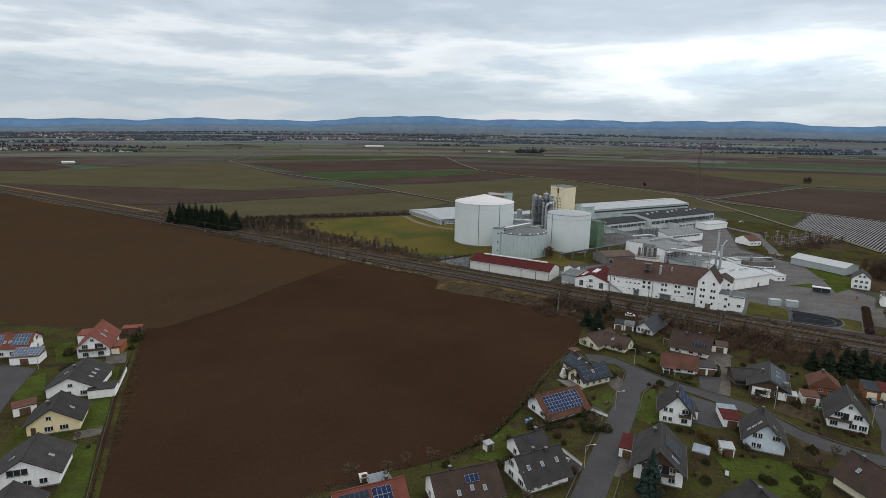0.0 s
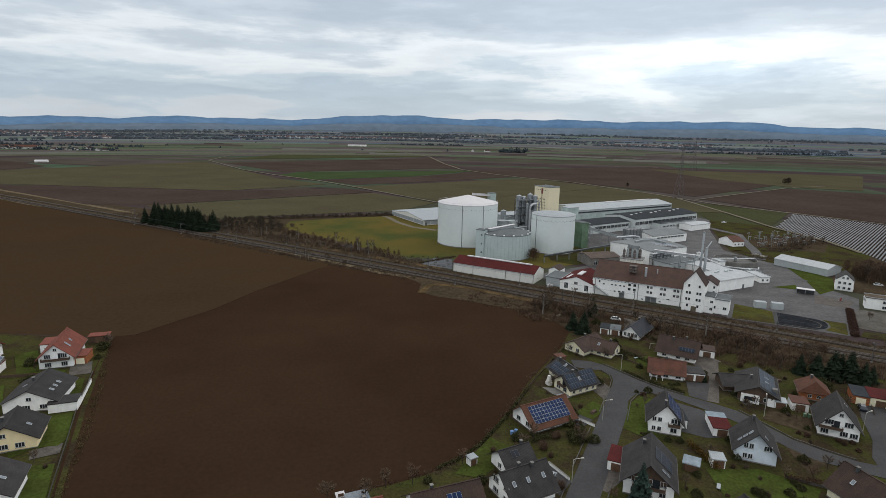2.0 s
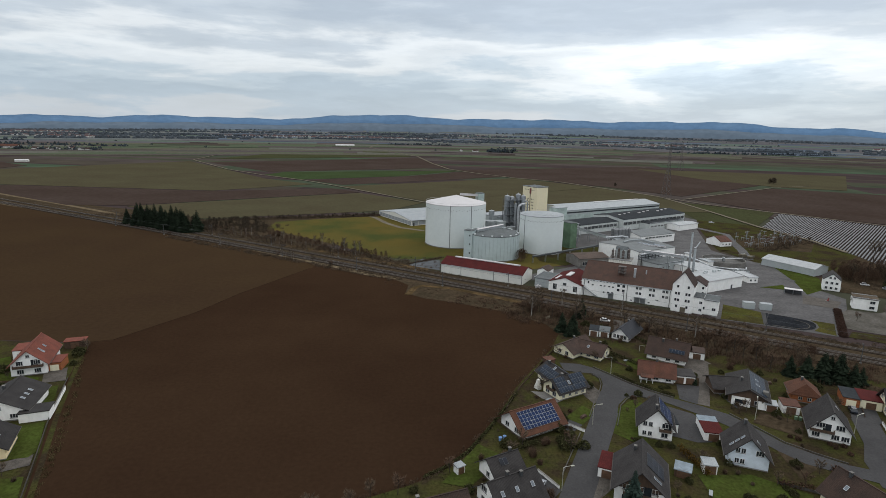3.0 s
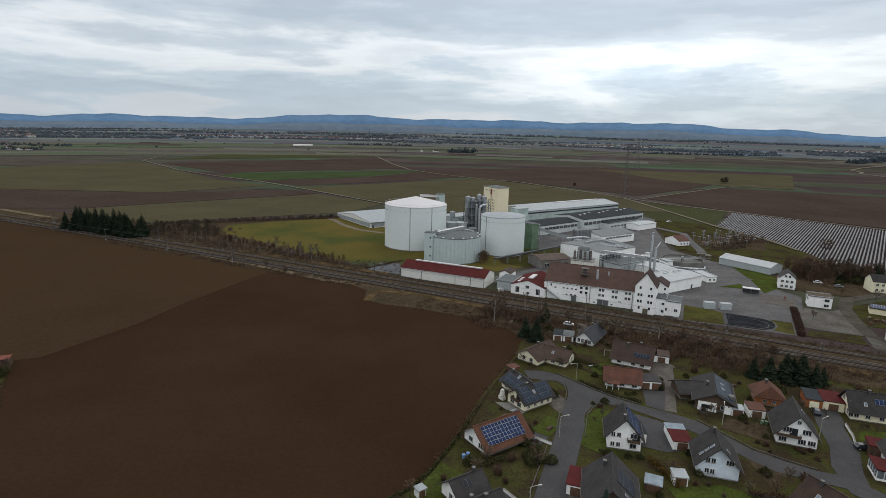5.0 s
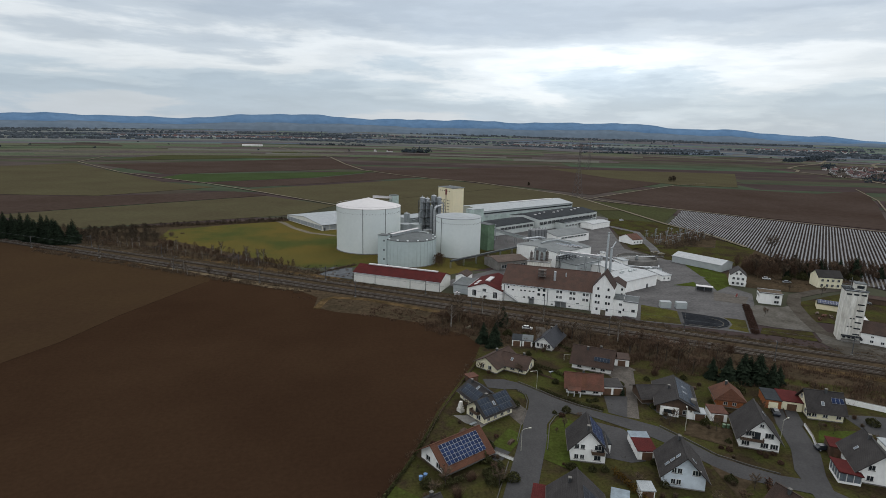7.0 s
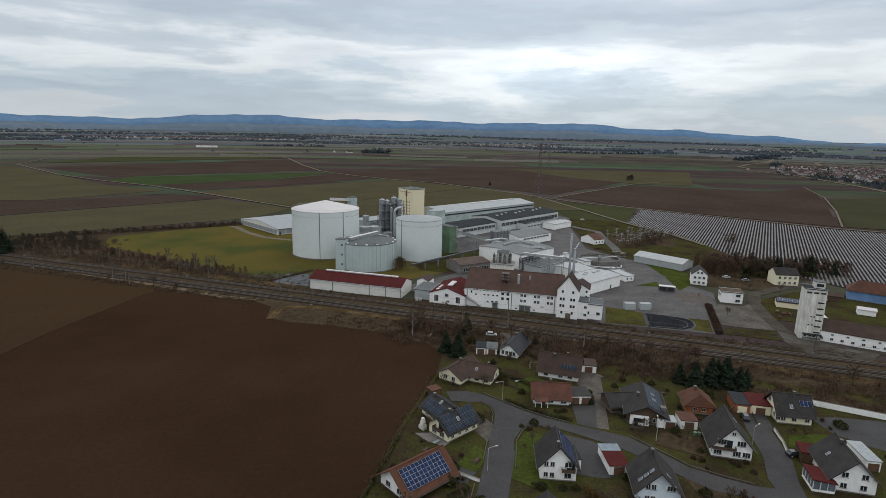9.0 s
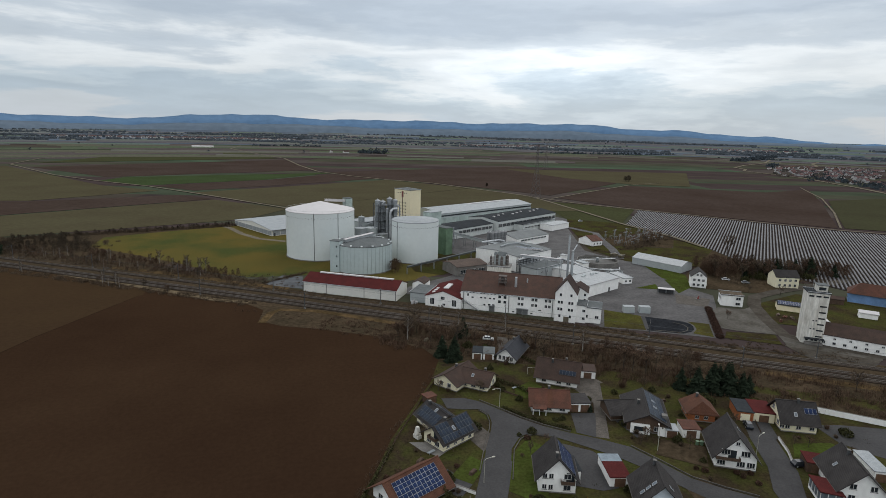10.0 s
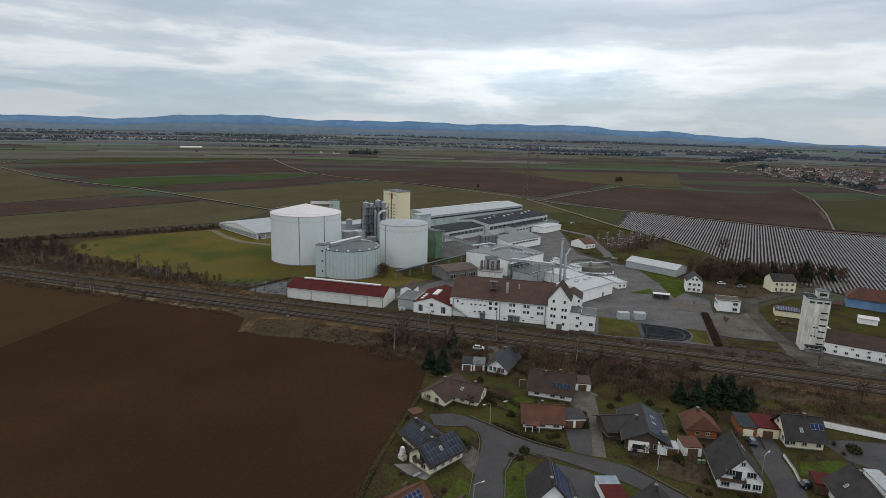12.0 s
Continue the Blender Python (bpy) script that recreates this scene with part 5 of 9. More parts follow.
far = []
r9 = random.Random(9)
for k in range(46):
    a = r9.uniform(-1.0, 1.0)
    d = 4400 - 2300 * r9.random() ** 1.4
    x, y = d * math.sin(a), d * math.cos(a)
    w = r9.uniform(100, 520)
    far += belt((x - w, y + r9.uniform(-30, 30)), (x + w, y + r9.uniform(-30, 30)), int(w / 6), 13, 9, 6, k)
for k in range(12):
    a, d = r9.uniform(-0.95, 0.95), r9.uniform(1700, 2600)
    far += [(d * math.sin(a), d * math.cos(a), r9.uniform(3, 5), r9.uniform(5, 9), 26)]
far += belt((-1230, 1530), (-830, 1530), 26, 9, 11, 14, 83) + belt((-1050, 2930), (60, 3270), 90, 14, 12, 7, 84) + belt((830, 2680), (1360, 2690), 50, 12, 11, 8, 85)
far = [(x, y, q, h + land(x, y) * 1.0, n) for x, y, q, h, n in far]
far += belt((240, 1890), (320, 1870), 10, 10, 16, 30, 77) + belt((1080, 900), (1500, 1250), 46, 6, 7, 9, 78, 9) + belt((960, 740), (1080, 960), 16, 8, 9, 14, 79) + belt((1000, 800), (1420, 900), 34, 8, 9, 10, 80) + belt((1290, 1290), (1420, 1420), 20, 9, 10, 12, 81) + belt((1500, 1650), (2400, 2250), 110, 16, 12, 10, 82)
clumps("town_trees", belt((1120, 860), (1600, 1280), 90, 5, 7, 9, 86, 14) + belt((1080, 1000), (1400, 1300), 50, 5, 7, 9, 87, 8), M["townwood"], "bare trees between the houses of the town", 12)
clumps("far_trees", far, M["farwood"], "dark belts of far woods and hedges across the plain, haze painted in", 11)


def far_woods(count, seed):
    """Long bare woods across the far plain: crowns side by side, uneven on top."""
    r = random.Random(seed)
    b = Build()
    for _ in range(count):
        a, d = radians(r.uniform(-48, 60)), r.uniform(2650, 4350)
        half, depth, h = r.uniform(90, 520), r.uniform(30, 90), r.uniform(8, 13)
        tilt = r.uniform(-0.12, 0.12)
        n = int(half * depth / 260)
        for _ in range(n):
            u = r.uniform(-1, 1)
            v = r.uniform(-1, 1) * math.sqrt(max(0.05, 1 - u * u))
            q, e = a + u * half / d, d + v * depth / 2 + u * half * tilt
            x, y = e * math.sin(q), e * math.cos(q)
            z, w, t = plain_z(x, y) - 0.5, r.uniform(7, 12), h * r.uniform(0.7, 1.15)
            k = r.uniform(0, 1.5)
            ring = [(x + w * math.cos(k + 1.257 * i), y + w * math.sin(k + 1.257 * i)) for i in range(5)]
            b.add([(px, py, z) for px, py in ring] + [(x + (px - x) * 0.7, y + (py - y) * 0.7, z + t * 0.75) for px, py in ring] + [(x, y, z + t)],
                  [(i, (i + 1) % 5, 5 + (i + 1) % 5, 5 + i) for i in range(5)] + [(5 + i, 5 + (i + 1) % 5, 10) for i in range(5)])
    return tagged(b.done("far_woods", M["hazewood"]), "long bare woods far across the plain, painted bluish with haze", "woods", kind="stuff")


far_woods(64, 19)


CREST = ((-70, -2), (-38, 1), (-30, 4), (-24, 8), (-16, 7), (-3, 16), (6, 13), (17, 15), (28, 15), (36, 9), (44, 1), (52, -4), (70, -6))


def crest(a):
    """Height of the ridge over the eye, in thousandths of its distance, by bearing."""
    for (a0, h0), (a1, h1) in zip(CREST, CREST[1:]):
        if a <= a1:
            t = max(0.0, (a - a0) / (a1 - a0))
            t = t * t * (3 - 2 * t)
            return h0 + (h1 - h0) * t
    return CREST[-1][1]


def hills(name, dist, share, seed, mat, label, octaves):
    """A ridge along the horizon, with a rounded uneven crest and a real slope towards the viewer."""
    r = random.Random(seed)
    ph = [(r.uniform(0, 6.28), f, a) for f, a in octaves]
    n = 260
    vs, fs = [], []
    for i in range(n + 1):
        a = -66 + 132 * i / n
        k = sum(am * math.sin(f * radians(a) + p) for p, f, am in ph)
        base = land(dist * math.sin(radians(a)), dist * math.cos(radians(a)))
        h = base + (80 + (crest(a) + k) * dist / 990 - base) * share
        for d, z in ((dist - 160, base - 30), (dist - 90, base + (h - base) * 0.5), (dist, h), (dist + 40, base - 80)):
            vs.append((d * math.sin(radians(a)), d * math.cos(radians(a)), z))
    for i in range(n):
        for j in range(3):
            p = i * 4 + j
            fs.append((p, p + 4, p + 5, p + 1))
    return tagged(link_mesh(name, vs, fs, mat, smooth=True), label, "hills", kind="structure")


def hazed_hill_material(name, low, high):
    """Blue distance haze put into the base colour of far hills, lightly mottled."""
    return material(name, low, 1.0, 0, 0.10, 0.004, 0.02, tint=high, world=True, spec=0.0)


hills("backdrop", 4780, 1.0, 3, hazed_hill_material("far_hills", (0.092, 0.164, 0.268), (0.112, 0.188, 0.292)), "long wooded hills on the horizon, painted haze-blue", [(9, 0.8), (23, 0.9), (47, 0.8), (101, 0.55), (190, 0.3)])
hills("backdrop", 4620, 0.48, 8, hazed_hill_material("haze_blue_foothills", (0.104, 0.136, 0.172), (0.12, 0.152, 0.19)), "lower foothills before the ridge, painted dark haze-blue", [(13, 2.0), (31, 1.6), (67, 1.0), (140, 0.6)])

# ---- railway ----
for o in (7.0, -1.2, -5.4):
    strip("track_bed", [rail_pt(-720, o), rail_pt(0, o), rail_pt(720, o)], 3.4, 0.42, M["gravel"], "brown stone ballast of the railway", "railway", thick=0.4)
sl = Build()
for o in (7.0, -1.2, -5.4):
    q = pose(0, 0, 0, 0, 0, -33.2)
    for i in range(-400, 420):
        p = rail_pt(i * 0.9, o)
        sl.box(0, 0, 0.40, 0.26, 2.5, 0.10, pose(p[0], p[1], 0, 0, 0, -33.2))
tagged(sl.done("sleepers", M["concrete_dark"]), "weathered concrete sleepers under the rails", "sleepers", kind="stuff")
for o in (7.0, -1.2, -5.4):
    for d in (-0.72, 0.72):
        b = Build()
        a, c = rail_pt(-700, o + d), rail_pt(700, o + d)
        b.box(0, 0, 0.50, 1400, 0.09, 0.16, pose(*rail_pt(0, o + d), 0, 0, 0, -33.2))
        tagged(b.done("rail", M["rail"]), "steel rail worn bright on top", "rail", "railway rails")


def mast_kit():
    e = thing("catenary_mast", 0, 0, 0, 0, "grey steel overhead line mast beside the track", "mast", "overhead line masts")
    part("post", Build().box(0, 0, -0.2, 0.24, 0.24, 7.8), M["darksteel"], e)
    a = part("arm", Build().tube((0, 0, 6.6), (0, -3.2, 6.9), 0.06, n=5).tube((0, 0, 7.4), (0, -3.0, 6.95), 0.04, n=5), M["darksteel"], e)
    part("insulator", Build().tube((0, -0.4, 6.64), (0, -0.9, 6.69), 0.11, n=6), M["brownframe"], a)
    part("footing", Build().box(0, 0, 0, 0.8, 0.8, 0.5), M["concrete"], e)
    return e


mast = mast_kit()
mast.matrix_basis = pose(*rail_pt(-300, 10.4), 0, 0, 0, -33.2)
for i, s in enumerate((-240, -180, -120, -62, -5, 52, 110, 168, 226, 284)):
    copy_thing(mast, pose(*rail_pt(s, 10.4), 0, 0, 0, -33.2))
for s in (-268, -208, -148, -90, -32, 24, 82, 140, 198, 256):
    copy_thing(mast, pose(*rail_pt(s, -8.6), 0, 0, 0, 180 - 33.2))
for o in (7.0, -5.4):
    tagged(Build().tube((*rail_pt(-400, o), 6.2), (*rail_pt(400, o), 6.2), 0.03, n=4).done("contact_wire", M["darksteel"]), "thin overhead contact wire above the track", "wire", "overhead wires")
strip("dry_verge", [(x + 1.2, y + 1.6) for x, y in TRACK_EDGE + HEADLAND[:4]], 3.4, 0.16, M["palegrass"], "pale dry grass edge between field and railway", "verge")
strip("field_lane", [rail_pt(-760, 23), rail_pt(-600, 25), rail_pt(-450, 25), rail_pt(-330, 22.5), rail_pt(-262, 21)], 5.0, 0.17, M["palegrass"], "pale grassy lane along the railway", "lane")
strip("sand_path", [(-2.2, 270), (1.2, 282), (5, 286), (20, 281), (33, 272), (51, 258.6)], 3.4, 0.20, M["drygrass"], "sandy path at the corner of the field", "path")
strip("hall_path", [(-42, 512), (-34, 500), (-24, 474.5), (-11, 453), (8, 440)], 4.5, 0.12, M["lane"], "pale gravel path round the white hall", "path")
strip("dry_verge", [rail_pt(-110, 15), rail_pt(-70, 16), rail_pt(-30, 15), rail_pt(0, 15)], 5, 0.18, M["drygrass"], "pale reddish dry grass beside the tracks", "verge")
strip("dry_verge", [rail_pt(205, -11), rail_pt(260, -12), rail_pt(400, -12)], 4, 0.18, M["drygrass"], "yellowish dry grass beside the tracks", "verge")

# ---- trees, shrubs and hedges ----


def bare_tree_kit(seed, h, bark="bark", twig="twig", spread=0.36, name="bare_tree", label="leafless winter tree with fine twigs"):
    r = random.Random(seed)
    e = thing(name, 0, 0, 0, 0, label, "tree", "leafless trees")
    t, c = Build(), Build()
    top = (r.uniform(-0.3, 0.3), r.uniform(-0.3, 0.3), h * 0.8)
    t.tube((0, 0, -0.2), (top[0] * 0.5, top[1] * 0.5, h * 0.45), h * 0.022, h * 0.014, 7)
    t.tube((top[0] * 0.5, top[1] * 0.5, h * 0.45), top, h * 0.014, h * 0.004, 6)
    for i in range(11):
        z = h * (0.28 + 0.5 * i / 11)
        a = i * 2.4 + r.uniform(-0.4, 0.4)
        l = h * spread * r.uniform(0.7, 1.1) * (1.1 - 0.5 * i / 11)
        p = Vector((top[0] * z / h, top[1] * z / h, z))
        q = p + Vector((math.cos(a) * l * 0.6, math.sin(a) * l * 0.6, l * 0.75))
        t.tube(p, q, h * 0.008, h * 0.003, 5)
        for j in range(5):
            s = p.lerp(q, 0.35 + 0.16 * j)
            b = a + r.uniform(-1.2, 1.2)
            m = s + Vector((math.cos(b) * l * 0.35, math.sin(b) * l * 0.35, l * r.uniform(0.15, 0.45)))
            t.tube(s, m, h * 0.0035, h * 0.0015, 3, False)
            for k in range(26):
                u = s.lerp(m, r.uniform(0.2, 1.0))
                g = r.uniform(0, 6.28)
                w = u + Vector((math.cos(g), math.sin(g), r.uniform(0.1, 1.3))) * l * r.uniform(0.12, 0.30)
                n = Vector((-math.sin(g), math.cos(g), 0)) * 0.05
                c.add([u - n, u + n, w], [(0, 1, 2)])
    part("trunk", t, M[bark], e)
    part("crown", c, M[twig], e, "fine bare twigs")
    return e


def shrub_kit(seed, h, twig, n=280, name="bare_shrub", label="leafless brown shrub beside the railway"):
    r = random.Random(seed)
    e = thing(name, 0, 0, 0, 0, label, "shrub", "leafless shrubs")
    c = Build()
    for i in range(n):
        g, tilt = r.uniform(0, 6.28), r.uniform(0.05, 0.75)
        l = h * r.uniform(0.5, 1.0)
        u = Vector((r.uniform(-0.25, 0.25) * h, r.uniform(-0.25, 0.25) * h, -0.1))
        w = u + Vector((math.cos(g) * math.sin(tilt), math.sin(g) * math.sin(tilt), math.cos(tilt))) * l
        k = Vector((-math.sin(g), math.cos(g), 0)) * r.uniform(0.03, 0.06)
        c.add([u - k, u + k, w], [(0, 1, 2)])
        for _ in range(2):
            s = u.lerp(w, r.uniform(0.4, 0.9))
            g2 = r.uniform(0, 6.28)
            x = s + Vector((math.cos(g2), math.sin(g2), 0.9)) * l * 0.25
            c.add([s - k * 0.6, s + k * 0.6, x], [(0, 1, 2)])
    part("shrub_crown", c, M[twig], e)
    return e


def conifer_kit(seed, h, w, mat="needle", name="conifer", label="tall dark green spruce tree"):
    r = random.Random(seed)
    e = thing(name, 0, 0, 0, 0, label, "tree", "conifers")
    part("trunk", Build().tube((0, 0, -0.2), (0, 0, h * 0.97), h * 0.02, 0.02, 7), M["bark"], e)
    c = Build()
    levels = int(h * 1.9)
    for i in range(levels):
        t = i / levels
        z = h * (0.06 + 0.93 * t)
        rad = w * (1 - t) ** 0.85 * r.uniform(0.82, 1.12) + 0.12
        m = max(5, int(15 * (1 - t)) + 5)
        for j in range(m):
            a = 2 * math.pi * j / m + r.uniform(-0.25, 0.25)
            l = rad * r.uniform(0.7, 1.15)
            d = Vector((math.cos(a), math.sin(a), 0))
            n = Vector((-d.y, d.x, 0))
            s = 0.22 * l + 0.12
            p0 = Vector((0, 0, z)) + d * l * 0.1
            for f0, f1, drop in ((0.1, 0.65, 0.12), (0.45, 1.0, 0.32)):
                a0, a1 = Vector((0, 0, z)) + d * l * f0, Vector((0, 0, z)) + d * l * f1 - Vector((0, 0, l * drop))
                tw = Vector((0, 0, r.uniform(-0.15, 0.15)))
                c.add([a0 - n * s * 0.7, a0 + n * s * 0.7 + tw, a1], [(0, 1, 2)])
                c.add([a0 + tw, a1 + n * s - tw, a1 - n * s + Vector((0, 0, -0.1))], [(0, 1, 2)])
    part("crown", c, M[mat], e)
    return e


def bush_kit(seed, rx, ry, h, mat="hedge", n=900, name="evergreen_bush", label="rounded dark evergreen bush", category="bush", group="garden bushes"):
    r = random.Random(seed)
    e = thing(name, 0, 0, 0, 0, label, category, group)
    c = Build()
    for i in range(n):
        a, t = r.uniform(0, 6.28), math.acos(1 - r.random())
        k = r.uniform(0.75, 1.05) * (1 + 0.12 * math.sin(3 * a + seed) + 0.1 * math.sin(5 * t + seed))
        p = Vector((rx * math.sin(t) * math.cos(a) * k, ry * math.sin(t) * math.sin(a) * k, h * (0.12 + 0.88 * math.cos(t) * k)))
        s = 0.085 * max(rx, h) * r.uniform(0.6, 1.3)
        d = Vector((r.uniform(-1, 1), r.uniform(-1, 1), r.uniform(-1, 1))).normalized() * s
        g = Vector((r.uniform(-1, 1), r.uniform(-1, 1), r.uniform(-1, 1))).normalized() * s
        c.add([p - d, p + g, p + d, p - g * 0.8], [(0, 1, 2, 3)])
    part("foliage", c, M[mat], e)
    return e


def hedge(line, w, h, mat, label, seed=0, dens=26):
    """A clipped hedge: many small leaf blades filling a strip along a line."""
    r = random.Random(seed)
    c = Build()
    for a, b in zip(line, line[1:]):
        L = math.hypot(b[0] - a[0], b[1] - a[1])
        for _ in range(int(L * dens * 2)):
            t = r.random()
            x, y = a[0] + (b[0] - a[0]) * t, a[1] + (b[1] - a[1]) * t
            p = Vector((x + r.uniform(-w, w) / 2, y + r.uniform(-w, w) / 2, h * r.random() ** 0.7 * r.uniform(0.85, 1.1)))
            s = 0.19
            d = Vector((r.uniform(-1, 1), r.uniform(-1, 1), r.uniform(-1, 1))).normalized() * s
            g = Vector((r.uniform(-1, 1), r.uniform(-1, 1), r.uniform(-1, 1))).normalized() * s
            c.add([p - d, p + g, p + d, p - g], [(0, 1, 2, 3)])
    return tagged(c.done("hedge", M[mat]), label, "hedge", "hedges")


def put(kit, x, y, s=1.0, yaw=0.0, z=0.0, stretch=1.0):
    return copy_thing(kit, pose(x, y, z, 0, 0, yaw) @ Matrix.Diagonal((s, s, s * stretch, 1)))


def grove(places, twig, label, seed, n=300, wide=0.06):
    """Many small leafless trees grown into one another: thin stems and a haze of twigs in each crown."""
    r = random.Random(seed)
    c = Build()
    for x, y, h in places:
        w = h * r.uniform(0.22, 0.36)
        for _ in range(3):
            c.tube((x + r.uniform(-0.4, 0.4), y + r.uniform(-0.4, 0.4), -0.1), (x + r.uniform(-w, w) * 0.5, y + r.uniform(-w, w) * 0.5, h * 0.8), h * 0.011, h * 0.004, 4, False)
        for _ in range(n):
            a, q = r.uniform(0, 6.28), r.random() ** 0.6
            t = r.uniform(0.22, 1.0)
            rad = w * q * math.sin(math.pi * min(1.0, t * 0.86 + 0.1)) ** 0.6
            u = Vector((x + rad * math.cos(a), y + rad * math.sin(a), h * t * 0.86))
            v = u + Vector((math.cos(a) * 0.5 + r.uniform(-0.5, 0.5), math.sin(a) * 0.5 + r.uniform(-0.5, 0.5), r.uniform(0.5, 1.4))) * h * 0.085
            k = Vector((r.uniform(-1, 1), r.uniform(-1, 1), 0)) * wide
            c.add([u - k, u + k, v], [(0, 1, 2)])
    return tagged(c.done("bare_trees", M[twig]), label, "trees", kind="stuff")


TREES = [bare_tree_kit(21, 9.0), bare_tree_kit(22, 10.0, spread=0.42), bare_tree_kit(23, 8.0, "bark", "twigred", 0.45, label="leafless tree with reddish brown twigs"), bare_tree_kit(24, 11.0, "birch", "twig", 0.22, label="slender pale-stemmed birch without leaves")]
SHRUBS = [shrub_kit(31, 2.6, "twig"), shrub_kit(32, 3.2, "twigred", label="leafless reddish-brown shrub on rough ground"), shrub_kit(33, 1.8, "twig")]
SPRUCE = [conifer_kit(41, 15, 4.8), conifer_kit(42, 13, 4.6), conifer_kit(43, 9.0, 3.2)]
BLUE_SPRUCE = conifer_kit(44, 11.5, 3.0, "needleblue", label="blue-grey spruce in a front garden")
BUSH = [bush_kit(51, 1.3, 1.3, 1.9), bush_kit(52, 2.2, 1.8, 2.6), bush_kit(53, 0.9, 0.9, 1.2, "hedgered", label="rounded reddish-brown garden bush")]
for k, p in zip(TREES + SHRUBS + SPRUCE + [BLUE_SPRUCE] + BUSH, [(54, 243.5), (69, 231), (121, 196), (112.7, 215.3), (80, 226), (96, 222), (108, 206), (-200, 441), (-190, 438), (140, 178), (47.5, 112), (43, 143), (40.5, 138), (68, 164)]):
    k.matrix_basis = pose(*p, 0)

rv = random.Random(5)
# spruce group beside the line
for i in range(34):
    t = rv.random()
    x, y = -222 + 60 * t + rv.uniform(-3, 3), 452 - 36 * t + rv.uniform(0, 10)
    put(SPRUCE[rv.randrange(2)], x, y, rv.uniform(0.85, 1.3), rv.uniform(0, 360))
# spruces between railway and village
for x, y, s in ((130.6, 176.5, 1.15), (136.4, 176.7, 1.25), (141.1, 174.8, 1.3), (144.0, 172.5, 1.0), (133.5, 179.5, 0.9), (147.5, 173.5, 0.8), (138.8, 178.8, 1.1), (142.6, 177.5, 1.15), (128.4, 181.2, 0.9)):
    put(SPRUCE[2], x, y, s * 0.95, rv.uniform(0, 360))
for x, y, s in ((60.7, 222.2, 0.7), (64.3, 219.0, 0.75), (73.7, 239.1, 0.75), (62.5, 217, 0.6), (92, 174, 0.25), (318, 288, 0.7), (302, 300, 0.8), (292, 304, 0.75), (280, 298, 0.6), (305, 292, 0.85), (262, 296, 0.55), (270, 302, 0.7), (285, 294, 0.6), (309, 296, 1.0), (297, 296, 0.8), (275, 296, 0.7)):
    put(SPRUCE[2], x, y, s * 1.35, rv.uniform(0, 360))
# bare trees and shrubs along the line
for i in range(44):
    s, o = rv.uniform(-210, -20), rv.choice([rv.uniform(12, 24), rv.uniform(14, 26), rv.uniform(-14, -10)])
    put(TREES[rv.choice([0, 2, 3, 3])], *rail_pt(s, o), rv.uniform(0.35, 0.75), rv.uniform(0, 360))
grove([(*rail_pt(rv.uniform(-190, -30), rv.uniform(14, 26)), rv.uniform(2.0, 4.6)) for _ in range(120)], "twigred", "low reddish trees between railway and meadow", 73, 200)
for i in range(34):
    s, o = rv.uniform(90, 250), rv.uniform(-34, -14)
    x, y = rail_pt(s, o)
    put(TREES[rv.choice([0, 1, 2, 2])], x, y, rv.uniform(0.45, 0.9), rv.uniform(0, 360))
for x, y, s, k in ((52, 240, 1.1, 3), (57, 246, 0.8, 2), (49, 243, 0.8, 2), (69, 253.7, 0.9, 3), (75, 249, 0.8, 3), (92, 240, 0.8, 3), (-60.9, 379, 1.0, 3), (-44.4, 364, 1.0, 3), (118, 197, 1.1, 2), (124, 193, 1.0, 2), (63, 229, 0.8, 2), (60, 236, 0.9, 2), (72, 229, 0.6, 0), (29, 138, 0.6, 0), (41, 136, 0.5, 1), (10, 128, 0.5, 2), (-2, 120, 0.6, 2), (-8, 119, 0.5, 0), (-12, 114, 0.6, 0), (-20, 114, 0.5, 1), (96, 155, 0.35, 0), (104, 158, 0.4, 1), (89, 140, 0.4, 2), (107, 150, 0.4, 1), (92, 121, 0.5, 2), (86, 122, 0.4, 0), (99, 126, 0.4, 1), (32, 155, 0.35, 2), (42, 171, 0.4, 0), (-125, 178, 0.3, 0), (-120, 174, 0.3, 2), (-92, 128, 0.4, 0), (-116, 203, 0.4, 0), (-113, 200, 0.4, 1), (196, 236, 0.5, 2), (252, 262, 0.5, 1), (240, 270, 0.45, 0)):
    put(TREES[k], x, y, s, rv.uniform(0, 360))
# copse between the railway and the meadow, and the thick hedge behind it
grove([(-205 + 95 * t + rv.uniform(-8, 8), 452 - 18 * t + rv.uniform(-12, 22), rv.uniform(3.5, 7.5)) for t in [rv.random() for _ in range(110)]], "twigdark", "dense copse of leafless trees beside the railway", 71, 380, 0.09)
grove([(-165 + 132 * t + rv.uniform(-3, 3), 474 + 37 * t + rv.uniform(-3, 4), rv.uniform(2.2, 4.2)) for t in [rv.random() for _ in range(90)]], "twigdark", "overgrown hedge of leafless trees behind the meadow", 72, 300, 0.09)
for i in range(9):
    t = rv.random()
    put(TREES[3], -98 + 78 * t + rv.uniform(-4, 4), 408 - 62 * t + rv.uniform(-6, 4), rv.uniform(0.55, 0.9), rv.uniform(0, 360))
grove([(-104 + 84 * t + rv.uniform(-4, 4), 414 - 66 * t + rv.uniform(-5, 4), rv.uniform(2.4, 5.4)) for t in [rv.random() for _ in range(70)]], "twigred", "belt of bare bushes at the edge of the meadow", 77, 320, 0.08)
grove([(52 + 14 * t + rv.uniform(-2, 2), 246 - 9 * t + rv.uniform(-3, 6), rv.uniform(3.0, 6.5)) for t in [rv.random() for _ in range(20)]], "twigred", "thicket of reddish leafless bushes where the field meets the railway", 79, 420, 0.05)
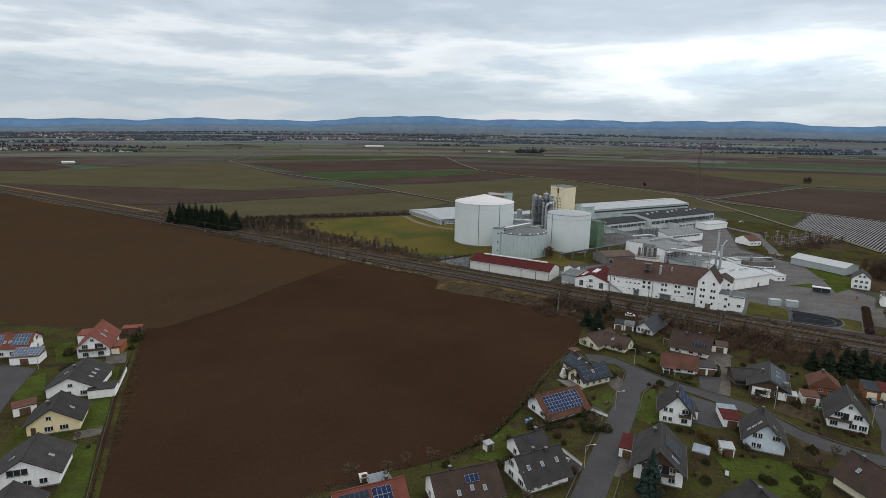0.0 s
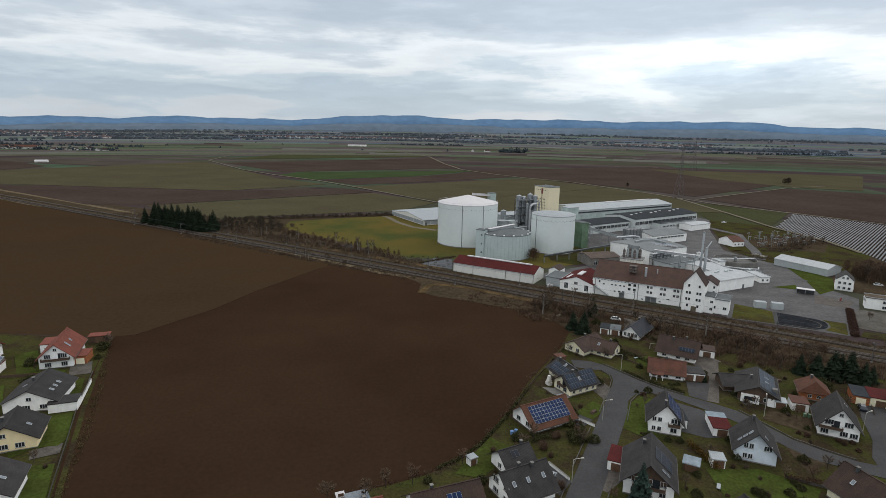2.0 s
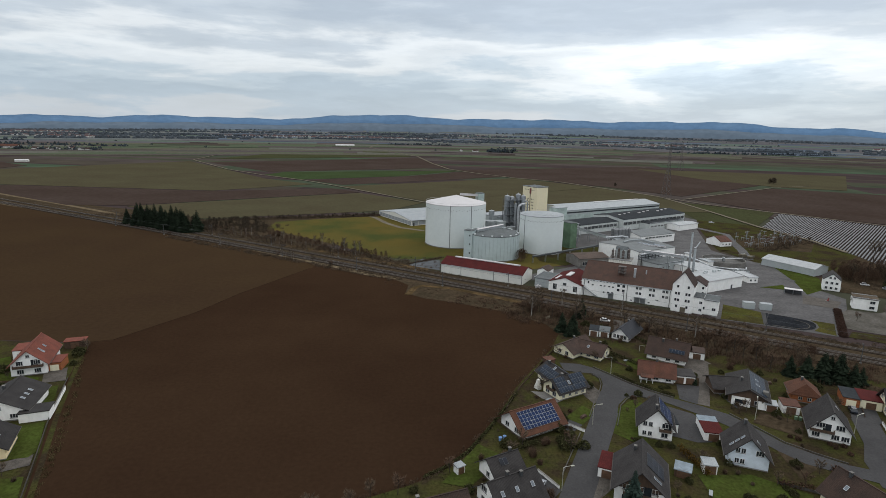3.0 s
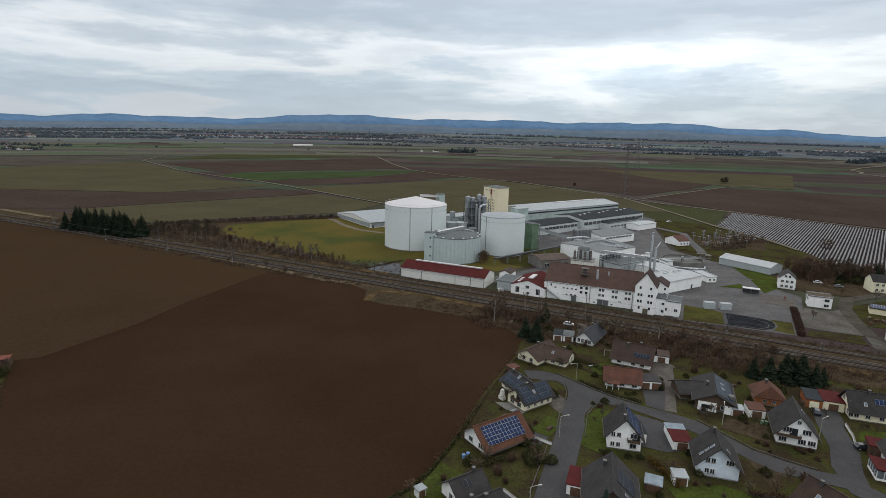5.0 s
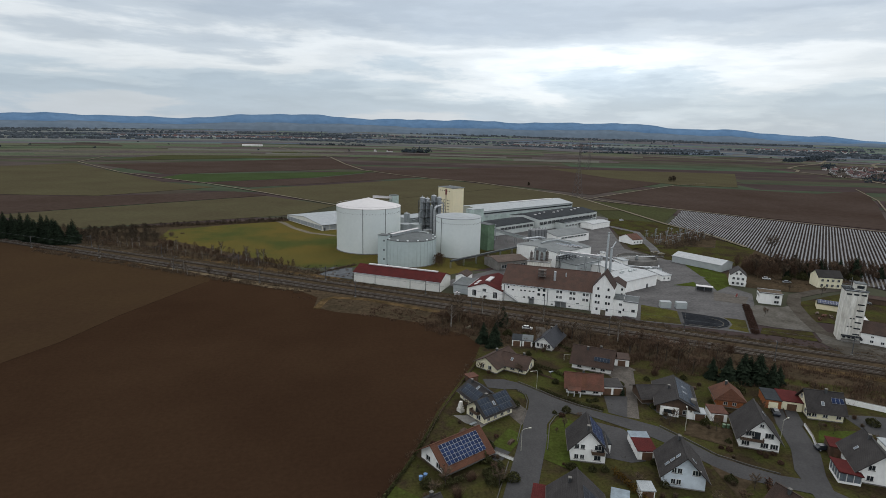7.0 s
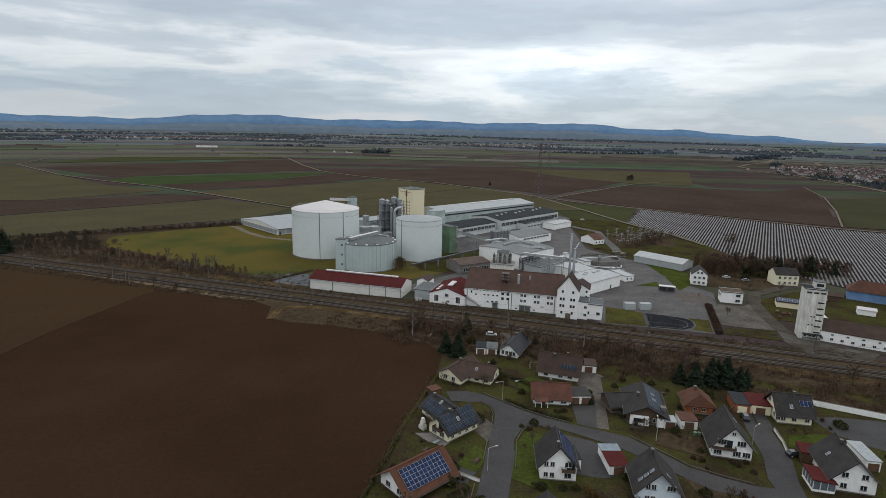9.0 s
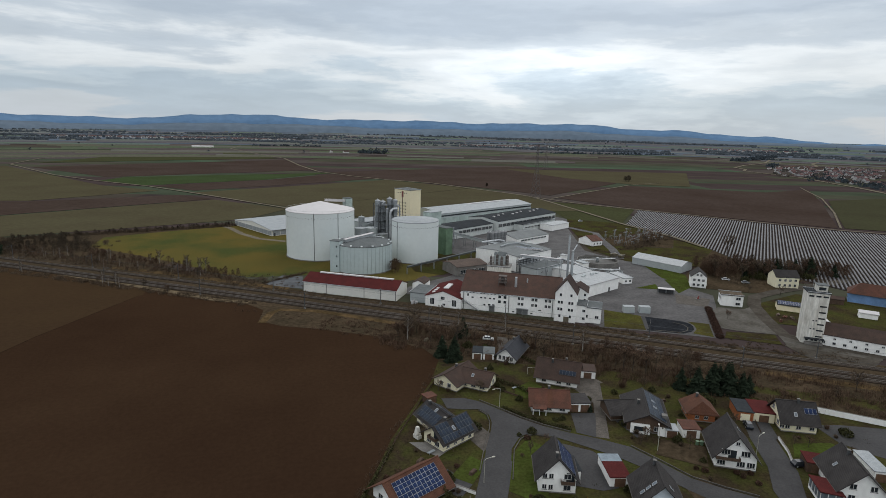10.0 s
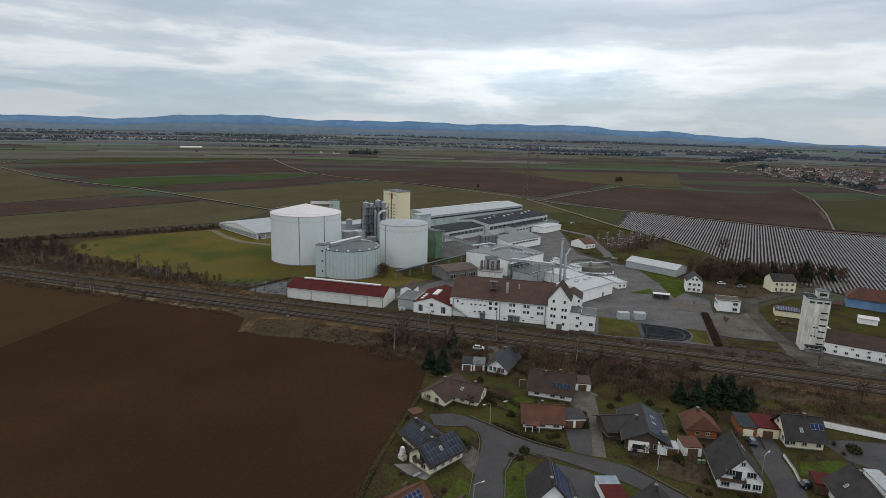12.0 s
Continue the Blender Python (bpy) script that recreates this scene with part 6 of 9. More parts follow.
grove([(116 + 34 * t + rv.uniform(-3, 3), 218 - 21 * t + rv.uniform(-4, 4), rv.uniform(2.4, 5.6)) for t in [rv.random() for _ in range(34)]], "twigred", "reddish leafless trees between railway and gardens", 80, 420, 0.05)
# lone trees by the tanks and the mill
grove([(66.0, 341.0, 9.0), (68.2, 342.5, 8.0), (64.6, 343.5, 7.5), (67.0, 344.2, 8.5)], "twigred", "bushy reddish-brown leafless tree by the tanks", 76, 800)
put(TREES[1], 56.8, 250.0, 1.0, 70)
# woodland behind the villas
put(TREES[1], 300.5, 353.0, 1.35, 40)
put(TREES[2], 252, 300, 1.4, 10)
put(TREES[2], 262, 297, 1.5, 200)
for i in range(26):
    t = rv.random()
    put(TREES[rv.choice([0, 1, 2, 2])], 247 + 72 * t + rv.uniform(-5, 5), 306 - 10 * t + rv.uniform(-14, 16), rv.uniform(0.7, 1.3), rv.uniform(0, 360))
grove([(244 + 22 * t + rv.uniform(-5, 5), 306 - 4 * t + rv.uniform(-10, 22), rv.uniform(5, 10)) for t in [rv.random() for _ in range(34)]] + [(300 + 26 * t + rv.uniform(-5, 5), 300 - 10 * t + rv.uniform(-8, 10), rv.uniform(5, 9)) for t in [rv.random() for _ in range(22)]], "twigred", "reddish-brown leafless trees behind the villas", 74, 600, 0.10)
grove([(262 + 40 * t + rv.uniform(-5, 5), 304 - 6 * t + rv.uniform(-12, 14), rv.uniform(5, 10)) for t in [rv.random() for _ in range(40)]], "twigdark", "dark leafless trees behind the villas", 75, 700, 0.10)
for i in range(9):
    t = rv.random()
    put(BUSH[1], 250 + 50 * t + rv.uniform(-4, 4), 296 - 6 * t + rv.uniform(-8, 6), rv.uniform(0.8, 1.4), rv.uniform(0, 360))
for i in range(26):
    t = rv.random()
    put(TREES[rv.randrange(3)], 240 + 62 * t + rv.uniform(-6, 6), 376 + 40 * t + rv.uniform(-8, 8), rv.uniform(0.35, 0.6), rv.uniform(0, 360))
grove([(579, 893, 12.0), (583, 897, 11.0), (575, 896, 10.0), (291, 815, 6.0), (293, 818, 5.0)], "twigdark", "lone round trees in the fields", 78, 700, 0.22)


def scrub(name, places, twig, label, seed, n=52):
    """Uncountable low brush: thin upright blades in tufts."""
    r = random.Random(seed)
    c = Build()
    for x, y, h in places:
        for _ in range(n):
            g, tilt = r.uniform(0, 6.28), r.uniform(0.05, 0.8)
            l = h * r.uniform(0.45, 1.0)
            u = Vector((x + r.uniform(-0.7, 0.7) * h, y + r.uniform(-0.7, 0.7) * h, -0.1))
            w = u + Vector((math.cos(g) * math.sin(tilt), math.sin(g) * math.sin(tilt), math.cos(tilt))) * l
            k = Vector((-math.sin(g), math.cos(g), 0)) * r.uniform(0.035, 0.08)
            c.add([u - k, u + k, w], [(0, 1, 2)])
    return tagged(c.done(name, M[twig]), label, "scrub", kind="stuff")


def along(s0, s1, o0, o1, n, h0, h1):
    return [(*rail_pt(rv.uniform(s0, s1), rv.uniform(o0, o1)), rv.uniform(h0, h1)) for _ in range(n)]


scrub("brush", along(-330, -20, 11, 26, 500, 0.8, 3.0) + along(-200, 0, -15, -9, 330, 0.6, 2.2) + along(-20, 60, 10, 15, 90, 0.5, 1.3) + along(60, 240, 10, 15, 420, 0.4, 1.5) + along(90, 300, 12, 22, 160, 0.3, 1.0), "twig", "brown leafless brush along the railway", 61)
scrub("brush", along(70, 300, -36, -9, 900, 0.8, 3.2) + along(40, 78, -30, -13, 120, 0.4, 1.8) + along(-5, 45, -24, -15, 60, 0.2, 0.7), "twigred", "reddish-brown brush on the railway bank", 62)
scrub("brush", [(-208 + 100 * t + rv.uniform(-8, 8), 452 - 16 * t + rv.uniform(-12, 20), rv.uniform(1.0, 3.0)) for t in [rv.random() for _ in range(420)]] + [(-165 + 132 * t + rv.uniform(-3, 3), 475 + 37 * t + rv.uniform(-4, 4), rv.uniform(1.2, 3.4)) for t in [rv.random() for _ in range(420)]], "twig", "dark hedge of brush behind the meadow", 63)
scrub("brush", [(rv.uniform(-14, 20), rv.uniform(316, 350), rv.uniform(0.6, 1.8)) for _ in range(60)] + [(-5 + 24 * t, 330 + 20 * t, rv.uniform(1, 2.2)) for t in [rv.random() for _ in range(60)]], "twig", "brush on the bank of the basin", 64)
EDGE = [(-31, 107), (-15.6, 117), (0.3, 123.1), (8.1, 128.2), (13.7, 135.1), (20.2, 145.8), (26.9, 158), (33.6, 172.2), (45.2, 191.6), (56, 212)]
tuft = []
for a, c in zip(EDGE, EDGE[1:]):
    for _ in range(34):
        t = rv.random()
        tuft.append((a[0] + (c[0] - a[0]) * t + rv.uniform(-1.3, 1.3), a[1] + (c[1] - a[1]) * t + rv.uniform(-1.0, 1.0), rv.uniform(0.3, 1.1)))
scrub("brush", tuft, "twig", "dry brush along the edge of the ploughed field", 65, 16)
scrub("brush", [(rv.uniform(244, 322), rv.uniform(276, 322), rv.uniform(1.0, 3.0)) for _ in range(170)] + [(240 + 62 * t + rv.uniform(-8, 8), 378 + 38 * t + rv.uniform(-6, 6), rv.uniform(0.8, 2.4)) for t in [rv.random() for _ in range(160)]], "twig", "brown undergrowth beneath bare trees", 66)

# ---- village details ----


def flat_garage(x, y, yaw, l, w, h, walls="white", roof="dark_roof", label="", doors=1, side="f", name="garage", cap=0.2):
    e = thing(name, x, y, 0, yaw, label, "garage", "garages")
    part("wall", Build().box(0, 0, -0.2, l, w, h + 0.2), M[walls], e)
    part("roof", Build().box(0, 0, h, l + 2 * cap, w + 2 * cap, 0.22), M[roof], e)
    m = wall_frame(side, l, w)
    width = (l if side in "fb" else w)
    for i in range(doors):
        u = -width / 2 + width * (i + 0.5) / doors
        part("garage_door", Build().box(u, 0.03, 0.05, min(2.5, width / doors - 0.4), 0.08, 2.1, m), M["brownframe"] if walls != "orangewood" else M["yellow"], e)
    return e


flat_garage(89.5, 177.3, -12, 6.4, 6.0, 2.6, "white", "grey_tile", "double garage with dark open doors", 2)
flat_garage(103.8, 196.6, -24, 5.0, 6.0, 2.5, "white", "brown_tile", "white garage with brown roof", 1)
flat_garage(73.2, 219.2, -22, 3.4, 6.0, 2.5, "white", "dark_roof", "small white garage box", 1)
flat_garage(77.0, 218.0, -22, 3.8, 6.0, 2.4, "white", "grey_roof", "white garage with grey roof", 1)
flat_garage(81.2, 143.4, -14, 4.6, 6.0, 2.4, "white", "red_sheet", "garage with dark red roof", 1)
flat_garage(82.4, 148.1, -14, 4.6, 3.0, 2.3, "white", "blueroof", "garage end with pale blue roof", 1, "b")
flat_garage(48.2, 128.2, 64, 7.2, 4.2, 2.6, "white", "red_sheet", "white garage with red sheet roof", 1, "l")
flat_garage(134.6, 162.6, 62, 8.0, 4.2, 2.7, "orangewood", "dark_roof", "timber carport with grey roof", 1, "l")
flat_garage(139.2, 160.6, 62, 8.0, 5.4, 2.8, "yellow", "red_sheet", "cream garage with dark red roof", 1, "l")
flat_garage(112.0, 157.0, 70, 5.0, 4.4, 2.5, "white", "red_tile", "small white shed with red roof", 1, "l", "shed")
flat_garage(106.8, 157.6, 66, 3.6, 3.0, 2.1, "white", "pale_roof", "garden shed with pale roof", 1, "l", "shed")
flat_garage(65.6, 126.6, 60, 3.8, 3.6, 1.9, "brownwood", "blueroof", "garden hut with blue-grey roof", 1, "l", "shed")
flat_garage(72.6, 128.0, 76, 3.4, 3.0, 2.3, "white", "pale_roof", "white garden shed with pale roof", 1, "l", "shed")
flat_garage(12.2, 128.0, 30, 2.0, 1.8, 2.0, "white", "pale_roof", "small white playhouse on the lawn", 1, "f", "shed")
flat_garage(48.0, 189.8, 20, 3.2, 3.0, 2.1, "brownwood", "red_tile", "small shed with bright red roof", 1, "f", "shed")
CONS = thing("conservatory", 124.0, 126.5, 0, 62, "glazed white conservatory with dark red roof", "conservatory", "garages")
part("base_wall", Build().box(0, 0, -0.2, 6.0, 4.6, 0.8), M["white"], CONS)
part("glazing", Build().box(0, 0, 0.6, 5.8, 4.4, 1.9), M["glassbright"], CONS, "conservatory glass")
for u in (-2.95, -1.5, 0.0, 1.5, 2.95):
    for v in (-2.25, 2.25):
        part("post", Build().box(u, v, 0.6, 0.14, 0.14, 1.95), M["frame"], CONS)
for u in (-2.95, 2.95):
    for v in (-0.75, 0.75):
        part("post", Build().box(u, v, 0.6, 0.14, 0.14, 1.95), M["frame"], CONS)
part("roof", Build().add([(-3.3, -2.6, 2.5), (3.3, -2.6, 2.5), (3.3, 2.6, 3.0), (-3.3, 2.6, 3.0), (-3.3, -2.6, 2.7), (3.3, -2.6, 2.7), (3.3, 2.6, 3.2), (-3.3, 2.6, 3.2)], [(3, 2, 1, 0), (4, 5, 6, 7), (0, 1, 5, 4), (1, 2, 6, 5), (2, 3, 7, 6), (3, 0, 4, 7)]), M["red_sheet"], CONS)
flat_garage(131.5, 136.0, 58, 5.0, 4.6, 2.6, "brownwood", "red_sheet", "carport with red awning roof", 1, "l", "carport")
flat_garage(62.5, 103.0, 95, 7, 6, 2.6, "white", "dark_roof", "garage with flat dark roof", 1, "l")
flat_garage(70.8, 148.0, 80, 6.0, 5.0, 2.6, "white", "dark_roof", "flat dark-roofed garage beside the house", 1, "l")
flat_garage(143.9, 131.7, 66, 9, 3.2, 2.7, "white", "pale_roof", "white annex with bright roof", 1, "l", "annex")
flat_garage(-117.2, 186.8, 14, 7.6, 6.6, 2.8, "orangewood", "red_bright", "garage with red roof and timber doors", 2)
flat_garage(-131.5, 196.0, 18, 5, 7, 3.4, "white", "red_bright", "annex with red roof", 1)
flat_garage(-119.6, 204.6, 16, 6.5, 3.6, 2.6, "brownwood", "red_bright", "shed with red roof", 1, "f", "shed")
flat_garage(-101.2, 154.6, 18, 7.0, 5.0, 2.6, "white", "grey_tile", "white garage with grey flat roof", 1, "b")
flat_garage(-107.6, 166.2, 14, 2.6, 4.0, 2.5, "white", "pale_roof", "white canopy beside the house", 1)
CARPORT = flat_garage(-140.2, 177.2, 14, 8.6, 6.0, 2.6, "white", "red_tile", "carport covered by solar panels", 1)
flat_garage(-116.6, 143.4, 38, 5.4, 4.4, 2.5, "white", "red_tile", "flat garage with terracotta roof", 1)
part("panel_rack", Build().add([(-4.3, -2.7, 2.8), (4.3, -2.7, 2.8), (4.3, 2.7, 2.8), (-4.3, 2.7, 2.8), (4.3, 2.7, 4.1), (-4.3, 2.7, 4.1)], [(0, 3, 2, 1), (0, 1, 4, 5), (2, 3, 5, 4), (1, 2, 4), (0, 5, 3)]), M["steel"], CARPORT)
solar_array(CARPORT, pose(0, -2.6, 2.84, 13.5), -4.15, 0.1, 8, 3, mat="solarpale")
flat_garage(-13.6, 113.0, 22, 4.6, 3.0, 2.0, "frame", "glassbright", "small garden greenhouse with glass roof", 1, "f", "greenhouse")


def hatch_house(x, y, h, label):
    return flat_garage(x, y, 20, 1.6, 1.6, h, "white", "tankroof", label, 1, "f", "shed")


hatch_house(-17.5, 114.6, 1.2, "small white garden box")


def car(x, y, yaw, paint, label):
    e = thing("car", x, y, 0.16, yaw, label, "car", "parked cars")
    b = Build()
    prof = [(-2.1, 0.35), (2.1, 0.35), (2.1, 0.75), (1.3, 0.92), (-1.9, 0.95), (-2.1, 0.8)]
    b.add([(px, -0.86, pz) for px, pz in prof] + [(px, 0.86, pz) for px, pz in prof], [tuple(range(5, -1, -1))[::-1], tuple(range(6, 12))[::-1]] + [(i, 6 + i, 6 + (i + 1) % 6, (i + 1) % 6) for i in range(6)])
    part("body", b, M[paint], e)
    c = Build()
    lo, hi = [(-1.8, 0.93), (1.2, 0.93)], [(-1.4, 1.45), (0.5, 1.45)]
    c.add([(lo[0][0], -0.78, 0.93), (lo[1][0], -0.78, 0.93), (lo[1][0], 0.78, 0.93), (lo[0][0], 0.78, 0.93), (hi[0][0], -0.62, 1.43), (hi[1][0], -0.62, 1.43), (hi[1][0], 0.62, 1.43), (hi[0][0], 0.62, 1.43)], [(0, 1, 5, 4), (1, 2, 6, 5), (2, 3, 7, 6), (3, 0, 4, 7), (4, 5, 6, 7)])
    k = part("cabin", c, M["glass"], e, "dark car windows")
    part("car_roof", Build().box(-0.45, 0, 1.43, 1.9, 1.26, 0.05), M[paint], k)
    for wx in (-1.3, 1.3):
        for wy in (-0.8, 0.8):
            w = part("wheel", Build().tube((wx, wy - 0.1, 0.32), (wx, wy + 0.1, 0.32), 0.32, n=12), M["tyre"], e)
            part("rim", Build().tube((wx, wy - 0.11, 0.32), (wx, wy + 0.11, 0.32), 0.19, n=8), M["alu"], w)
    return e


e = thing("garden_fireplace", 40.2, 171.2, 0, 27, "white masonry garden fireplace with a chimney", "fireplace", "garden things")
part("hearth", Build().box(0, 0, -0.1, 1.3, 2.0, 1.1), M["plaster"], e)
part("flue", Build().add([(-0.7, -0.6, 1.2), (0.7, -0.6, 1.2), (0.7, 0.6, 1.2), (-0.7, 0.6, 1.2), (-0.35, -0.35, 3.2), (0.35, -0.35, 3.2), (0.35, 0.35, 3.2), (-0.35, 0.35, 3.2)], [(0, 1, 5, 4), (1, 2, 6, 5), (2, 3, 7, 6), (3, 0, 4, 7), (4, 5, 6, 7)]), M["plaster"], e)


def garden_bench(x, y, yaw, label):
    e = thing("garden_bench", x, y, 0, yaw, label, "bench", "garden things")
    part("seat", Build().box(0, 0, 0.42, 2.2, 0.8, 0.06), M["pale_roof"], e)
    for px in (-0.95, 0.95):
        for py in (-0.3, 0.3):
            part("leg", Build().box(px, py, 0, 0.08, 0.08, 0.42), M["steel"], e)


def log_pile(x, y, yaw, label):
    e = thing("log_pile", x, y, 0, yaw, label, "log pile", "garden things")
    for j in range(3):
        for i in range(9 - j):
            part("log", Build().tube((-1.2 + 0.29 * i + 0.14 * j, -0.45, 0.15 + 0.25 * j), (-1.2 + 0.29 * i + 0.14 * j, 0.45, 0.15 + 0.25 * j), 0.14, n=7), M["brownwood"], e)


def swing_frame(x, y, yaw):
    e = thing("garden_swing", x, y, 0, yaw, "grey metal garden swing frame on a lawn", "swing", "garden things")
    part("top_bar", Build().tube((-1.4, 0, 2.1), (1.4, 0, 2.1), 0.05, n=6), M["pole"], e)
    for px in (-1.4, 1.4):
        for py in (-0.8, 0.8):
            part("leg", Build().tube((px, py, 0), (px, 0, 2.1), 0.05, n=6), M["pole"], e)
    s = part("swing_seat", Build().box(0, 0, 0.5, 0.5, 0.2, 0.04), M["brownwood"], e)
    part("rope", Build().tube((-0.22, 0, 0.5), (-0.22, 0, 2.1), 0.015, n=4).tube((0.22, 0, 0.5), (0.22, 0, 2.1), 0.015, n=4), M["darksteel"], s)


def water_butt(x, y, mat, label):
    e = thing("water_butt", x, y, 0, 0, label, "barrel", "garden things")
    part("barrel", Build().tube((0, 0, 0), (0, 0, 1.0), 0.42, 0.45, 14), M[mat], e)
    part("lid", Build().tube((0, 0, 1.0), (0, 0, 1.06), 0.48, n=14), M[mat], e)


garden_bench(76.5, 192.5, 20, "pale garden bench on a lawn")
garden_bench(112.5, 177.5, -15, "pale garden table behind a house")
garden_bench(42.0, 163.6, 30, "pale garden bench on a terrace")
garden_bench(68.5, 119.0, 60, "grey garden bench on a lawn")
log_pile(38.5, 160.5, 40, "stacked firewood logs in a garden")
log_pile(116.8, 174.5, -10, "stacked firewood logs behind a house")
log_pile(49.5, 153.2, 40, "stacked firewood logs beside a drive")
swing_frame(20, 129, 30)
swing_frame(86.2, 201.5, -20)
for x, y, mt, label in ((24.0, 141.5, "blue", "blue plastic barrel in a garden"), (25.2, 142.2, "blue", "blue plastic barrel in a garden"), (110.6, 151.6, "green", "green plastic water butt by a shed"), (111.6, 151.2, "green", "green plastic water butt by a shed")):
    water_butt(x, y, mt, label)
for i in range(3):
    water_butt(163.2 + 1.1 * i, 154.2 - 0.8 * i, "concrete", "pale barrel beside the long white wall")

M["tyre"] = material("tyre_rubber", (0.02, 0.02, 0.021), 0.85, 0, 0.1)
M["carwhite"] = material("white_car_paint", (0.75, 0.75, 0.75), 0.25, 0, 0.03)
M["carblack"] = material("black_car_paint", (0.025, 0.03, 0.04), 0.25, 0, 0.05)
M["carsilver"] = material("silver_car_paint", (0.38, 0.40, 0.42), 0.3, 0.5, 0.05)
car(82.3, 233.2, -25, "carwhite", "white estate car parked by the railway")
car(131.0, 156.1, 62, "carblack", "dark blue car parked in a drive")
car(128.9, 137.4, -12, "carblack", "black car under a red carport")
car(30.3, 122.0, 60, "carsilver", "silver car beside a garden wall")
car(228, 268, -20, "carwhite", "white car parked near the villa")
car(252, 285, -20, "carsilver", "pale car parked under trees")
car(-147, 164, 70, "carblack", "dark car on the hamlet street")
car(262, 246, -40, "carsilver", "silver car near the blue house")


def street_lamp(x, y, yaw, h=6.0):
    e = thing("street_lamp", x, y, 0, yaw, "grey steel street lamp with a long arm", "street lamp", "street lamps")
    part("pole", Build().tube((0, 0, -0.1), (0, 0, h), 0.09, 0.06, 8), M["pole"], e)
    a = part("arm", Build().tube((0, 0, h - 0.1), (0.4, 0, h + 0.15), 0.05, n=6).tube((0.4, 0, h + 0.15), (2.0, 0, h + 0.2), 0.05, n=6), M["pole"], e)
    part("lamp_head", Build().box(2.2, 0, h + 0.1, 0.8, 0.28, 0.16), M["pole"], a)
    return e


street_lamp(34.9, 120.7, 10)
street_lamp(50.7, 149.0, 10)
street_lamp(67.1, 181.8, 190)
street_lamp(98.5, 151.5, 60)
street_lamp(121, 143, 20)
street_lamp(-132.5, 171, 180, 5)


def low_wall(line, h, mat, label, t=0.25, name="garden_wall", posts=False):
    e = thing(name, 0, 0, 0, 0, label, "wall" if not posts else "fence", "garden walls and fences")
    for a, b in zip(line, line[1:]):
        d = Vector((b[0] - a[0], b[1] - a[1]))
        yaw = math.degrees(math.atan2(d.y, d.x))
        m = pose((a[0] + b[0]) / 2, (a[1] + b[1]) / 2, 0, 0, 0, yaw)
        if posts:
            n = max(1, int(d.length / 2.5))
            for i in range(n + 1):
                part("post", Build().box(-d.length / 2 + d.length * i / n, 0, -0.1, 0.09, 0.09, h + 0.1, m), M[mat], e)
            part("fence_panel", Build().box(0, 0, 0.12, d.length, 0.03, h - 0.2, m), M[mat], e)
        else:
            w = part("wall_run", Build().box(0, 0, -0.1, d.length, t, h, m), M[mat], e)
            part("coping", Build().box(0, 0, h - 0.1, d.length + 0.06, t + 0.06, 0.06, m), M["kerb"] if mat == "kerb" else M["concrete"], w)
    return e


low_wall([(31, 128), (34.5, 121.5)], 0.9, "white", "white garden wall at the street")
low_wall([(41.5, 151.5), (47.5, 145.5)], 0.9, "white", "white-topped garden wall")
low_wall([(51.2, 153.4), (55.8, 163), (59.9, 170.7), (61.4, 174.3), (62.0, 178.4), (60.6, 181.4)], 0.4, "kerb", "grey garden wall curving round the corner", 0.16)
low_wall([(57.6, 148.5), (62.7, 160.0), (66.2, 164.2), (68.2, 165.4), (71, 165.6), (75.4, 162.4)], 0.4, "kerb", "low concrete kerb wall round the lawn", 0.16)
low_wall([(62.8, 187.2), (67.1, 181), (70.9, 175.0), (75.6, 169.5), (81.0, 164.7)], 0.4, "kerb", "low wall along the street", 0.16)
low_wall([(93, 155), (96.3, 147.6), (99.5, 139.7), (104.4, 134.4), (109.4, 130)], 0.4, "kerb", "low wall beside the footway", 0.16)
low_wall([(157.5, 158.6), (169.5, 147.8), (190, 130)], 1.9, "white", "long white boundary wall")
low_wall([(134.2, 149.0), (131.2, 143.2), (128.4, 139.2)], 0.9, "white", "short white wall beside the drive")
low_wall([(136.0, 159.0), (131.8, 152.4)], 0.8, "brownwood", "brown fence along the drive", posts=True, name="fence")
low_wall([(-107, 178), (-99, 157), (-90, 137), (-82, 119), (-76, 106)], 0.8, "kerb", "grey fence along the field edge", posts=True, name="fence")
low_wall([(-98.6, 157.5), (-103.5, 171)], 1.4, "white", "white wall at the field edge")
low_wall([(-134, 172.5), (-118, 176)], 1.1, "brownwood", "brown timber garden fence", posts=True, name="fence")
low_wall([(53.4, 203), (46.4, 191.6), (40.6, 181.5), (34.8, 171.8), (28.2, 158)], 0.9, "brownwood", "brown timber fence along the ploughed field", posts=True, name="fence")
low_wall([(86.5, 122.5), (93.5, 118.5), (103, 124)], 0.9, "kerb", "grey garden fence beside the lane", posts=True, name="fence")
low_wall([(62.5, 204), (70.5, 193), (76, 185.5)], 0.8, "brownwood", "brown garden fence between lawns", posts=True, name="fence")
low_wall([(30, 92), (44.5, 121)], 0.4, "kerb", "kerb wall of the street", 0.16)
low_wall([(20.5, 94), (33, 119)], 0.4, "kerb", "kerb wall of the street", 0.16)
low_wall([(36.5, 126.5), (46.2, 145)], 0.4, "kerb", "kerb wall of the street", 0.16)

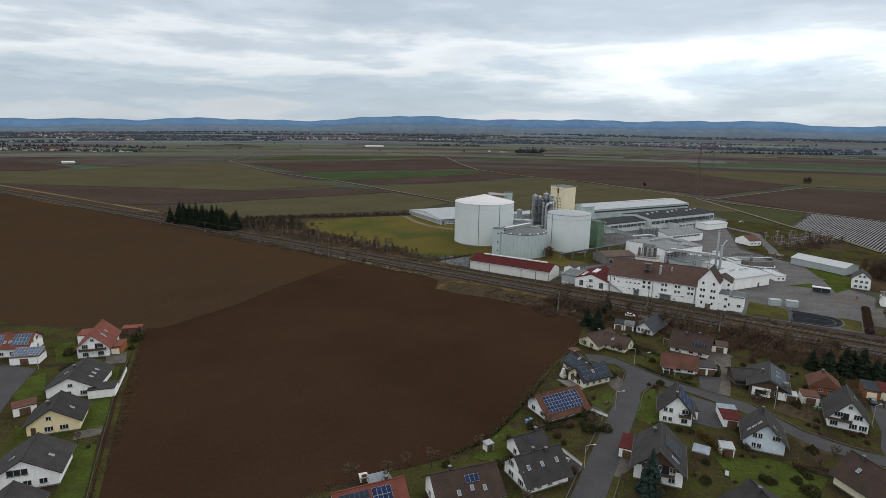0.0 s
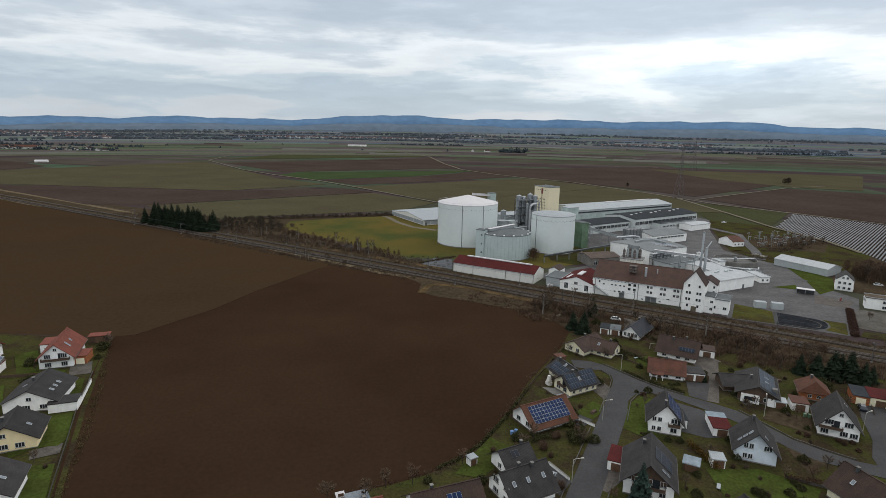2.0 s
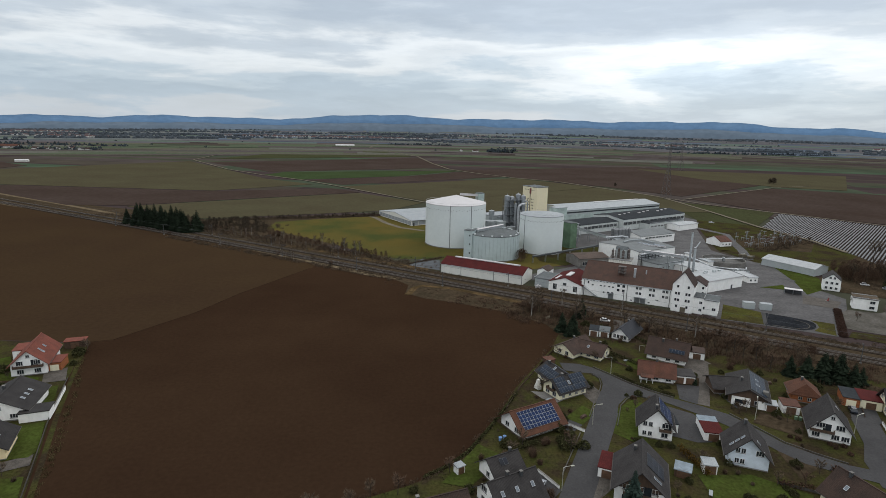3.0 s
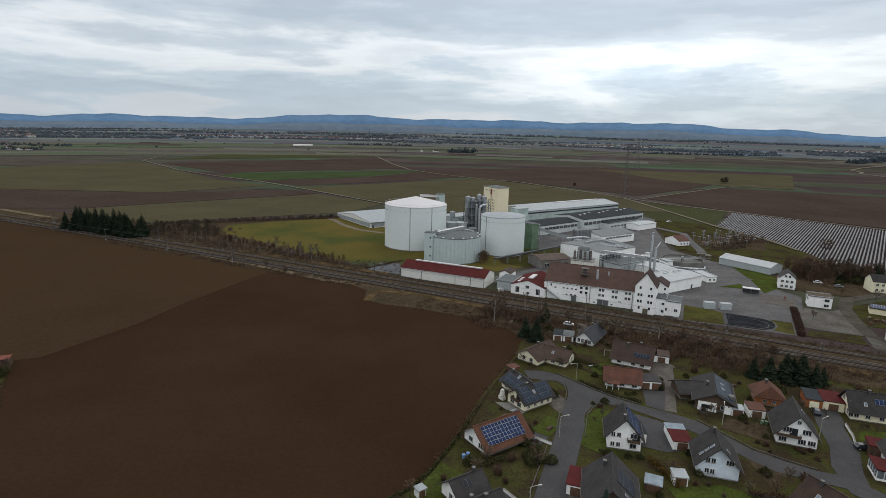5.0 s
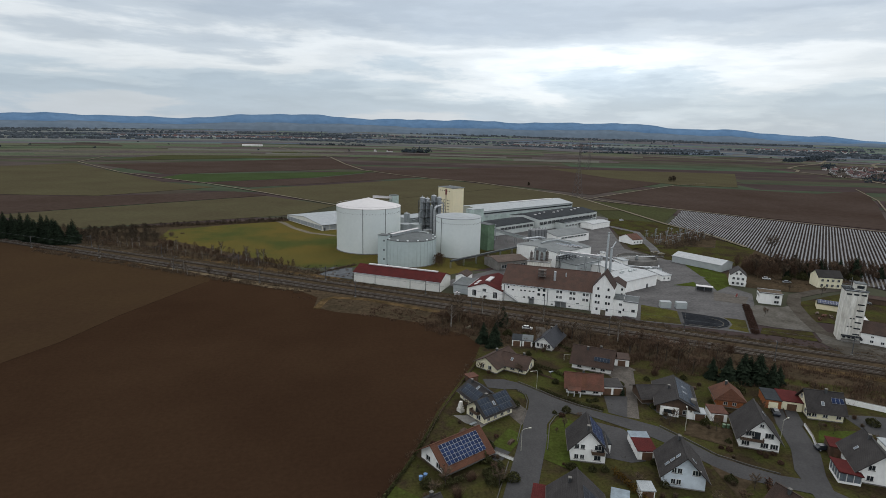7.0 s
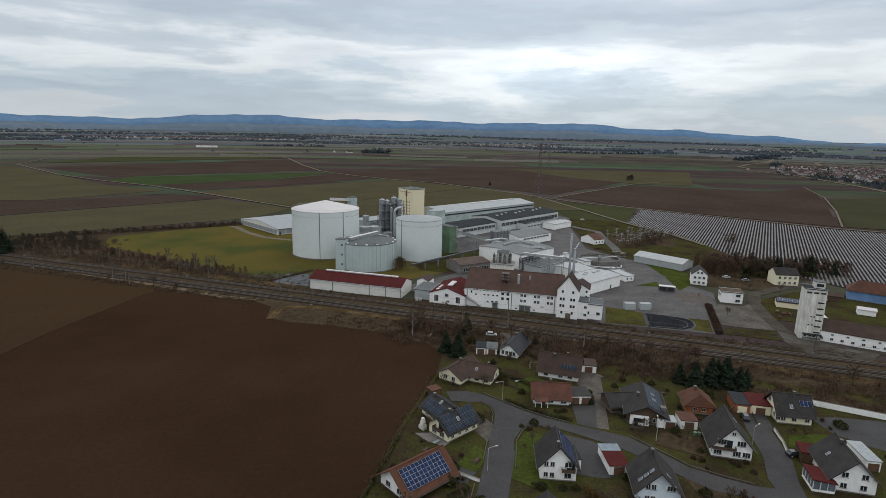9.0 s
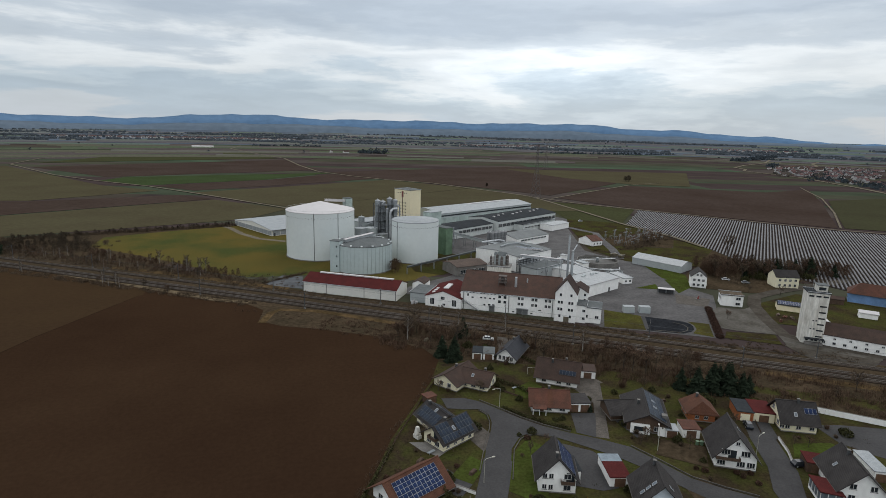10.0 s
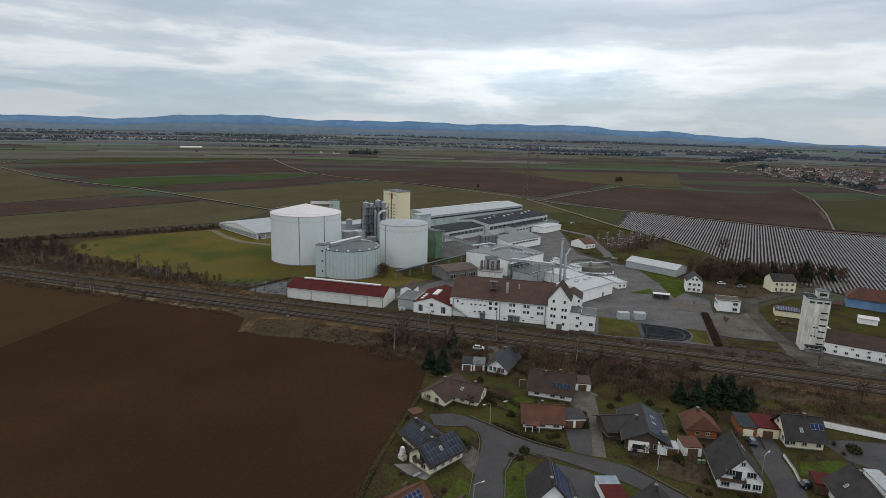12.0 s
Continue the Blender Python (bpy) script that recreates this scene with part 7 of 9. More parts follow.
hedge([(4, 126), (9.5, 130), (15, 136), (21.5, 146.5), (28, 158.5), (33, 168)], 0.7, 0.8, "hedge", "dark hedge along the ploughed field", 1)
hedge([(86, 122), (98, 118), (104, 128)], 1.3, 1.5, "hedgered", "clipped brown beech hedge", 2)
hedge([(69.5, 137), (71.5, 125)], 1.2, 1.8, "drybush", "yellow-brown hedge between gardens", 3)
hedge([(198.2, 250.7), (174.8, 216.4)], 2.6, 0.9, "copper", "copper-red beech hedge at the yard", 4, 170)
hedge([(67.6, 181.6), (71.5, 175.8), (76.2, 170.4), (81.4, 165.6)], 1.0, 0.9, "hedge", "low dark hedge in front of a bungalow", 5)
hedge([(84, 222), (92, 205)], 1.2, 1.4, "hedge", "dark hedge between gardens", 6)
hedge([(67, 205), (77, 193), (80, 186)], 1.2, 1.3, "hedge", "dark hedge between gardens", 7)
hedge([(34, 140), (27, 137)], 1.2, 1.5, "hedge", "dark hedge in a garden", 8)
hedge([(118, 152), (126, 158)], 1.2, 1.5, "hedge", "dark hedge beside a drive", 9)
strip("dry_verge", [(-74.2, 106), (-80.2, 119), (-88.2, 137), (-97.2, 157), (-105.4, 177), (-113, 196), (-117.5, 207)], 1.3, 0.085, M["lawn"], "rough grass strip between gardens and ploughed field", "verge")
scrub("brush", [(-75.4 - 43 * t + 3.0 * math.sin(3.1 * t) + rv.uniform(-0.8, 0.8), 106 + 100 * t + rv.uniform(-0.8, 0.8), rv.uniform(0.3, 1.2)) for t in [rv.random() for _ in range(220)]], "drystalk", "dry stalks along the hamlet fence", 67, 20)
hedge([(-112, 172), (-125, 170)], 1.2, 1.2, "hedge", "dark hedge in the hamlet", 10)
for x, y, s, k in ((70.5, 166.5, 0.9, 0), (82, 171.5, 0.7, 0), (40, 141, 0.7, 1), (45, 138, 0.8, 1), (30, 141, 0.8, 0), (25, 139, 0.8, 1), (27, 132, 0.9, 0), (43, 152, 0.8, 1), (46.5, 156.5, 0.7, 2), (56, 173, 0.8, 0), (72, 192, 0.8, 0), (104, 141, 0.9, 2), (111, 138.5, 0.8, 2), (114, 137.5, 0.8, 2), (89, 136, 1.0, 1), (65, 138.5, 0.7, 0), (68, 138, 0.7, 0), (140, 148, 0.6, 2), (14, 121, 0.9, 0), (128, 170, 1.3, 1), (111, 175, 1.0, 1), (95, 180, 0.7, 0), (-112, 172, 0.7, 0), (-122, 171, 0.8, 1), (-130, 183, 1.0, 1), (-114.5, 197, 1.1, 1), (-111.5, 189, 0.8, 0), (-126, 186, 0.8, 1), (62, 116, 0.9, 0), (84, 112, 0.9, 1), (76, 117, 0.8, 0)):
    put(BUSH[k], x, y, s, rv.uniform(0, 360))
for x, y, s in ((24, 134, 0.7), (36, 140, 0.7), (44, 147, 0.5), (98, 160, 0.7), (106, 152, 0.7), (92, 142, 0.6), (103, 138, 0.6), (12, 118, 0.7), (18, 133, 0.6), (-88, 126, 0.7), (-93, 121, 0.8), (-118, 166, 0.7), (38.5, 165, 0.6), (44, 176, 0.6), (95, 128, 0.7), (80, 122, 0.6), (113, 171, 0.7), (122, 172, 0.8), (140, 166, 0.8), (150, 163, 0.8), (152, 150, 0.5)):
    put(SHRUBS[rv.randrange(3)], x, y, s, rv.uniform(0, 360))

# drives, terraces and bare earth in the gardens
ground_z = 0.1213
for pts, mat, label in (
    ([(89, 192), (100, 188), (106, 190), (104, 196), (98, 198)], "pavers", "block-paved drive"),
    ([(86.4, 160.8), (95.6, 178), (94.5, 189), (102, 193.2), (105, 190.2), (98.4, 177), (89.4, 159.2)], "pavers", "long paved drive between houses"),
    ([(86, 174), (93, 172.6), (90, 167), (86.3, 160.6), (82.4, 164)], "asphalt", "asphalt garage forecourt"),
    ([(96, 170), (105, 178), (103, 160), (97, 158)], "asphalt", "asphalt forecourt of a house"),
    ([(66, 146), (76, 160), (82, 155), (84, 148), (80, 140), (76, 140)], "asphalt", "asphalt court between houses"),
    ([(43, 128), (49, 132), (50, 124), (42, 117), (39, 120)], "pavers", "paved drive in front of a garage"),
    ([(37.6, 169.4), (40, 164.6), (43.4, 161.4), (46.5, 163.6), (41.8, 168.6)], "concrete", "pale stone terrace behind a house"),
    ([(52, 172), (58, 174), (60, 167), (55, 161)], "pavers", "paved forecourt"),
    ([(38, 152), (44, 156), (48, 149), (44, 145)], "asphalt", "asphalt drive"),
    ([(127.6, 152.0), (132.5, 160), (140, 159), (134.4, 149), (130, 148)], "asphalt", "asphalt drive between garages"),
    ([(28, 126), (31, 129), (35, 121), (31, 116), (28, 120)], "asphalt", "asphalt drive of a house"),
    ([(80, 216), (87, 236), (92, 233), (82, 213), (74, 216)], "pavers", "gravel court by a small house"),
    ([(148.6, 143.4), (150.1, 152.5), (157.8, 150.7), (171, 145), (200, 120), (180, 100), (152.1, 136.5)], "asphalt", "asphalt court of a workshop"),
    ([(24, 152), (33, 158), (38, 154), (28, 144)], "scrub", "bare vegetable bed"),
    ([(95, 136), (103, 140), (100, 128), (93, 124)], "scrub", "bare brown garden bed"),
    ([(103, 156), (112, 150), (106, 142), (97, 150)], "scrub", "leaf-covered garden ground"),
    ([(146, 176), (170, 160), (210, 134), (206, 126), (164, 154), (148, 168)], "scrub", "brown waste ground above the wall"),
    ([(-117.5, 183.5), (-112, 186.5), (-107, 177), (-113, 175)], "pavers", "pale paved drive"),
    ([(-146, 174), (-133, 171), (-128, 155), (-121, 138), (-112, 120), (-108, 95), (-124, 90), (-135, 130), (-150, 160)], "asphalt", "asphalt street of the hamlet"),
    ([(-96, 133), (-90.5, 136.5), (-88.5, 132), (-94, 129)], "pavers", "stone terrace with raised beds"),
):
    ground_z += 0.0017
    sheet("garden_ground", pts, ground_z, M[mat], label, "ground")
lawn_z = 0.1585
for pts in ([(55, 145), (61, 158), (68, 164), (72, 158), (66, 150), (62, 137)], [(44, 153), (51, 160), (54, 156), (48, 149)], [(76, 192), (83, 196), (88, 186), (80, 184), (74, 186)], [(136, 146), (146, 144), (150, 137), (140, 133), (131, 141)], [(69, 126), (82, 126), (92, 118), (82, 108), (68, 112)], [(-103.7, 149.4), (-97.5, 152.0), (-90.6, 138.3), (-91.0, 135.2), (-96.5, 134), (-98.9, 129.5), (-104, 135)], [(-92, 126.7), (-86.9, 127.6), (-79.6, 112.6), (-77.0, 106.9), (-83.4, 106), (-88.3, 119.5)], [(-110.9, 171.2), (-107.1, 173.6), (-100.6, 159.8), (-106.0, 158.1)], [(-141.2, 191.0), (-136.2, 195.4), (-125.8, 181.9), (-115.8, 178.9), (-115.5, 174.2), (-128.4, 174.1)], [(-131, 165.0), (-128.3, 168.6), (-119.0, 154.8), (-119.7, 146.8), (-127.1, 151.9)], [(-114, 136), (-108, 128), (-101, 124), (-104, 131)], [(8, 124), (18, 140), (24, 134), (14, 122)]):
    lawn_z += 0.0001
    sheet("lawn", pts, lawn_z, M["freshlawn"], "fresh green garden lawn", "lawn")


# ---- loose garden growth, clear of houses and streets ----
STREETS = [[(10, 60), (24, 92), (41, 125), (52.5, 147), (61, 166), (64, 174)], [(54, 187), (64, 180), (72, 170), (83, 159), (92, 149), (98, 135), (109, 125)], [(130.3, 150.5), (123.4, 137.2), (117, 129.2), (113.5, 121.5), (124, 100), (136, 76)], [(91, 165), (98, 178), (103, 190)], [(130, 150), (136, 158)]]


def street_gap(x, y):
    best = 99.0
    for line in STREETS:
        for a, c in zip(line, line[1:]):
            a, c, p = Vector(a), Vector(c), Vector((x, y))
            t = max(0.0, min(1.0, (p - a).dot(c - a) / (c - a).length_squared))
            best = min(best, (p - a.lerp(c, t)).length)
    return best


def clear_of_houses(x, y, gap):
    for cx, cy, ca, sa, hl, hw in FOOTPRINTS:
        dx, dy = x - cx, y - cy
        u, v = dx * ca + dy * sa, -dx * sa + dy * ca
        if abs(u) < hl + gap and abs(v) < hw + gap:
            return False
    return True


FOOTPRINTS = []
for ob in list(bpy.data.objects):
    if ob.parent is None and ob.type == "EMPTY" and ob.get("category") in ("house", "garage") and -20 < ob.location.x < 180 and ob.location.y < 240 and "far" not in ob.name:
        wl = ob.children[0]
        a = ob.rotation_euler.z if ob.rotation_mode != "QUATERNION" else 0.0
        a = ob.matrix_basis.to_euler().z
        xs, ys = [v.co.x for v in wl.data.vertices], [v.co.y for v in wl.data.vertices]
        FOOTPRINTS.append((ob.location.x, ob.location.y, math.cos(a), math.sin(a), max(xs), max(ys)))


def field_side(y):
    """Where the gardens begin, east of the ploughed field."""
    for (x0, y0), (x1, y1) in zip(GARDEN_EDGE, GARDEN_EDGE[1:]):
        if y <= y1:
            return x0 + (x1 - x0) * max(0.0, y - y0) / (y1 - y0)
    return GARDEN_EDGE[-1][0]


GARDEN_EDGE = [(-31, 107), (-22.8, 112.6), (-15.6, 117), (0.3, 123.1), (8.1, 128.2), (13.7, 135.1), (20.2, 145.8), (26.9, 158), (33.6, 172.2), (45.2, 191.6), (52, 203), (58.8, 219), (70, 236)]
rg = random.Random(88)
count = 0
while count < 190:
    x, y = rg.uniform(0, 165), rg.uniform(98, 232)
    left = field_side(y)
    right = 60 + (250 - y) * 0.95
    if x < left + 3 or x > right or street_gap(x, y) < 5.0 or not clear_of_houses(x, y, 1.6):
        continue
    k = rg.random()
    if k < 0.34:
        put(SHRUBS[rg.randrange(3)], x, y, rg.uniform(0.4, 0.9), rg.uniform(0, 360))
    elif k < 0.62:
        put(TREES[rg.randrange(3)], x, y, rg.uniform(0.2, 0.42), rg.uniform(0, 360))
    else:
        put(BUSH[rg.choice([0, 0, 1, 2])], x, y, rg.uniform(0.4, 1.0), rg.uniform(0, 360))
    count += 1
tufts = []
while len(tufts) < 900:
    x, y = rg.uniform(-5, 165), rg.uniform(98, 232)
    left = field_side(y) + 1.5
    right = 60 + (250 - y) * 0.95
    if x < left or x > right or street_gap(x, y) < 4.6 or not clear_of_houses(x, y, 0.8):
        continue
    tufts.append((x, y, rg.uniform(0.2, 0.8)))
scrub("brush", tufts[:450], "hedge", "low dark garden plants and tufts", 91, 16)
scrub("brush", tufts[450:], "twig", "dry brown garden plants and tufts", 92, 16)

# ---- factory details ----


def run(points, r, mat, name, label, category="pipe", group="factory pipes", n=8, legs=0.0):
    """A pipe or duct along points, with trestle legs every few metres."""
    e = thing(name, 0, 0, 0, 0, label, category, group)
    b = Build()
    for a, c in zip(points, points[1:]):
        b.tube(a, c, r, n=n)
    part("duct", b, M[mat], e, smooth=False)
    if legs:
        for a, c in zip(points, points[1:]):
            a, c = Vector(a), Vector(c)
            k = max(1, int((c - a).length / legs))
            for i in range(k + 1):
                p = a.lerp(c, i / k)
                if p.z > 1.0:
                    part("trestle_leg", Build().box(p.x, p.y, -0.1, 0.25, 0.25, p.z - r + 0.15), M["steel"], e)
    return e


def bridge(a, c, w, h, mat, roof, label, legs=12.0):
    """A closed conveyor bridge between two places, on trestles."""
    a, c = Vector(a), Vector(c)
    d = c - a
    e = thing("conveyor_bridge", 0, 0, 0, 0, label, "conveyor", "conveyor bridges")
    m = Matrix.Translation((a + c) / 2) @ (d.to_track_quat("X", "Z").to_matrix().to_4x4())
    g = part("gallery", Build().box(0, 0, -h / 2, d.length, w, h, m), M[mat], e)
    part("gallery_roof", Build().box(0, 0, h / 2, d.length + 0.2, w + 0.3, 0.15, m), M[roof], g)
    k = max(1, int(d.length / legs))
    for i in range(k + 1):
        p = a.lerp(c, i / k)
        for s in (-0.4, 0.4):
            q = m.to_3x3() @ Vector((0, s * w, 0))
            part("trestle_leg", Build().box(p.x + q.x, p.y + q.y, -0.1, 0.25, 0.25, max(0.3, p.z - h / 2 + 0.1)), M["steel"], e)
    return e


def vessel(x, y, z, r, h, mat, label, name="steel_silo", group="steel silos", cone=0.8, legs=0):
    e = thing(name, x, y, z, 0, label, "silo", group)
    b = Build()
    n = 20
    ring = [(r * math.cos(2 * math.pi * i / n), r * math.sin(2 * math.pi * i / n)) for i in range(n)]
    b.add([(px, py, 0) for px, py in ring] + [(px, py, h) for px, py in ring], [(i, (i + 1) % n, n + (i + 1) % n, n + i) for i in range(n)])
    part("shell", b, M[mat], e, smooth=True)
    t = Build().add([(px * 1.02, py * 1.02, h) for px, py in ring] + [(0, 0, h + cone)], [(i, (i + 1) % n, n) for i in range(n)])
    k = part("silo_top", t, M[mat], e)
    part("vent", Build().tube((0, 0, h + cone - 0.1), (0, 0, h + cone + 0.5), 0.2, n=8), M["steel"], k)
    for f in (0.33, 0.66):
        part("hoop", Build().prism([(px * 1.015, py * 1.015) for px, py in ring], h * f, h * f + 0.12), M["steel"], e)
    return e


# skylight strip on the red warehouse, door joints and downpipes
w = bpy.data.objects["warehouse"]
for i in range(10):
    part("ridge_skylight", Build().box(-17 + 3.9 * i, 0.2, 8.1, 3.6, 1.6, 0.45), M["tankroof"], w, "pale translucent ridge skylight")
for u in (-24.0, -11.5, 8.0, 23.9):
    part("downpipe", Build().tube((u, -7.72, 0), (u, -7.72, 5.0), 0.12, n=6), M["darksteel"], w)
part("gutter", Build().tube((-24.3, -8.0, 4.95), (24.3, -8.0, 4.95), 0.14, n=6), M["alu"], w)

# tower at the low tank, and the lift tower behind the big one
e = thing("lift_tower", 35.0, 351.0, 0, -31, "square grey-white lift tower beside the low tank", "tower", "factory towers")
part("shaft", Build().box(0, 0, -0.2, 5.6, 5.0, 17.6), M["tankgrey"], e)
part("shaft_roof", Build().box(0, 0, 17.4, 5.9, 5.3, 0.3), M["grey_roof"], e)
for z in (3.0, 8.5, 14.0):
    part("hatch", Build().box(1.2, -2.53, z, 0.8, 0.06, 1.0), M["glass"], e)
e = thing("roof_walkway", 50.6, 355.8, 0, 0, "curved grey gangway with rails on the low tank roof", "walkway", "factory platforms")
for i in range(9):
    a0, a1 = radians(112 - 9 * i), radians(103 - 9 * i)
    p0, p1 = Vector((13.6 * math.cos(a0), 13.6 * math.sin(a0), 16.4)), Vector((13.6 * math.cos(a1), 13.6 * math.sin(a1), 16.4))
    part("gangway", Build().box(0, 0, 0, (p1 - p0).length + 0.2, 1.4, 0.15, Matrix.Translation((p0 + p1) / 2) @ pose(0, 0, 0, 0, 0, math.degrees(math.atan2(p1.y - p0.y, p1.x - p0.x)))), M["grey_sheet"], e)
    part("handrail", Build().tube(p0 + Vector((0, 0, 1.1)), p1 + Vector((0, 0, 1.1)), 0.05, n=4).tube(p0, p0 + Vector((0, 0, 1.1)), 0.05, n=4), M["steel"], e)
bridge((39.5, 352.0, 17.0), (57.0, 362.0, 18.6), 2.2, 1.4, "pale_roof", "tankroof", "white covered conveyor across the tank roof", 40)
e = thing("lift_tower", 48.5, 421.0, 0, 20, "grey-green lift tower behind the big tank", "tower", "factory towers")
part("shaft", Build().box(0, 0, -0.2, 5.0, 4.5, 32.6), M["greygreen"], e)
part("shaft_roof", Build().box(0, 0, 32.4, 5.3, 4.8, 0.3), M["grey_roof"], e)
bridge((46.0, 419.0, 31.0), (33.0, 402.0, 33.6), 2.0, 1.4, "tankroof", "tankroof", "white conveyor gallery onto the tank roof", 60)
e = thing("lift_tower", 101.5, 397.0, 0, 29, "pale green lift tower behind a storage tank", "tower", "factory towers")
part("shaft", Build().box(0, 0, -0.2, 10.0, 7.0, 26.2), M["greygreen"], e)
part("shaft_roof", Build().box(0, 0, 26.0, 10.3, 7.3, 0.3), M["pale_roof"], e)
e = thing("green_annex", 106.5, 386.5, 0, 29, "green sheet-metal annex next to the tank", "building", "factory buildings")
part("wall", Build().box(0, 0, -0.2, 6.0, 11.0, 17.6), M["green"], e)
part("roof", Build().box(0, 0, 17.4, 6.3, 11.3, 0.3), M["grey_roof"], e)
e = thing("pipe_rack", 114.0, 402.0, 0, 29, "grey steel platform tower with floors", "platform", "factory platforms")
for px in (-2.5, 2.5):
    for py in (-3, 3):
        part("column", Build().box(px, py, -0.1, 0.35, 0.35, 14.1), M["steel"], e)
for z in (3.5, 7.0, 10.5, 14.0):
    part("deck", Build().box(0, 0, z, 5.8, 7.0, 0.25), M["pale_roof"], e)

# evaporator stacks and tanks between the storage tanks
for x, y, r, h in ((70.5, 431, 2.0, 29.5), (74.5, 433, 2.0, 28.5), (79.5, 434, 2.0, 30.5), (83.0, 432, 1.8, 29.5), (76.5, 427, 1.0, 24.0)):
    vessel(x, y, 0, r, h, "evap", "tall grey steel evaporator column", "evaporator_column", "evaporator columns", 0.9)
e = thing("column_platform", 77, 432.5, 0, 20, "steel gangways round the evaporator columns", "platform", "factory platforms")
for z in (9, 15, 21, 26):
    part("gangway", Build().box(0, 0, z, 17, 7.5, 0.15), M["darksteel"], e)
    part("handrail", Build().box(0, -3.7, z + 0.9, 17, 0.08, 0.1).box(0, 3.7, z + 0.9, 17, 0.08, 0.1), M["steel"], e)
for z in (9, 15, 21, 26):
    part("brace", Build().tube((-8.4, -3.7, z), (0, -3.7, z - 5.8), 0.12, n=4).tube((8.4, -3.7, z), (0, -3.7, z - 5.8), 0.12, n=4), M["darksteel"], e)
for px in (-8.4, 0, 8.4):
    part("column", Build().box(px, -3.7, -0.1, 0.3, 0.3, 27.4).box(px, 3.7, -0.1, 0.3, 0.3, 27.4), M["darksteel"], e)
for pts, rr in (([(68.0, 427.5, 2), (68.0, 427.5, 19), (70.5, 429, 20.5)], 0.45), ([(86.0, 429.5, 2), (86.0, 429.5, 25), (83.5, 431, 26.5)], 0.5), ([(73.0, 428.5, 12), (73.0, 428.5, 27), (75.0, 430, 28.2)], 0.4), ([(64, 436, 12), (70, 434, 14), (78, 430.5, 14)], 0.4)):
    run(pts, rr, "evap", "process_pipe", "grey process pipe beside the evaporator columns", n=8)
run([(78.5, 425.5, 4), (78.5, 425.5, 22), (80.5, 426.5, 23.8), (84.0, 429, 23.8)], 0.9, "alu", "steam_pipe", "bright silver steam pipe bent at the top", n=10)
for x, y, r, h, m_ in ((57.5, 424, 4.0, 11.5, "pale_roof"), (66.0, 430, 4.5, 10.5, "grey_sheet"), (72.0, 416, 3.2, 8.5, "steel"), (66.0, 412, 2.6, 7.0, "steel"), (60, 438, 2.2, 17, "pale_roof"), (64, 446, 6.5, 12, "grey_sheet")):
    vessel(x, y, 0, r, h, m_, "grey steel process tank", "process_tank", "process tanks", 0.6)
block("evaporator_house", 74, 452, 29, 40, 16, 13, 13, "grey_sheet", "pale_roof", "pale grey process building behind the tanks", "building", flat=True)

# silver silos
M["silo_grey"] = material("dull_silo_metal", (0.20, 0.205, 0.21), 0.6, 0.2, 0.15, 0.3, 2, tint=(0.15, 0.155, 0.16), spec=0.2)
for i in range(5):
    vessel(146.0 + 2.75 * i, 401.5 + 1.0 * i, 0, 1.45, 9.8, "silo_grey", "slim grey metal silo in a row")
for i in range(4):
    vessel(145.0 + 2.75 * i, 404.9 + 1.0 * i, 0, 1.45, 9.8, "silo_grey", "slim grey metal silo in a row")

# chimneys
for x, y, h, r0, label in ((149.0, 297.2, 27.6, 0.62, "tall slim pale steel chimney"), (151.0, 296.4, 19.4, 0.75, "shorter grey steel chimney with pipe")):
    e = thing("chimney_stack", x, y, 0, 0, label, "chimney", "factory chimneys")
    part("shaft", Build().tube((0, 0, -0.2), (0, 0, h), r0, r0 * 0.8, 16), M["pale_roof"], e, smooth=True)
    part("rim", Build().tube((0, 0, h - 0.5), (0, 0, h + 0.05), r0 * 0.92, n=16), M["steel"], e)
    part("base_block", Build().box(0, 0, -0.1, 3, 3, 2.0), M["concrete"], e)
run([(151.0, 296.4, 19.0), (153.8, 297.6, 22.4)], 0.28, "alu", "exhaust_pipe", "slanting exhaust pipe on a chimney", n=8)

# conveyor and pipe bridges
bridge((72.4, 337.5, 4.0), (125.0, 362.5, 7.0), 1.1, 0.8, "darksteel", "grey_roof", "long steel conveyor bridge from tank to process hall", 9)
bridge((121.5, 431.0, 6.3), (134.5, 384.0, 7.5), 2.2, 1.6, "grey_sheet", "grey_roof", "grey conveyor bridge over the yard", 11)
bridge((137.0, 330.5, 9.8), (149.0, 305.0, 12.5), 1.6, 1.3, "alu", "tankroof", "silver conveyor rising towards the mill", 9)
run([(133, 352, 10.9), (139, 357, 11.0), (147, 359, 11.2), (152, 350, 11.0)], 0.5, "pale_roof", "roof_duct", "thick pale duct on a hall roof", n=10)
run([(126.5, 367.5, 10.6), (139, 371, 10.9), (141, 366, 11.2)], 0.6, "alu", "roof_duct", "fat silver duct on a hall roof", n=10)
for i in range(4):
    e = thing("roof_skylight", 145 + 2.8 * i, 349.5 - 1.2 * i, 9.75, 120, "raised white skylight on a hall roof", "skylight", "roof skylights")
    part("curb", Build().box(0, 0, 0, 9, 1.4, 0.7), M["tankroof"], e)
    part("glazing", Build().box(0, 0, 0.7, 8.8, 1.2, 0.1), M["glassbright"], e)
e = thing("pipe_bridge_frame", 140.5, 327.5, 0, 28, "steel pipe frame between halls", "pipe rack", "factory platforms")
for i in range(7):
    for py in (-1.2, 1.2):
        part("column", Build().box(-9 + 3 * i, py, -0.1, 0.25, 0.25, 9.1), M["darksteel"], e)
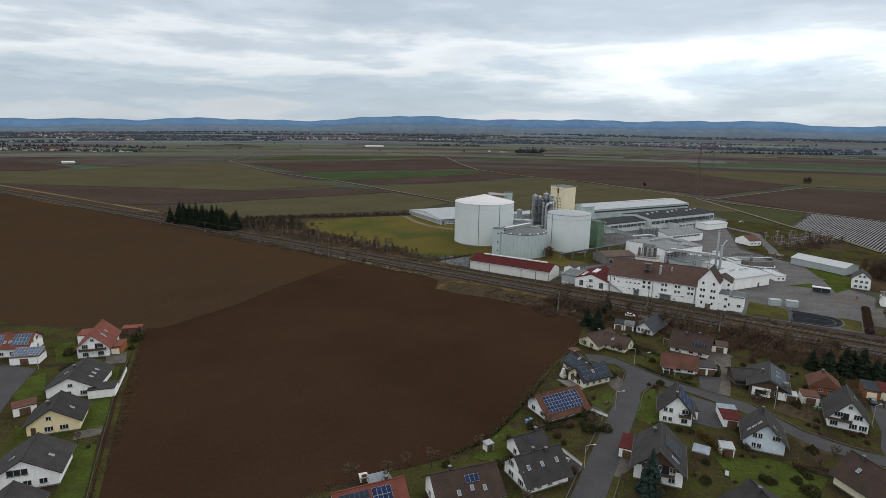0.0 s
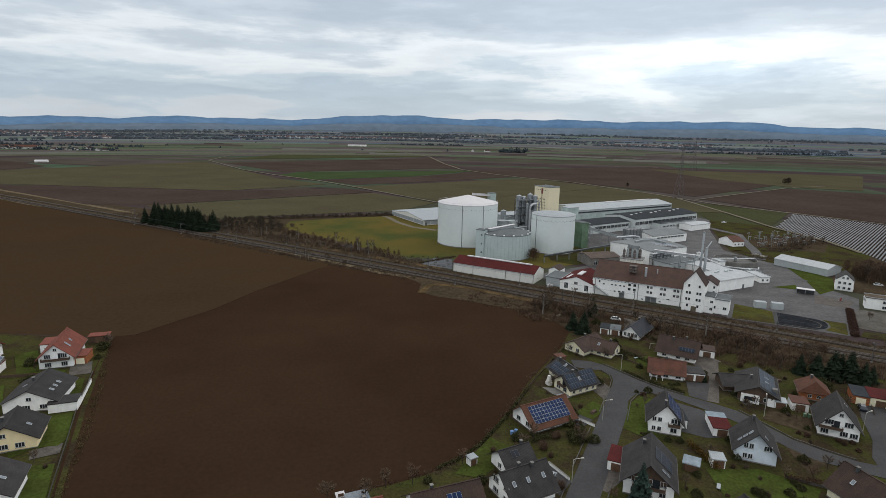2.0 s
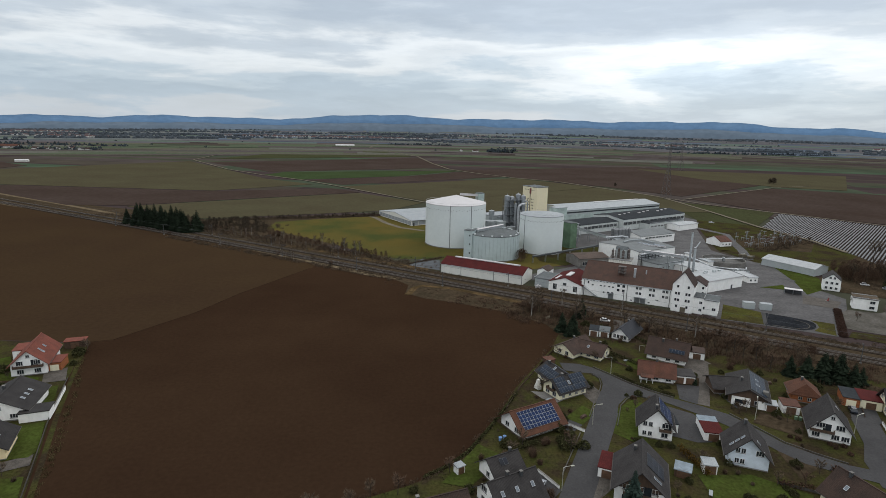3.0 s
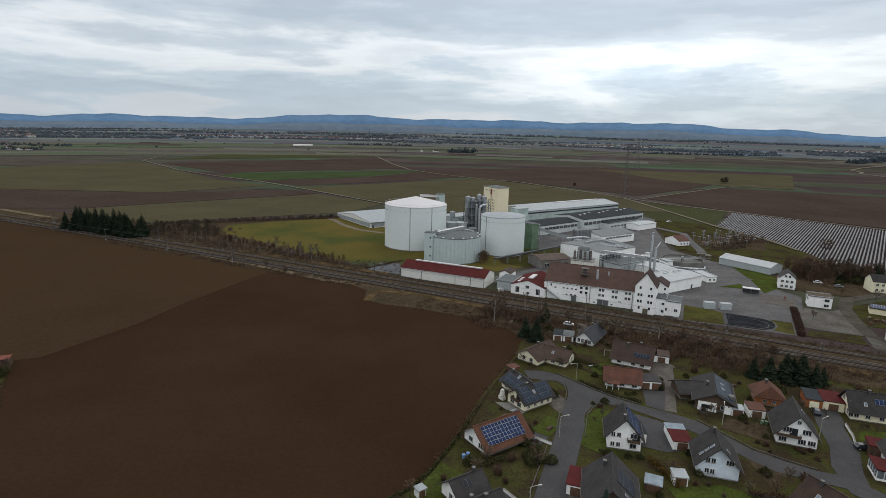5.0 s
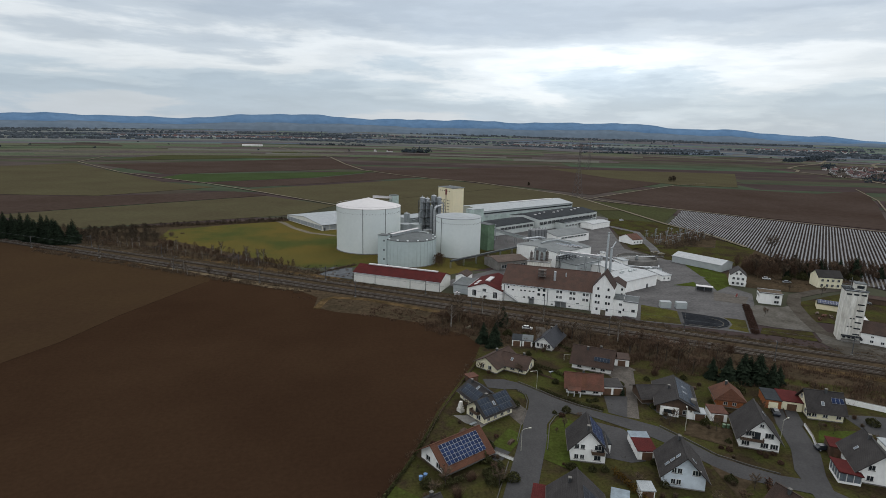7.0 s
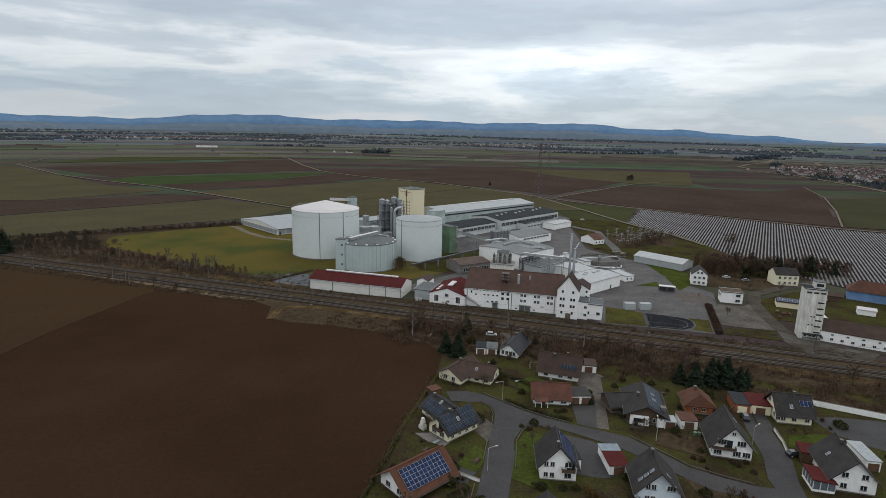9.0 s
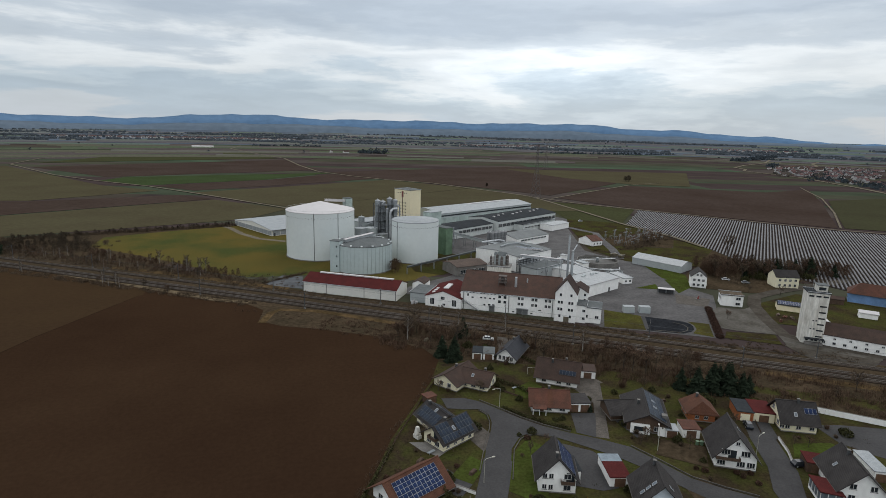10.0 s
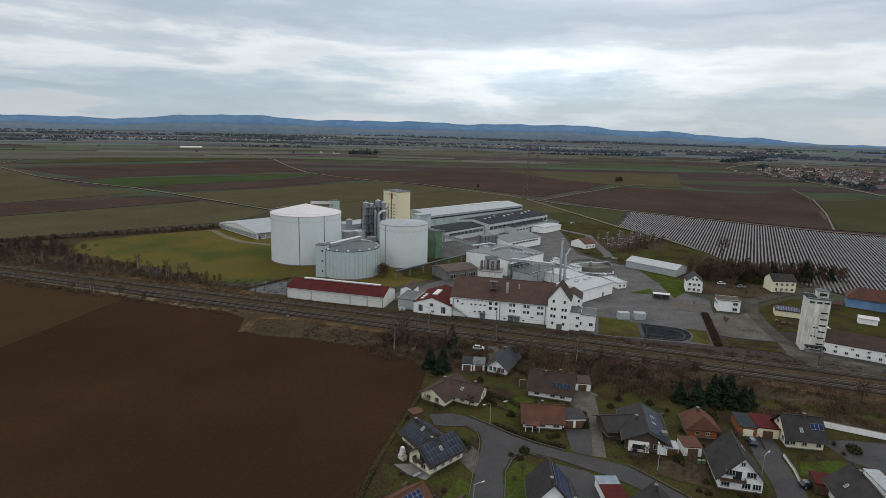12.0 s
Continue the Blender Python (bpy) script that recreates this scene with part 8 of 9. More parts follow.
for z in (6.3, 7.6, 8.9):
    part("beam", Build().box(0, 0, z, 19, 2.6, 0.15), M["darksteel"], e)
    part("pipe_run", Build().tube((-9.5, -0.6, z + 0.45), (9.5, -0.6, z + 0.45), 0.28, n=8).tube((-9.5, 0.5, z + 0.45), (9.5, 0.5, z + 0.45), 0.22, n=8), M["alu"], e)

# cyclones and gear on the flat block behind the mill
block("filter_house", 117.5, 313.5, -29, 12, 8, 9.0, 9.0, "plaster", "concrete", "pale flat-roofed filter house behind the mill", "building", flat=True)
for i, (dx, dy, h) in enumerate(((-4.5, -1, 4.2), (-1.5, 0.5, 5.0), (1.2, -1.2, 4.4), (4.0, 0.8, 4.8), (-3.0, 2.0, 4.0), (2.8, 2.4, 4.4))):
    vessel(117.5 + dx * 0.87 + dy * 0.48, 313.5 - dx * 0.48 + dy * 0.87, 9.3, 0.7, h, "rust_gear", "small grey steel filter vessel on a roof", "filter_vessel", "filter vessels", 0.8)
e = thing("filter_hood", 118.5, 315.5, 9.3, -29, "grey hooded housing on a roof", "housing", "factory housings")
part("housing", Build().box(0, 0, 0, 6, 3.5, 5.2), M["grey_sheet"], e)
part("housing_roof", gable_roof(Build(), 6, 3.5, 5.2, 6.4, 0.2, 0.12), M["grey_roof"], e)

# mill: openings, dormers, stair, roof gear
mill = bpy.data.objects["mill"]
for z, us in ((6.5, (-5.0, -11.0, -16.8)), (4.0, (-5.0, -11.0, -16.8))):
    for u in us:
        for d in (-0.75, 0.75):
            window(mill, wall_frame("f", 41.5, 26) @ pose(u + d, 0, z), 1.1, 1.3, "frame", sill=False)
for u, z, ww, hh in ((4.3, 6.4, 1.3, 1.3), (1.9, 6.4, 1.3, 1.3), (4.3, 4.2, 1.3, 1.3), (1.9, 4.2, 1.3, 1.3), (12.6, 5.6, 1.0, 0.7), (10.8, 5.6, 1.0, 0.7), (8.6, 5.6, 1.0, 0.7), (6.8, 5.6, 1.0, 0.7), (16.5, 5.4, 1.0, 0.7), (8.8, 2.6, 1.2, 0.8), (7.0, 2.6, 1.2, 0.8), (11.0, 2.4, 0.9, 0.8), (-13.5, 2.4, 1.4, 0.5), (18.6, 6.2, 0.8, 1.2), (-2.0, 0.6, 1.0, 0.6), (-10, 0.6, 1.0, 0.6)):
    window(mill, wall_frame("f", 41.5, 26) @ pose(u, 0, z), ww, hh, "frame", bars=0, sill=False)
for i in range(12):
    part("vent_slot", Build().box(1.6 + 1.6 * i, 0.03, 7.75, 0.8, 0.06, 0.35, wall_frame("f", 41.5, 26)), M["darksteel"], mill)
for u in (7.6, -4.6, -7.2):
    d = part("loading_door", Build().box(u, 0.04, 0, 2.4, 0.1, 2.6, wall_frame("f", 41.5, 26)), M["steel"], mill, "grey steel loading door")
    part("canopy", Build().box(u, 0.6, 2.7, 2.8, 1.2, 0.12, wall_frame("f", 41.5, 26)), M["steel"], d)
for u in (20.6, 0.2, -18.9, -20.5):
    part("downpipe", Build().tube((-u, -13.1, 0), (-u, -13.1, 8.2), 0.12, n=6), M["darksteel"], mill)
part("mill_gutter", Build().tube((-21, -13.4, 8.25), (20.8, -13.4, 8.25), 0.16, n=6), M["alu"], mill)
st = part("outside_stair", Build().add([(-21, -14.2, 4.4), (-20.6, -14.2, 4.4), (-13.4, -14.2, 0.1), (-13.8, -14.2, 0.1), (-21, -13.2, 4.4), (-20.6, -13.2, 4.4), (-13.4, -13.2, 0.1), (-13.8, -13.2, 0.1)], [(0, 1, 2, 3), (7, 6, 5, 4), (0, 4, 5, 1), (1, 5, 6, 2), (2, 6, 7, 3), (3, 7, 4, 0)]), M["steel"], mill, "steel outside stair")
part("stair_rail", Build().tube((-21, -14.2, 5.4), (-13.4, -14.2, 1.1), 0.05, n=5), M["steel"], st)
for x0, z0, wdt, hh in ((-4.0, 11.0, 3.2, 4.6),):
    f = part("roof_gear_frame", Build().box(x0 - wdt / 2, -9, z0, 0.2, 0.2, hh).box(x0 + wdt / 2, -9, z0, 0.2, 0.2, hh).box(x0 - wdt / 2, -6.4, z0, 0.2, 0.2, hh).box(x0 + wdt / 2, -6.4, z0, 0.2, 0.2, hh), M["rust_gear"], mill)
    for z in (12.4, 13.8, 15.4):
        part("gear_deck", Build().box(x0, -7.7, z, wdt + 0.4, 3.0, 0.14), M["rust_gear"], f)
    part("fan_casing", Build().tube((x0, -7.7, 12.5), (x0, -7.7, 15.0), 0.9, n=12), M["rust_gear"], f)
part("roof_vent_pipe", Build().tube((2.0, -8, 10.6), (2.0, -8, 15.4), 0.55, n=12), M["alu"], mill, "pale round vent pipe on the roof")
part("roof_vent_pipe", Build().tube((6.8, -5, 12.2), (6.8, -5, 14.4), 0.3, n=10), M["alu"], mill)
part("ridge_cap", Build().box(0, 0, 14.95, 42, 0.5, 0.16), M["mill_tile"], mill)
wing = bpy.data.objects["mill_gable_wing"]
for z in (1.9, 4.9, 7.9, 11.2):
    for u in (2.2, -2.2):
        for d in ((0.0,) if z == 11.2 or z == 1.9 else (-0.6, 0.6)):
            window(wing, wall_frame("l", 10.6, 9) @ pose(u + d, 0, z), 0.95, 1.3, "frame", bars=0, sill=False)
part("entrance_door", Build().box(-0.6, 0.04, 0, 2.2, 0.1, 2.4, wall_frame("l", 10.6, 9)), M["lane"], wing, "ochre double door")
e = block("mill_stair_wing", 133.4, 256.4, 58, 10, 7.6, 11.2, 13.4, "white", "mill_dark", "white stair wing of the mill with brown roof", "building")
for z in (4.5, 7.2, 9.6):
    for u in (-2.6, -1.0):
        window(e, wall_frame("f", 10, 8) @ pose(u, 0, z), 0.9, 1.2, "frame", bars=0, sill=False)
    window(e, wall_frame("l", 10, 8) @ pose(-2.6, 0, z), 0.9, 1.2, "frame", bars=0, sill=False)
e = block("mill_terrace_block", 129.2, 248.4, 57, 8.0, 6.4, 7.6, 7.6, "white", "grey_roof", "white block with a railed roof terrace", "building", flat=True)
for z in (1.4, 4.8):
    for u in (-2.2, 1.6):
        window(e, wall_frame("l", 8.0, 6.4) @ pose(u, 0, z), 1.2, 1.2, "frame", sill=False)
tr = Build()
for u in (-3.0, -1.5, 0.0, 1.5, 3.0):
    tr.box(-3.9, u, 7.9, 0.08, 0.08, 1.0)
part("terrace_rail", tr.box(-3.9, 0, 8.85, 0.08, 6.4, 0.08).box(-3.9, 0, 8.4, 0.05, 6.4, 0.05).box(0, -3.1, 8.85, 7.8, 0.08, 0.08), M["darksteel"], e)
an = bpy.data.objects["mill_annex"]
for u in (-2.4, 2.0):
    window(an, wall_frame("f", 8, 9) @ pose(u, 0, 2.2), 1.5, 1.3, "frame", sill=False)

# red-gabled workshop
ws = bpy.data.objects["red_gabled_workshop"]
for u in (5.2, -5.2):
    window(ws, wall_frame("l", 22, 17) @ pose(u, 0, 1.0), 2.0, 3.0, "frame", bars=2, sill=False)
window(ws, wall_frame("l", 22, 17) @ pose(0.2, 0, 3.6), 1.8, 1.5, "frame", bars=2, sill=False)
window(ws, wall_frame("l", 22, 17) @ pose(-0.4, 0, 0.9), 1.3, 1.0, "frame", sill=False)
part("ridge_skylight", Build().box(-3, 0, 7.7, 8, 2.2, 0.5), M["tankroof"], ws, "white ridge skylight")
for x0 in (-8, -5, -2):
    part("roof_skylight", Build().box(x0, 5.4, 5.75, 1.6, 1.4, 0.5), M["tankroof"], ws)
part("roof_skylight", Build().box(-4, -6.5, 5.4, 1.8, 1.6, 0.4), M["tankroof"], ws)
block("grey_lean_to", 70.5, 291.5, 57, 14, 8, 4.4, 4.4, "grey_sheet", "grey_roof", "grey flat-roofed shed between warehouse and workshop", "shed", flat=True)
block("white_gabled_shed", 72.5, 304.0, 57, 9, 6, 5.0, 6.4, "white", "brown_tile", "small white gabled shed", "shed")
for x, y in ((63.5, 283.6), (64.4, 284.8), (65.2, 283.0)):
    vessel(x, y, 0, 0.6, 1.5, "tankroof", "white plastic container by the wall", "container", "plastic containers", 0.2)

# windows and doors of the rear halls
for nm, side, us, z, ww, hh in (("dark_roofed_hall", "f", [-38 + 5.5 * i for i in range(15)], 4.4, 4.8, 2.6), ("dark_roofed_shed", "f", [-19 + 4.4 * i for i in range(9)], 3.6, 3.9, 2.2), ("hall_annex", "f", [-20 + 4.4 * i for i in range(10)], 2.6, 3.2, 1.2), ("store_hall", "f", [-13 + 3.6 * i for i in range(8)], 4.0, 3.0, 1.1), ("process_hall", "f", [-12, -3.5, 9], 1.0, 2.4, 2.4), ("process_hall", "r", [-9, -3, 3, 9], 5.5, 1.4, 1.0), ("plant_annex", "f", [-8, -3, 2, 7], 3.6, 1.0, 0.9), ("red_roofed_cottage", "f", [-3, 0, 3], 1.2, 1.0, 1.2), ("red_roofed_cottage", "r", [-5, -2, 2, 5], 1.2, 1.0, 1.2), ("villa", "l", [-2.2, 0, 2.2], 1.0, 1.2, 1.3), ("villa", "l", [-2.2, 0, 2.2], 3.6, 1.2, 1.3), ("villa", "l", [-0.9, 0.9], 6.4, 1.0, 1.2), ("villa", "f", [-3.5, 0, 3.5], 1.0, 1.2, 1.3), ("office", "f", [-2.6], 0.8, 2.0, 1.3), ("office", "f", [-2.6], 3.3, 2.0, 1.3), ("office", "l", [-2, 0, 2], 3.2, 1.6, 1.2), ("yellow_villa", "f", [-4, -1.3, 1.3, 4], 1.0, 1.2, 1.4), ("yellow_villa", "f", [-4, -1.3, 1.3, 4], 3.8, 1.2, 1.3), ("blue_house", "f", [-9 + 3 * i for i in range(7)], 1.0, 1.3, 1.5), ("blue_house", "f", [-9 + 3 * i for i in range(7)], 3.8, 1.3, 1.5), ("brown_roofed_store", "f", [-6, 0, 6], 1.2, 4.4, 2.2), ("bright_roofed_hall", "l", [], 0, 1, 1), ("grain_store", "f", [-10 + 3.4 * i for i in range(7)], 1.1, 1.1, 1.0), ("grain_store", "f", [-8 + 5 * i for i in range(4)], 3.1, 0.9, 0.7)):
    ob = bpy.data.objects[nm]
    d = ob.children[0].dimensions
    for u in us:
        window(ob, wall_frame(side, d.x, d.y) @ pose(u, 0, z), ww, hh, "frame", bars=1 if ww < 2.5 else 3, sill=False)
lh = bpy.data.objects["long_hall"]
for i in range(22):
    part("wall_panel", Build().box(-57.7 + 5.5 * i, -18.05, 1.0, 5.2, 0.1, 6.2), M["greygreen"], lh)
part("clerestory", Build().box(0, -18.04, 8.4, 120, 0.08, 1.2), M["glass"], lh, "long dark strip window")
part("ridge_light", Build().box(20, 0, 13.6, 60, 2.4, 0.5), M["tankroof"], lh)
for i in range(9):
    part("roof_vent", Build().box(-34 + 8.5 * i, -5 + 2 * (i % 3), 10.9, 1.6, 1.6, 0.7), M["tankroof"], bpy.data.objects["dark_roofed_hall"])
for i in range(5):
    part("roof_vent", Build().box(-18 + 8.5 * i, -4 + 3 * (i % 2), 7.0, 1.6, 1.6, 0.7), M["tankroof"], bpy.data.objects["dark_roofed_shed"])
block("loading_canopy", 226, 466, 31, 26, 12, 4.5, 5.2, "white", "shed_roof", "low white loading hall with bright roof", "hall")
block("low_office_row", 150, 388, -61, 24, 5, 3.6, 3.6, "white", "pale_roof", "low white office row with small windows", "building", flat=True)
row = bpy.data.objects["low_office_row"]
for i in range(8):
    window(row, wall_frame("f", 24, 5) @ pose(-10 + 2.8 * i, 0, 1.2), 1.2, 1.2, "frame", sill=False)
hb = bpy.data.objects["hall_behind_meadow"]
for i in range(10):
    part("wall_panel", Build().box(-25.06, -27 + 6 * i, 0.6, 0.1, 5.6, 3.0), M["pale_roof"], hb)
for i in range(8):
    part("wall_panel", Build().box(-21.5 + 6.1 * i, -30.56, 0.6, 5.7, 0.1, 3.0), M["pale_roof"], hb)
part("edge_trim", Build().box(0, -30.9, 3.9, 50.6, 0.3, 0.35), M["darksteel"], hb)
part("gate", Build().box(-23, -30.62, 0, 1.4, 0.1, 2.4), M["darksteel"], hb)

# cream tower: window grid and the ornament on its long face
for ob in [o for o in bpy.data.objects if o.name == "cream_tower"]:
    for j in range(5):
        for i in range(6):
            part("window", Build().box(-5.2 + 2.0 * i, -6.03, 8.5 + 2.6 * j, 0.8, 0.08, 0.9), M["glass"], ob)
    for i in range(6):
        part("window", Build().box(-6.6 + 2.4 * i, -6.03, 27.0, 0.8, 0.08, 0.7), M["glass"], ob)
    part("red_ornament", Build().box(0.8, -6.08, 24.0, 2.2, 0.14, 4.8), M["darkred"], ob, "plain red wall sign shape")
    part("vertical_duct", Build().tube((0.9, -6.25, 5), (0.9, -6.25, 24), 0.25, n=6), M["rust"], ob)

# grain silo tower: windows, penthouse, rail
sl = bpy.data.objects["grain_silo_tower"]
sl.matrix_basis = sl.matrix_basis @ Matrix.Diagonal((0.86, 0.86, 0.94, 1))
for i in range(6):
    part("window_band", Build().box(2.4, -4.13, 3.2 + 2.6 * i, 2.6, 0.08, 0.6), M["glass"], sl)
for i in range(3):
    part("window_band", Build().box(-2.8 + 2.8 * i, -4.13, 20.3, 2.0, 0.08, 0.7), M["glass"], sl)
for u, z in ((-1.2, 6.4), (0.1, 6.4), (-0.6, 10.0), (0.6, 10.0)):
    part("window", Build().box(u, -4.13, z, 0.7, 0.08, 0.5), M["glass"], sl)
ph = part("penthouse", Build().box(1.6, 0.5, 22.3, 4.2, 4.6, 2.6), M["plaster"], sl)
part("penthouse_roof", Build().box(1.6, 0.5, 24.9, 4.6, 5.0, 0.2), M["grey_roof"], ph)
part("penthouse_window", Build().box(1.6, -1.83, 23.0, 2.8, 0.08, 1.2), M["glass"], ph)
for a in (-4.2, 0.0, 4.2):
    part("rail_post", Build().box(a, -4.2, 22.3, 0.08, 0.08, 1.1).box(a, 4.2, 22.3, 0.08, 0.08, 1.1), M["darksteel"], sl)
part("roof_rail", Build().box(0, -4.2, 23.3, 8.6, 0.06, 0.08).box(0, 4.2, 23.3, 8.6, 0.06, 0.08).box(-4.2, 0, 23.3, 0.06, 8.4, 0.08), M["darksteel"], sl)
part("roof_mast", Build().tube((-1.5, 1.0, 22.2), (-1.5, 1.0, 27.0), 0.07, n=5), M["steel"], sl)
part("loading_canopy", Build().box(0.6, -5.2, 2.6, 7.6, 2.2, 0.3), M["dark_roof"], sl)
part("loading_dock", Build().box(0.6, -5.0, -0.1, 7.0, 1.7, 1.2), M["concrete"], sl)
for u in (-2.0, 0.0, 1.6):
    part("dock_window", Build().box(u, -4.13, 1.5, 1.0, 0.08, 0.8), M["glass"], sl)

# clarifier, small buildings and gear in the yard
e = thing("clarifier_basin", 193.0, 341.0, 0, 0, "round concrete clarifier basin with a walkway", "basin", "clarifier basins")
n = 48
b = Build()
for r0, r1, z0, z1 in ((12.0, 12.4, 0, 3.2),):
    vs, fs = [], []
    for i in range(n):
        a = 2 * math.pi * i / n
        for rr, zz in ((r1, -0.2), (r1, z1), (r0, z1), (r0, z0)):
            vs.append((rr * math.cos(a), rr * math.sin(a), zz))
    for i in range(n):
        for j in range(3):
            p, q = i * 4 + j, ((i + 1) % n) * 4 + j
            fs.append((p, q, q + 1, p + 1))
    b.add(vs, fs)
part("basin_wall", b, M["concrete"], e)
part("basin_water", Build().prism([(11.99 * math.cos(2 * math.pi * i / n), 11.99 * math.sin(2 * math.pi * i / n)) for i in range(n)], 0.1, 1.8), M["sludge"], e, "dull brown basin water")
part("walkway", Build().box(0, 0, 3.2, 24.6, 1.2, 0.15), M["steel"], e)
part("walkway_rail", Build().box(0, -0.6, 4.1, 24.6, 0.06, 0.08).box(0, 0.6, 4.1, 24.6, 0.06, 0.08), M["steel"], e)
part("hub", Build().tube((0, 0, 0), (0, 0, 4.2), 0.8, n=12), M["steel"], e)
block("pump_house", 179.4, 336.0, -79, 8, 4, 3.2, 3.2, "white", "pale_roof", "small white pump house by the basin", "building", flat=True)
block("yard_office", 184.9, 303.3, 93, 13.5, 5.6, 3.0, 3.0, "white", "shed_roof", "white site cabin at the yard", "cabin", flat=True)
block("small_plant_room", 178.5, 357.0, 29, 3.4, 3.0, 2.8, 2.8, "white", "shed_roof", "small white plant room", "building", flat=True)
for x, y, yaw, l in ((157.0, 253.2, -14, 4.8), (163.9, 251.2, -18, 4.8)):
    e = thing("site_container", x, y, 0, yaw, "pale grey steel container on the yard", "container", "site containers")
    part("container_box", Build().box(0, 0, 0.1, l, 3.0, 2.8), M["grey_sheet"], e)
    part("container_roof", Build().box(0, 0, 2.9, l + 0.1, 3.1, 0.12), M["pale_roof"], e)
    part("container_door", Build().box(l / 2 + 0.03, 0, 0.3, 0.06, 2.6, 2.4), M["pale_roof"], e)
e = thing("bicycle_shelter", 194.0, 276.0, 0, -32, "open shelter with pale flat roof", "shelter", "site shelters")
part("shelter_roof", Build().box(0, 0, 2.6, 8, 3.2, 0.2), M["tankroof"], e)
for px in (-3.8, 0, 3.8):
    part("shelter_post", Build().box(px, 1.3, -0.1, 0.15, 0.15, 2.8), M["steel"], e)
    part("shelter_post", Build().box(px, -1.3, -0.1, 0.15, 0.15, 2.8), M["steel"], e)
part("shelter_wall", Build().box(0, 1.5, 0, 8, 0.08, 2.4), M["darksteel"], e)
e = thing("yard_sculpture", 203.5, 264.0, 0, 0, "small red machine part on display", "display", "yard displays")
part("display_base", Build().box(0, 0, 0, 1.6, 1.6, 0.4), M["concrete"], e)
part("display_body", Build().tube((0, 0, 0.4), (0.4, 0, 2.0), 0.5, 0.25, 10), M["darkred"], e)

# solar-roofed garage, sheds near the silo tower
e = block("solar_garage", 235.5, 241.5, -40, 10, 7, 2.8, 3.8, "cream", "dark_roof", "long garage with dark solar roof", "garage")
solar_array(e, slope_frame("f", 10, 7, 2.8, 3.8, 0.25), -4.8, 0.2, 9, 2, mat="solar")
block("white_garden_shed", 262, 224, -45, 7, 4, 2.6, 3.4, "white", "tankroof", "small white shed on the lawn", "shed")
block("small_cream_house", 283, 224, -45, 9, 7, 3.2, 5.4, "cream", "dark_roof", "small cream house with dark roof", "house")
block("low_brown_shed", 268, 246, -45, 8, 5, 2.6, 3.6, "brownwood", "brown_tile", "low brown timber shed", "shed")
block("silo_annex", 219.5, 212.5, -35, 6, 5, 6, 6, "yellow", "tankroof", "small cream annex beside the silo tower", "building", flat=True)


# ---- switchyard, pylon and foil rows ----
def lattice(b, a, c, w0, w1, bays, r):
    """A square lattice mast between heights."""
    for i in range(bays):
        z0, z1 = a + (c - a) * i / bays, a + (c - a) * (i + 1) / bays
        s0, s1 = w0 + (w1 - w0) * i / bays, w0 + (w1 - w0) * (i + 1) / bays
        p = [(-1, -1), (1, -1), (1, 1), (-1, 1)]
        for k in range(4):
            q, t = p[k], p[(k + 1) % 4]
            b.tube((q[0] * s0, q[1] * s0, z0), (q[0] * s1, q[1] * s1, z1), r, n=4, caps=False)
            b.tube((q[0] * s0, q[1] * s0, z0), (t[0] * s1, t[1] * s1, z1), r * 0.6, n=3, caps=False)
            b.tube((t[0] * s0, t[1] * s0, z0), (q[0] * s1, q[1] * s1, z1), r * 0.6, n=3, caps=False)
    return b


M["pylon"] = material("weathered_pylon_steel", (0.15, 0.135, 0.13), 0.8, 0.1, 0.15, spec=0.1)


def pylon(x, y, yaw, h):
    e = thing("power_pylon", x, y, 0, yaw, "tall grey lattice power pylon in the fields", "pylon", "power pylons")
    b = lattice(Build(), 0, h * 0.55, 4.6, 1.4, 6, 0.22)
    part("tower_body", lattice(b, h * 0.55, h, 1.4, 0.4, 6, 0.17), M["pylon"], e)
    for z, l in ((h * 0.62, 12), (h * 0.76, 9), (h * 0.9, 6)):
        a = Build()
        for s in (-1, 1):
            for d in (-0.6, 0.6):
                a.tube((0, d, z), (s * l, 0, z + 0.4), 0.10, n=4).tube((0, d, z + 1.6), (s * l, 0, z + 0.4), 0.08, n=4)
        part("cross_arm", a, M["pylon"], e)
    return e


pylon(303, 672, 20, 66)
pylon(560, 1180, 20, 60)

rs = random.Random(71)
for i in range(64):
    u, v = rs.random(), rs.random()
    x, y = 240 + 60 * u + rs.uniform(-3, 3), 388 + 22 * u + 32 * v
    if rs.random() < 0.3:
        e = thing("switch_mast", x, y, 0, 20, "grey steel switchyard mast with insulators", "mast", "switchyard masts")
        h = rs.uniform(5, 8)
        part("post", Build().box(0, 0, -0.1, 0.3, 0.3, h), M["steel"], e)
        part("crossbar", Build().box(0, 0, h - 0.6, 4.0, 0.15, 0.15), M["steel"], e)
        for d in (-1.6, 0, 1.6):
            part("insulator", Build().tube((d, 0, h - 1.7), (d, 0, h - 0.6), 0.14, n=6), M["brownframe"], e)
    else:
        e = thing("switch_gear", x, y, 0, 20, "grey switchgear unit on a frame", "switchgear", "switchyard gear")
        part("frame_leg", Build().box(-1, 0, -0.1, 0.2, 0.2, 2.6), M["steel"], e)
        part("frame_leg", Build().box(1, 0, -0.1, 0.2, 0.2, 2.6), M["steel"], e)
        part("gear_bar", Build().box(0, 0, 2.4, 3.0, 0.5, 0.3), M["pale_roof"], e)
        for d in (-1.1, 0, 1.1):
            part("insulator", Build().tube((d, 0, 2.7), (d, 0, 4.2), 0.16, n=6), M["brownframe"], e)
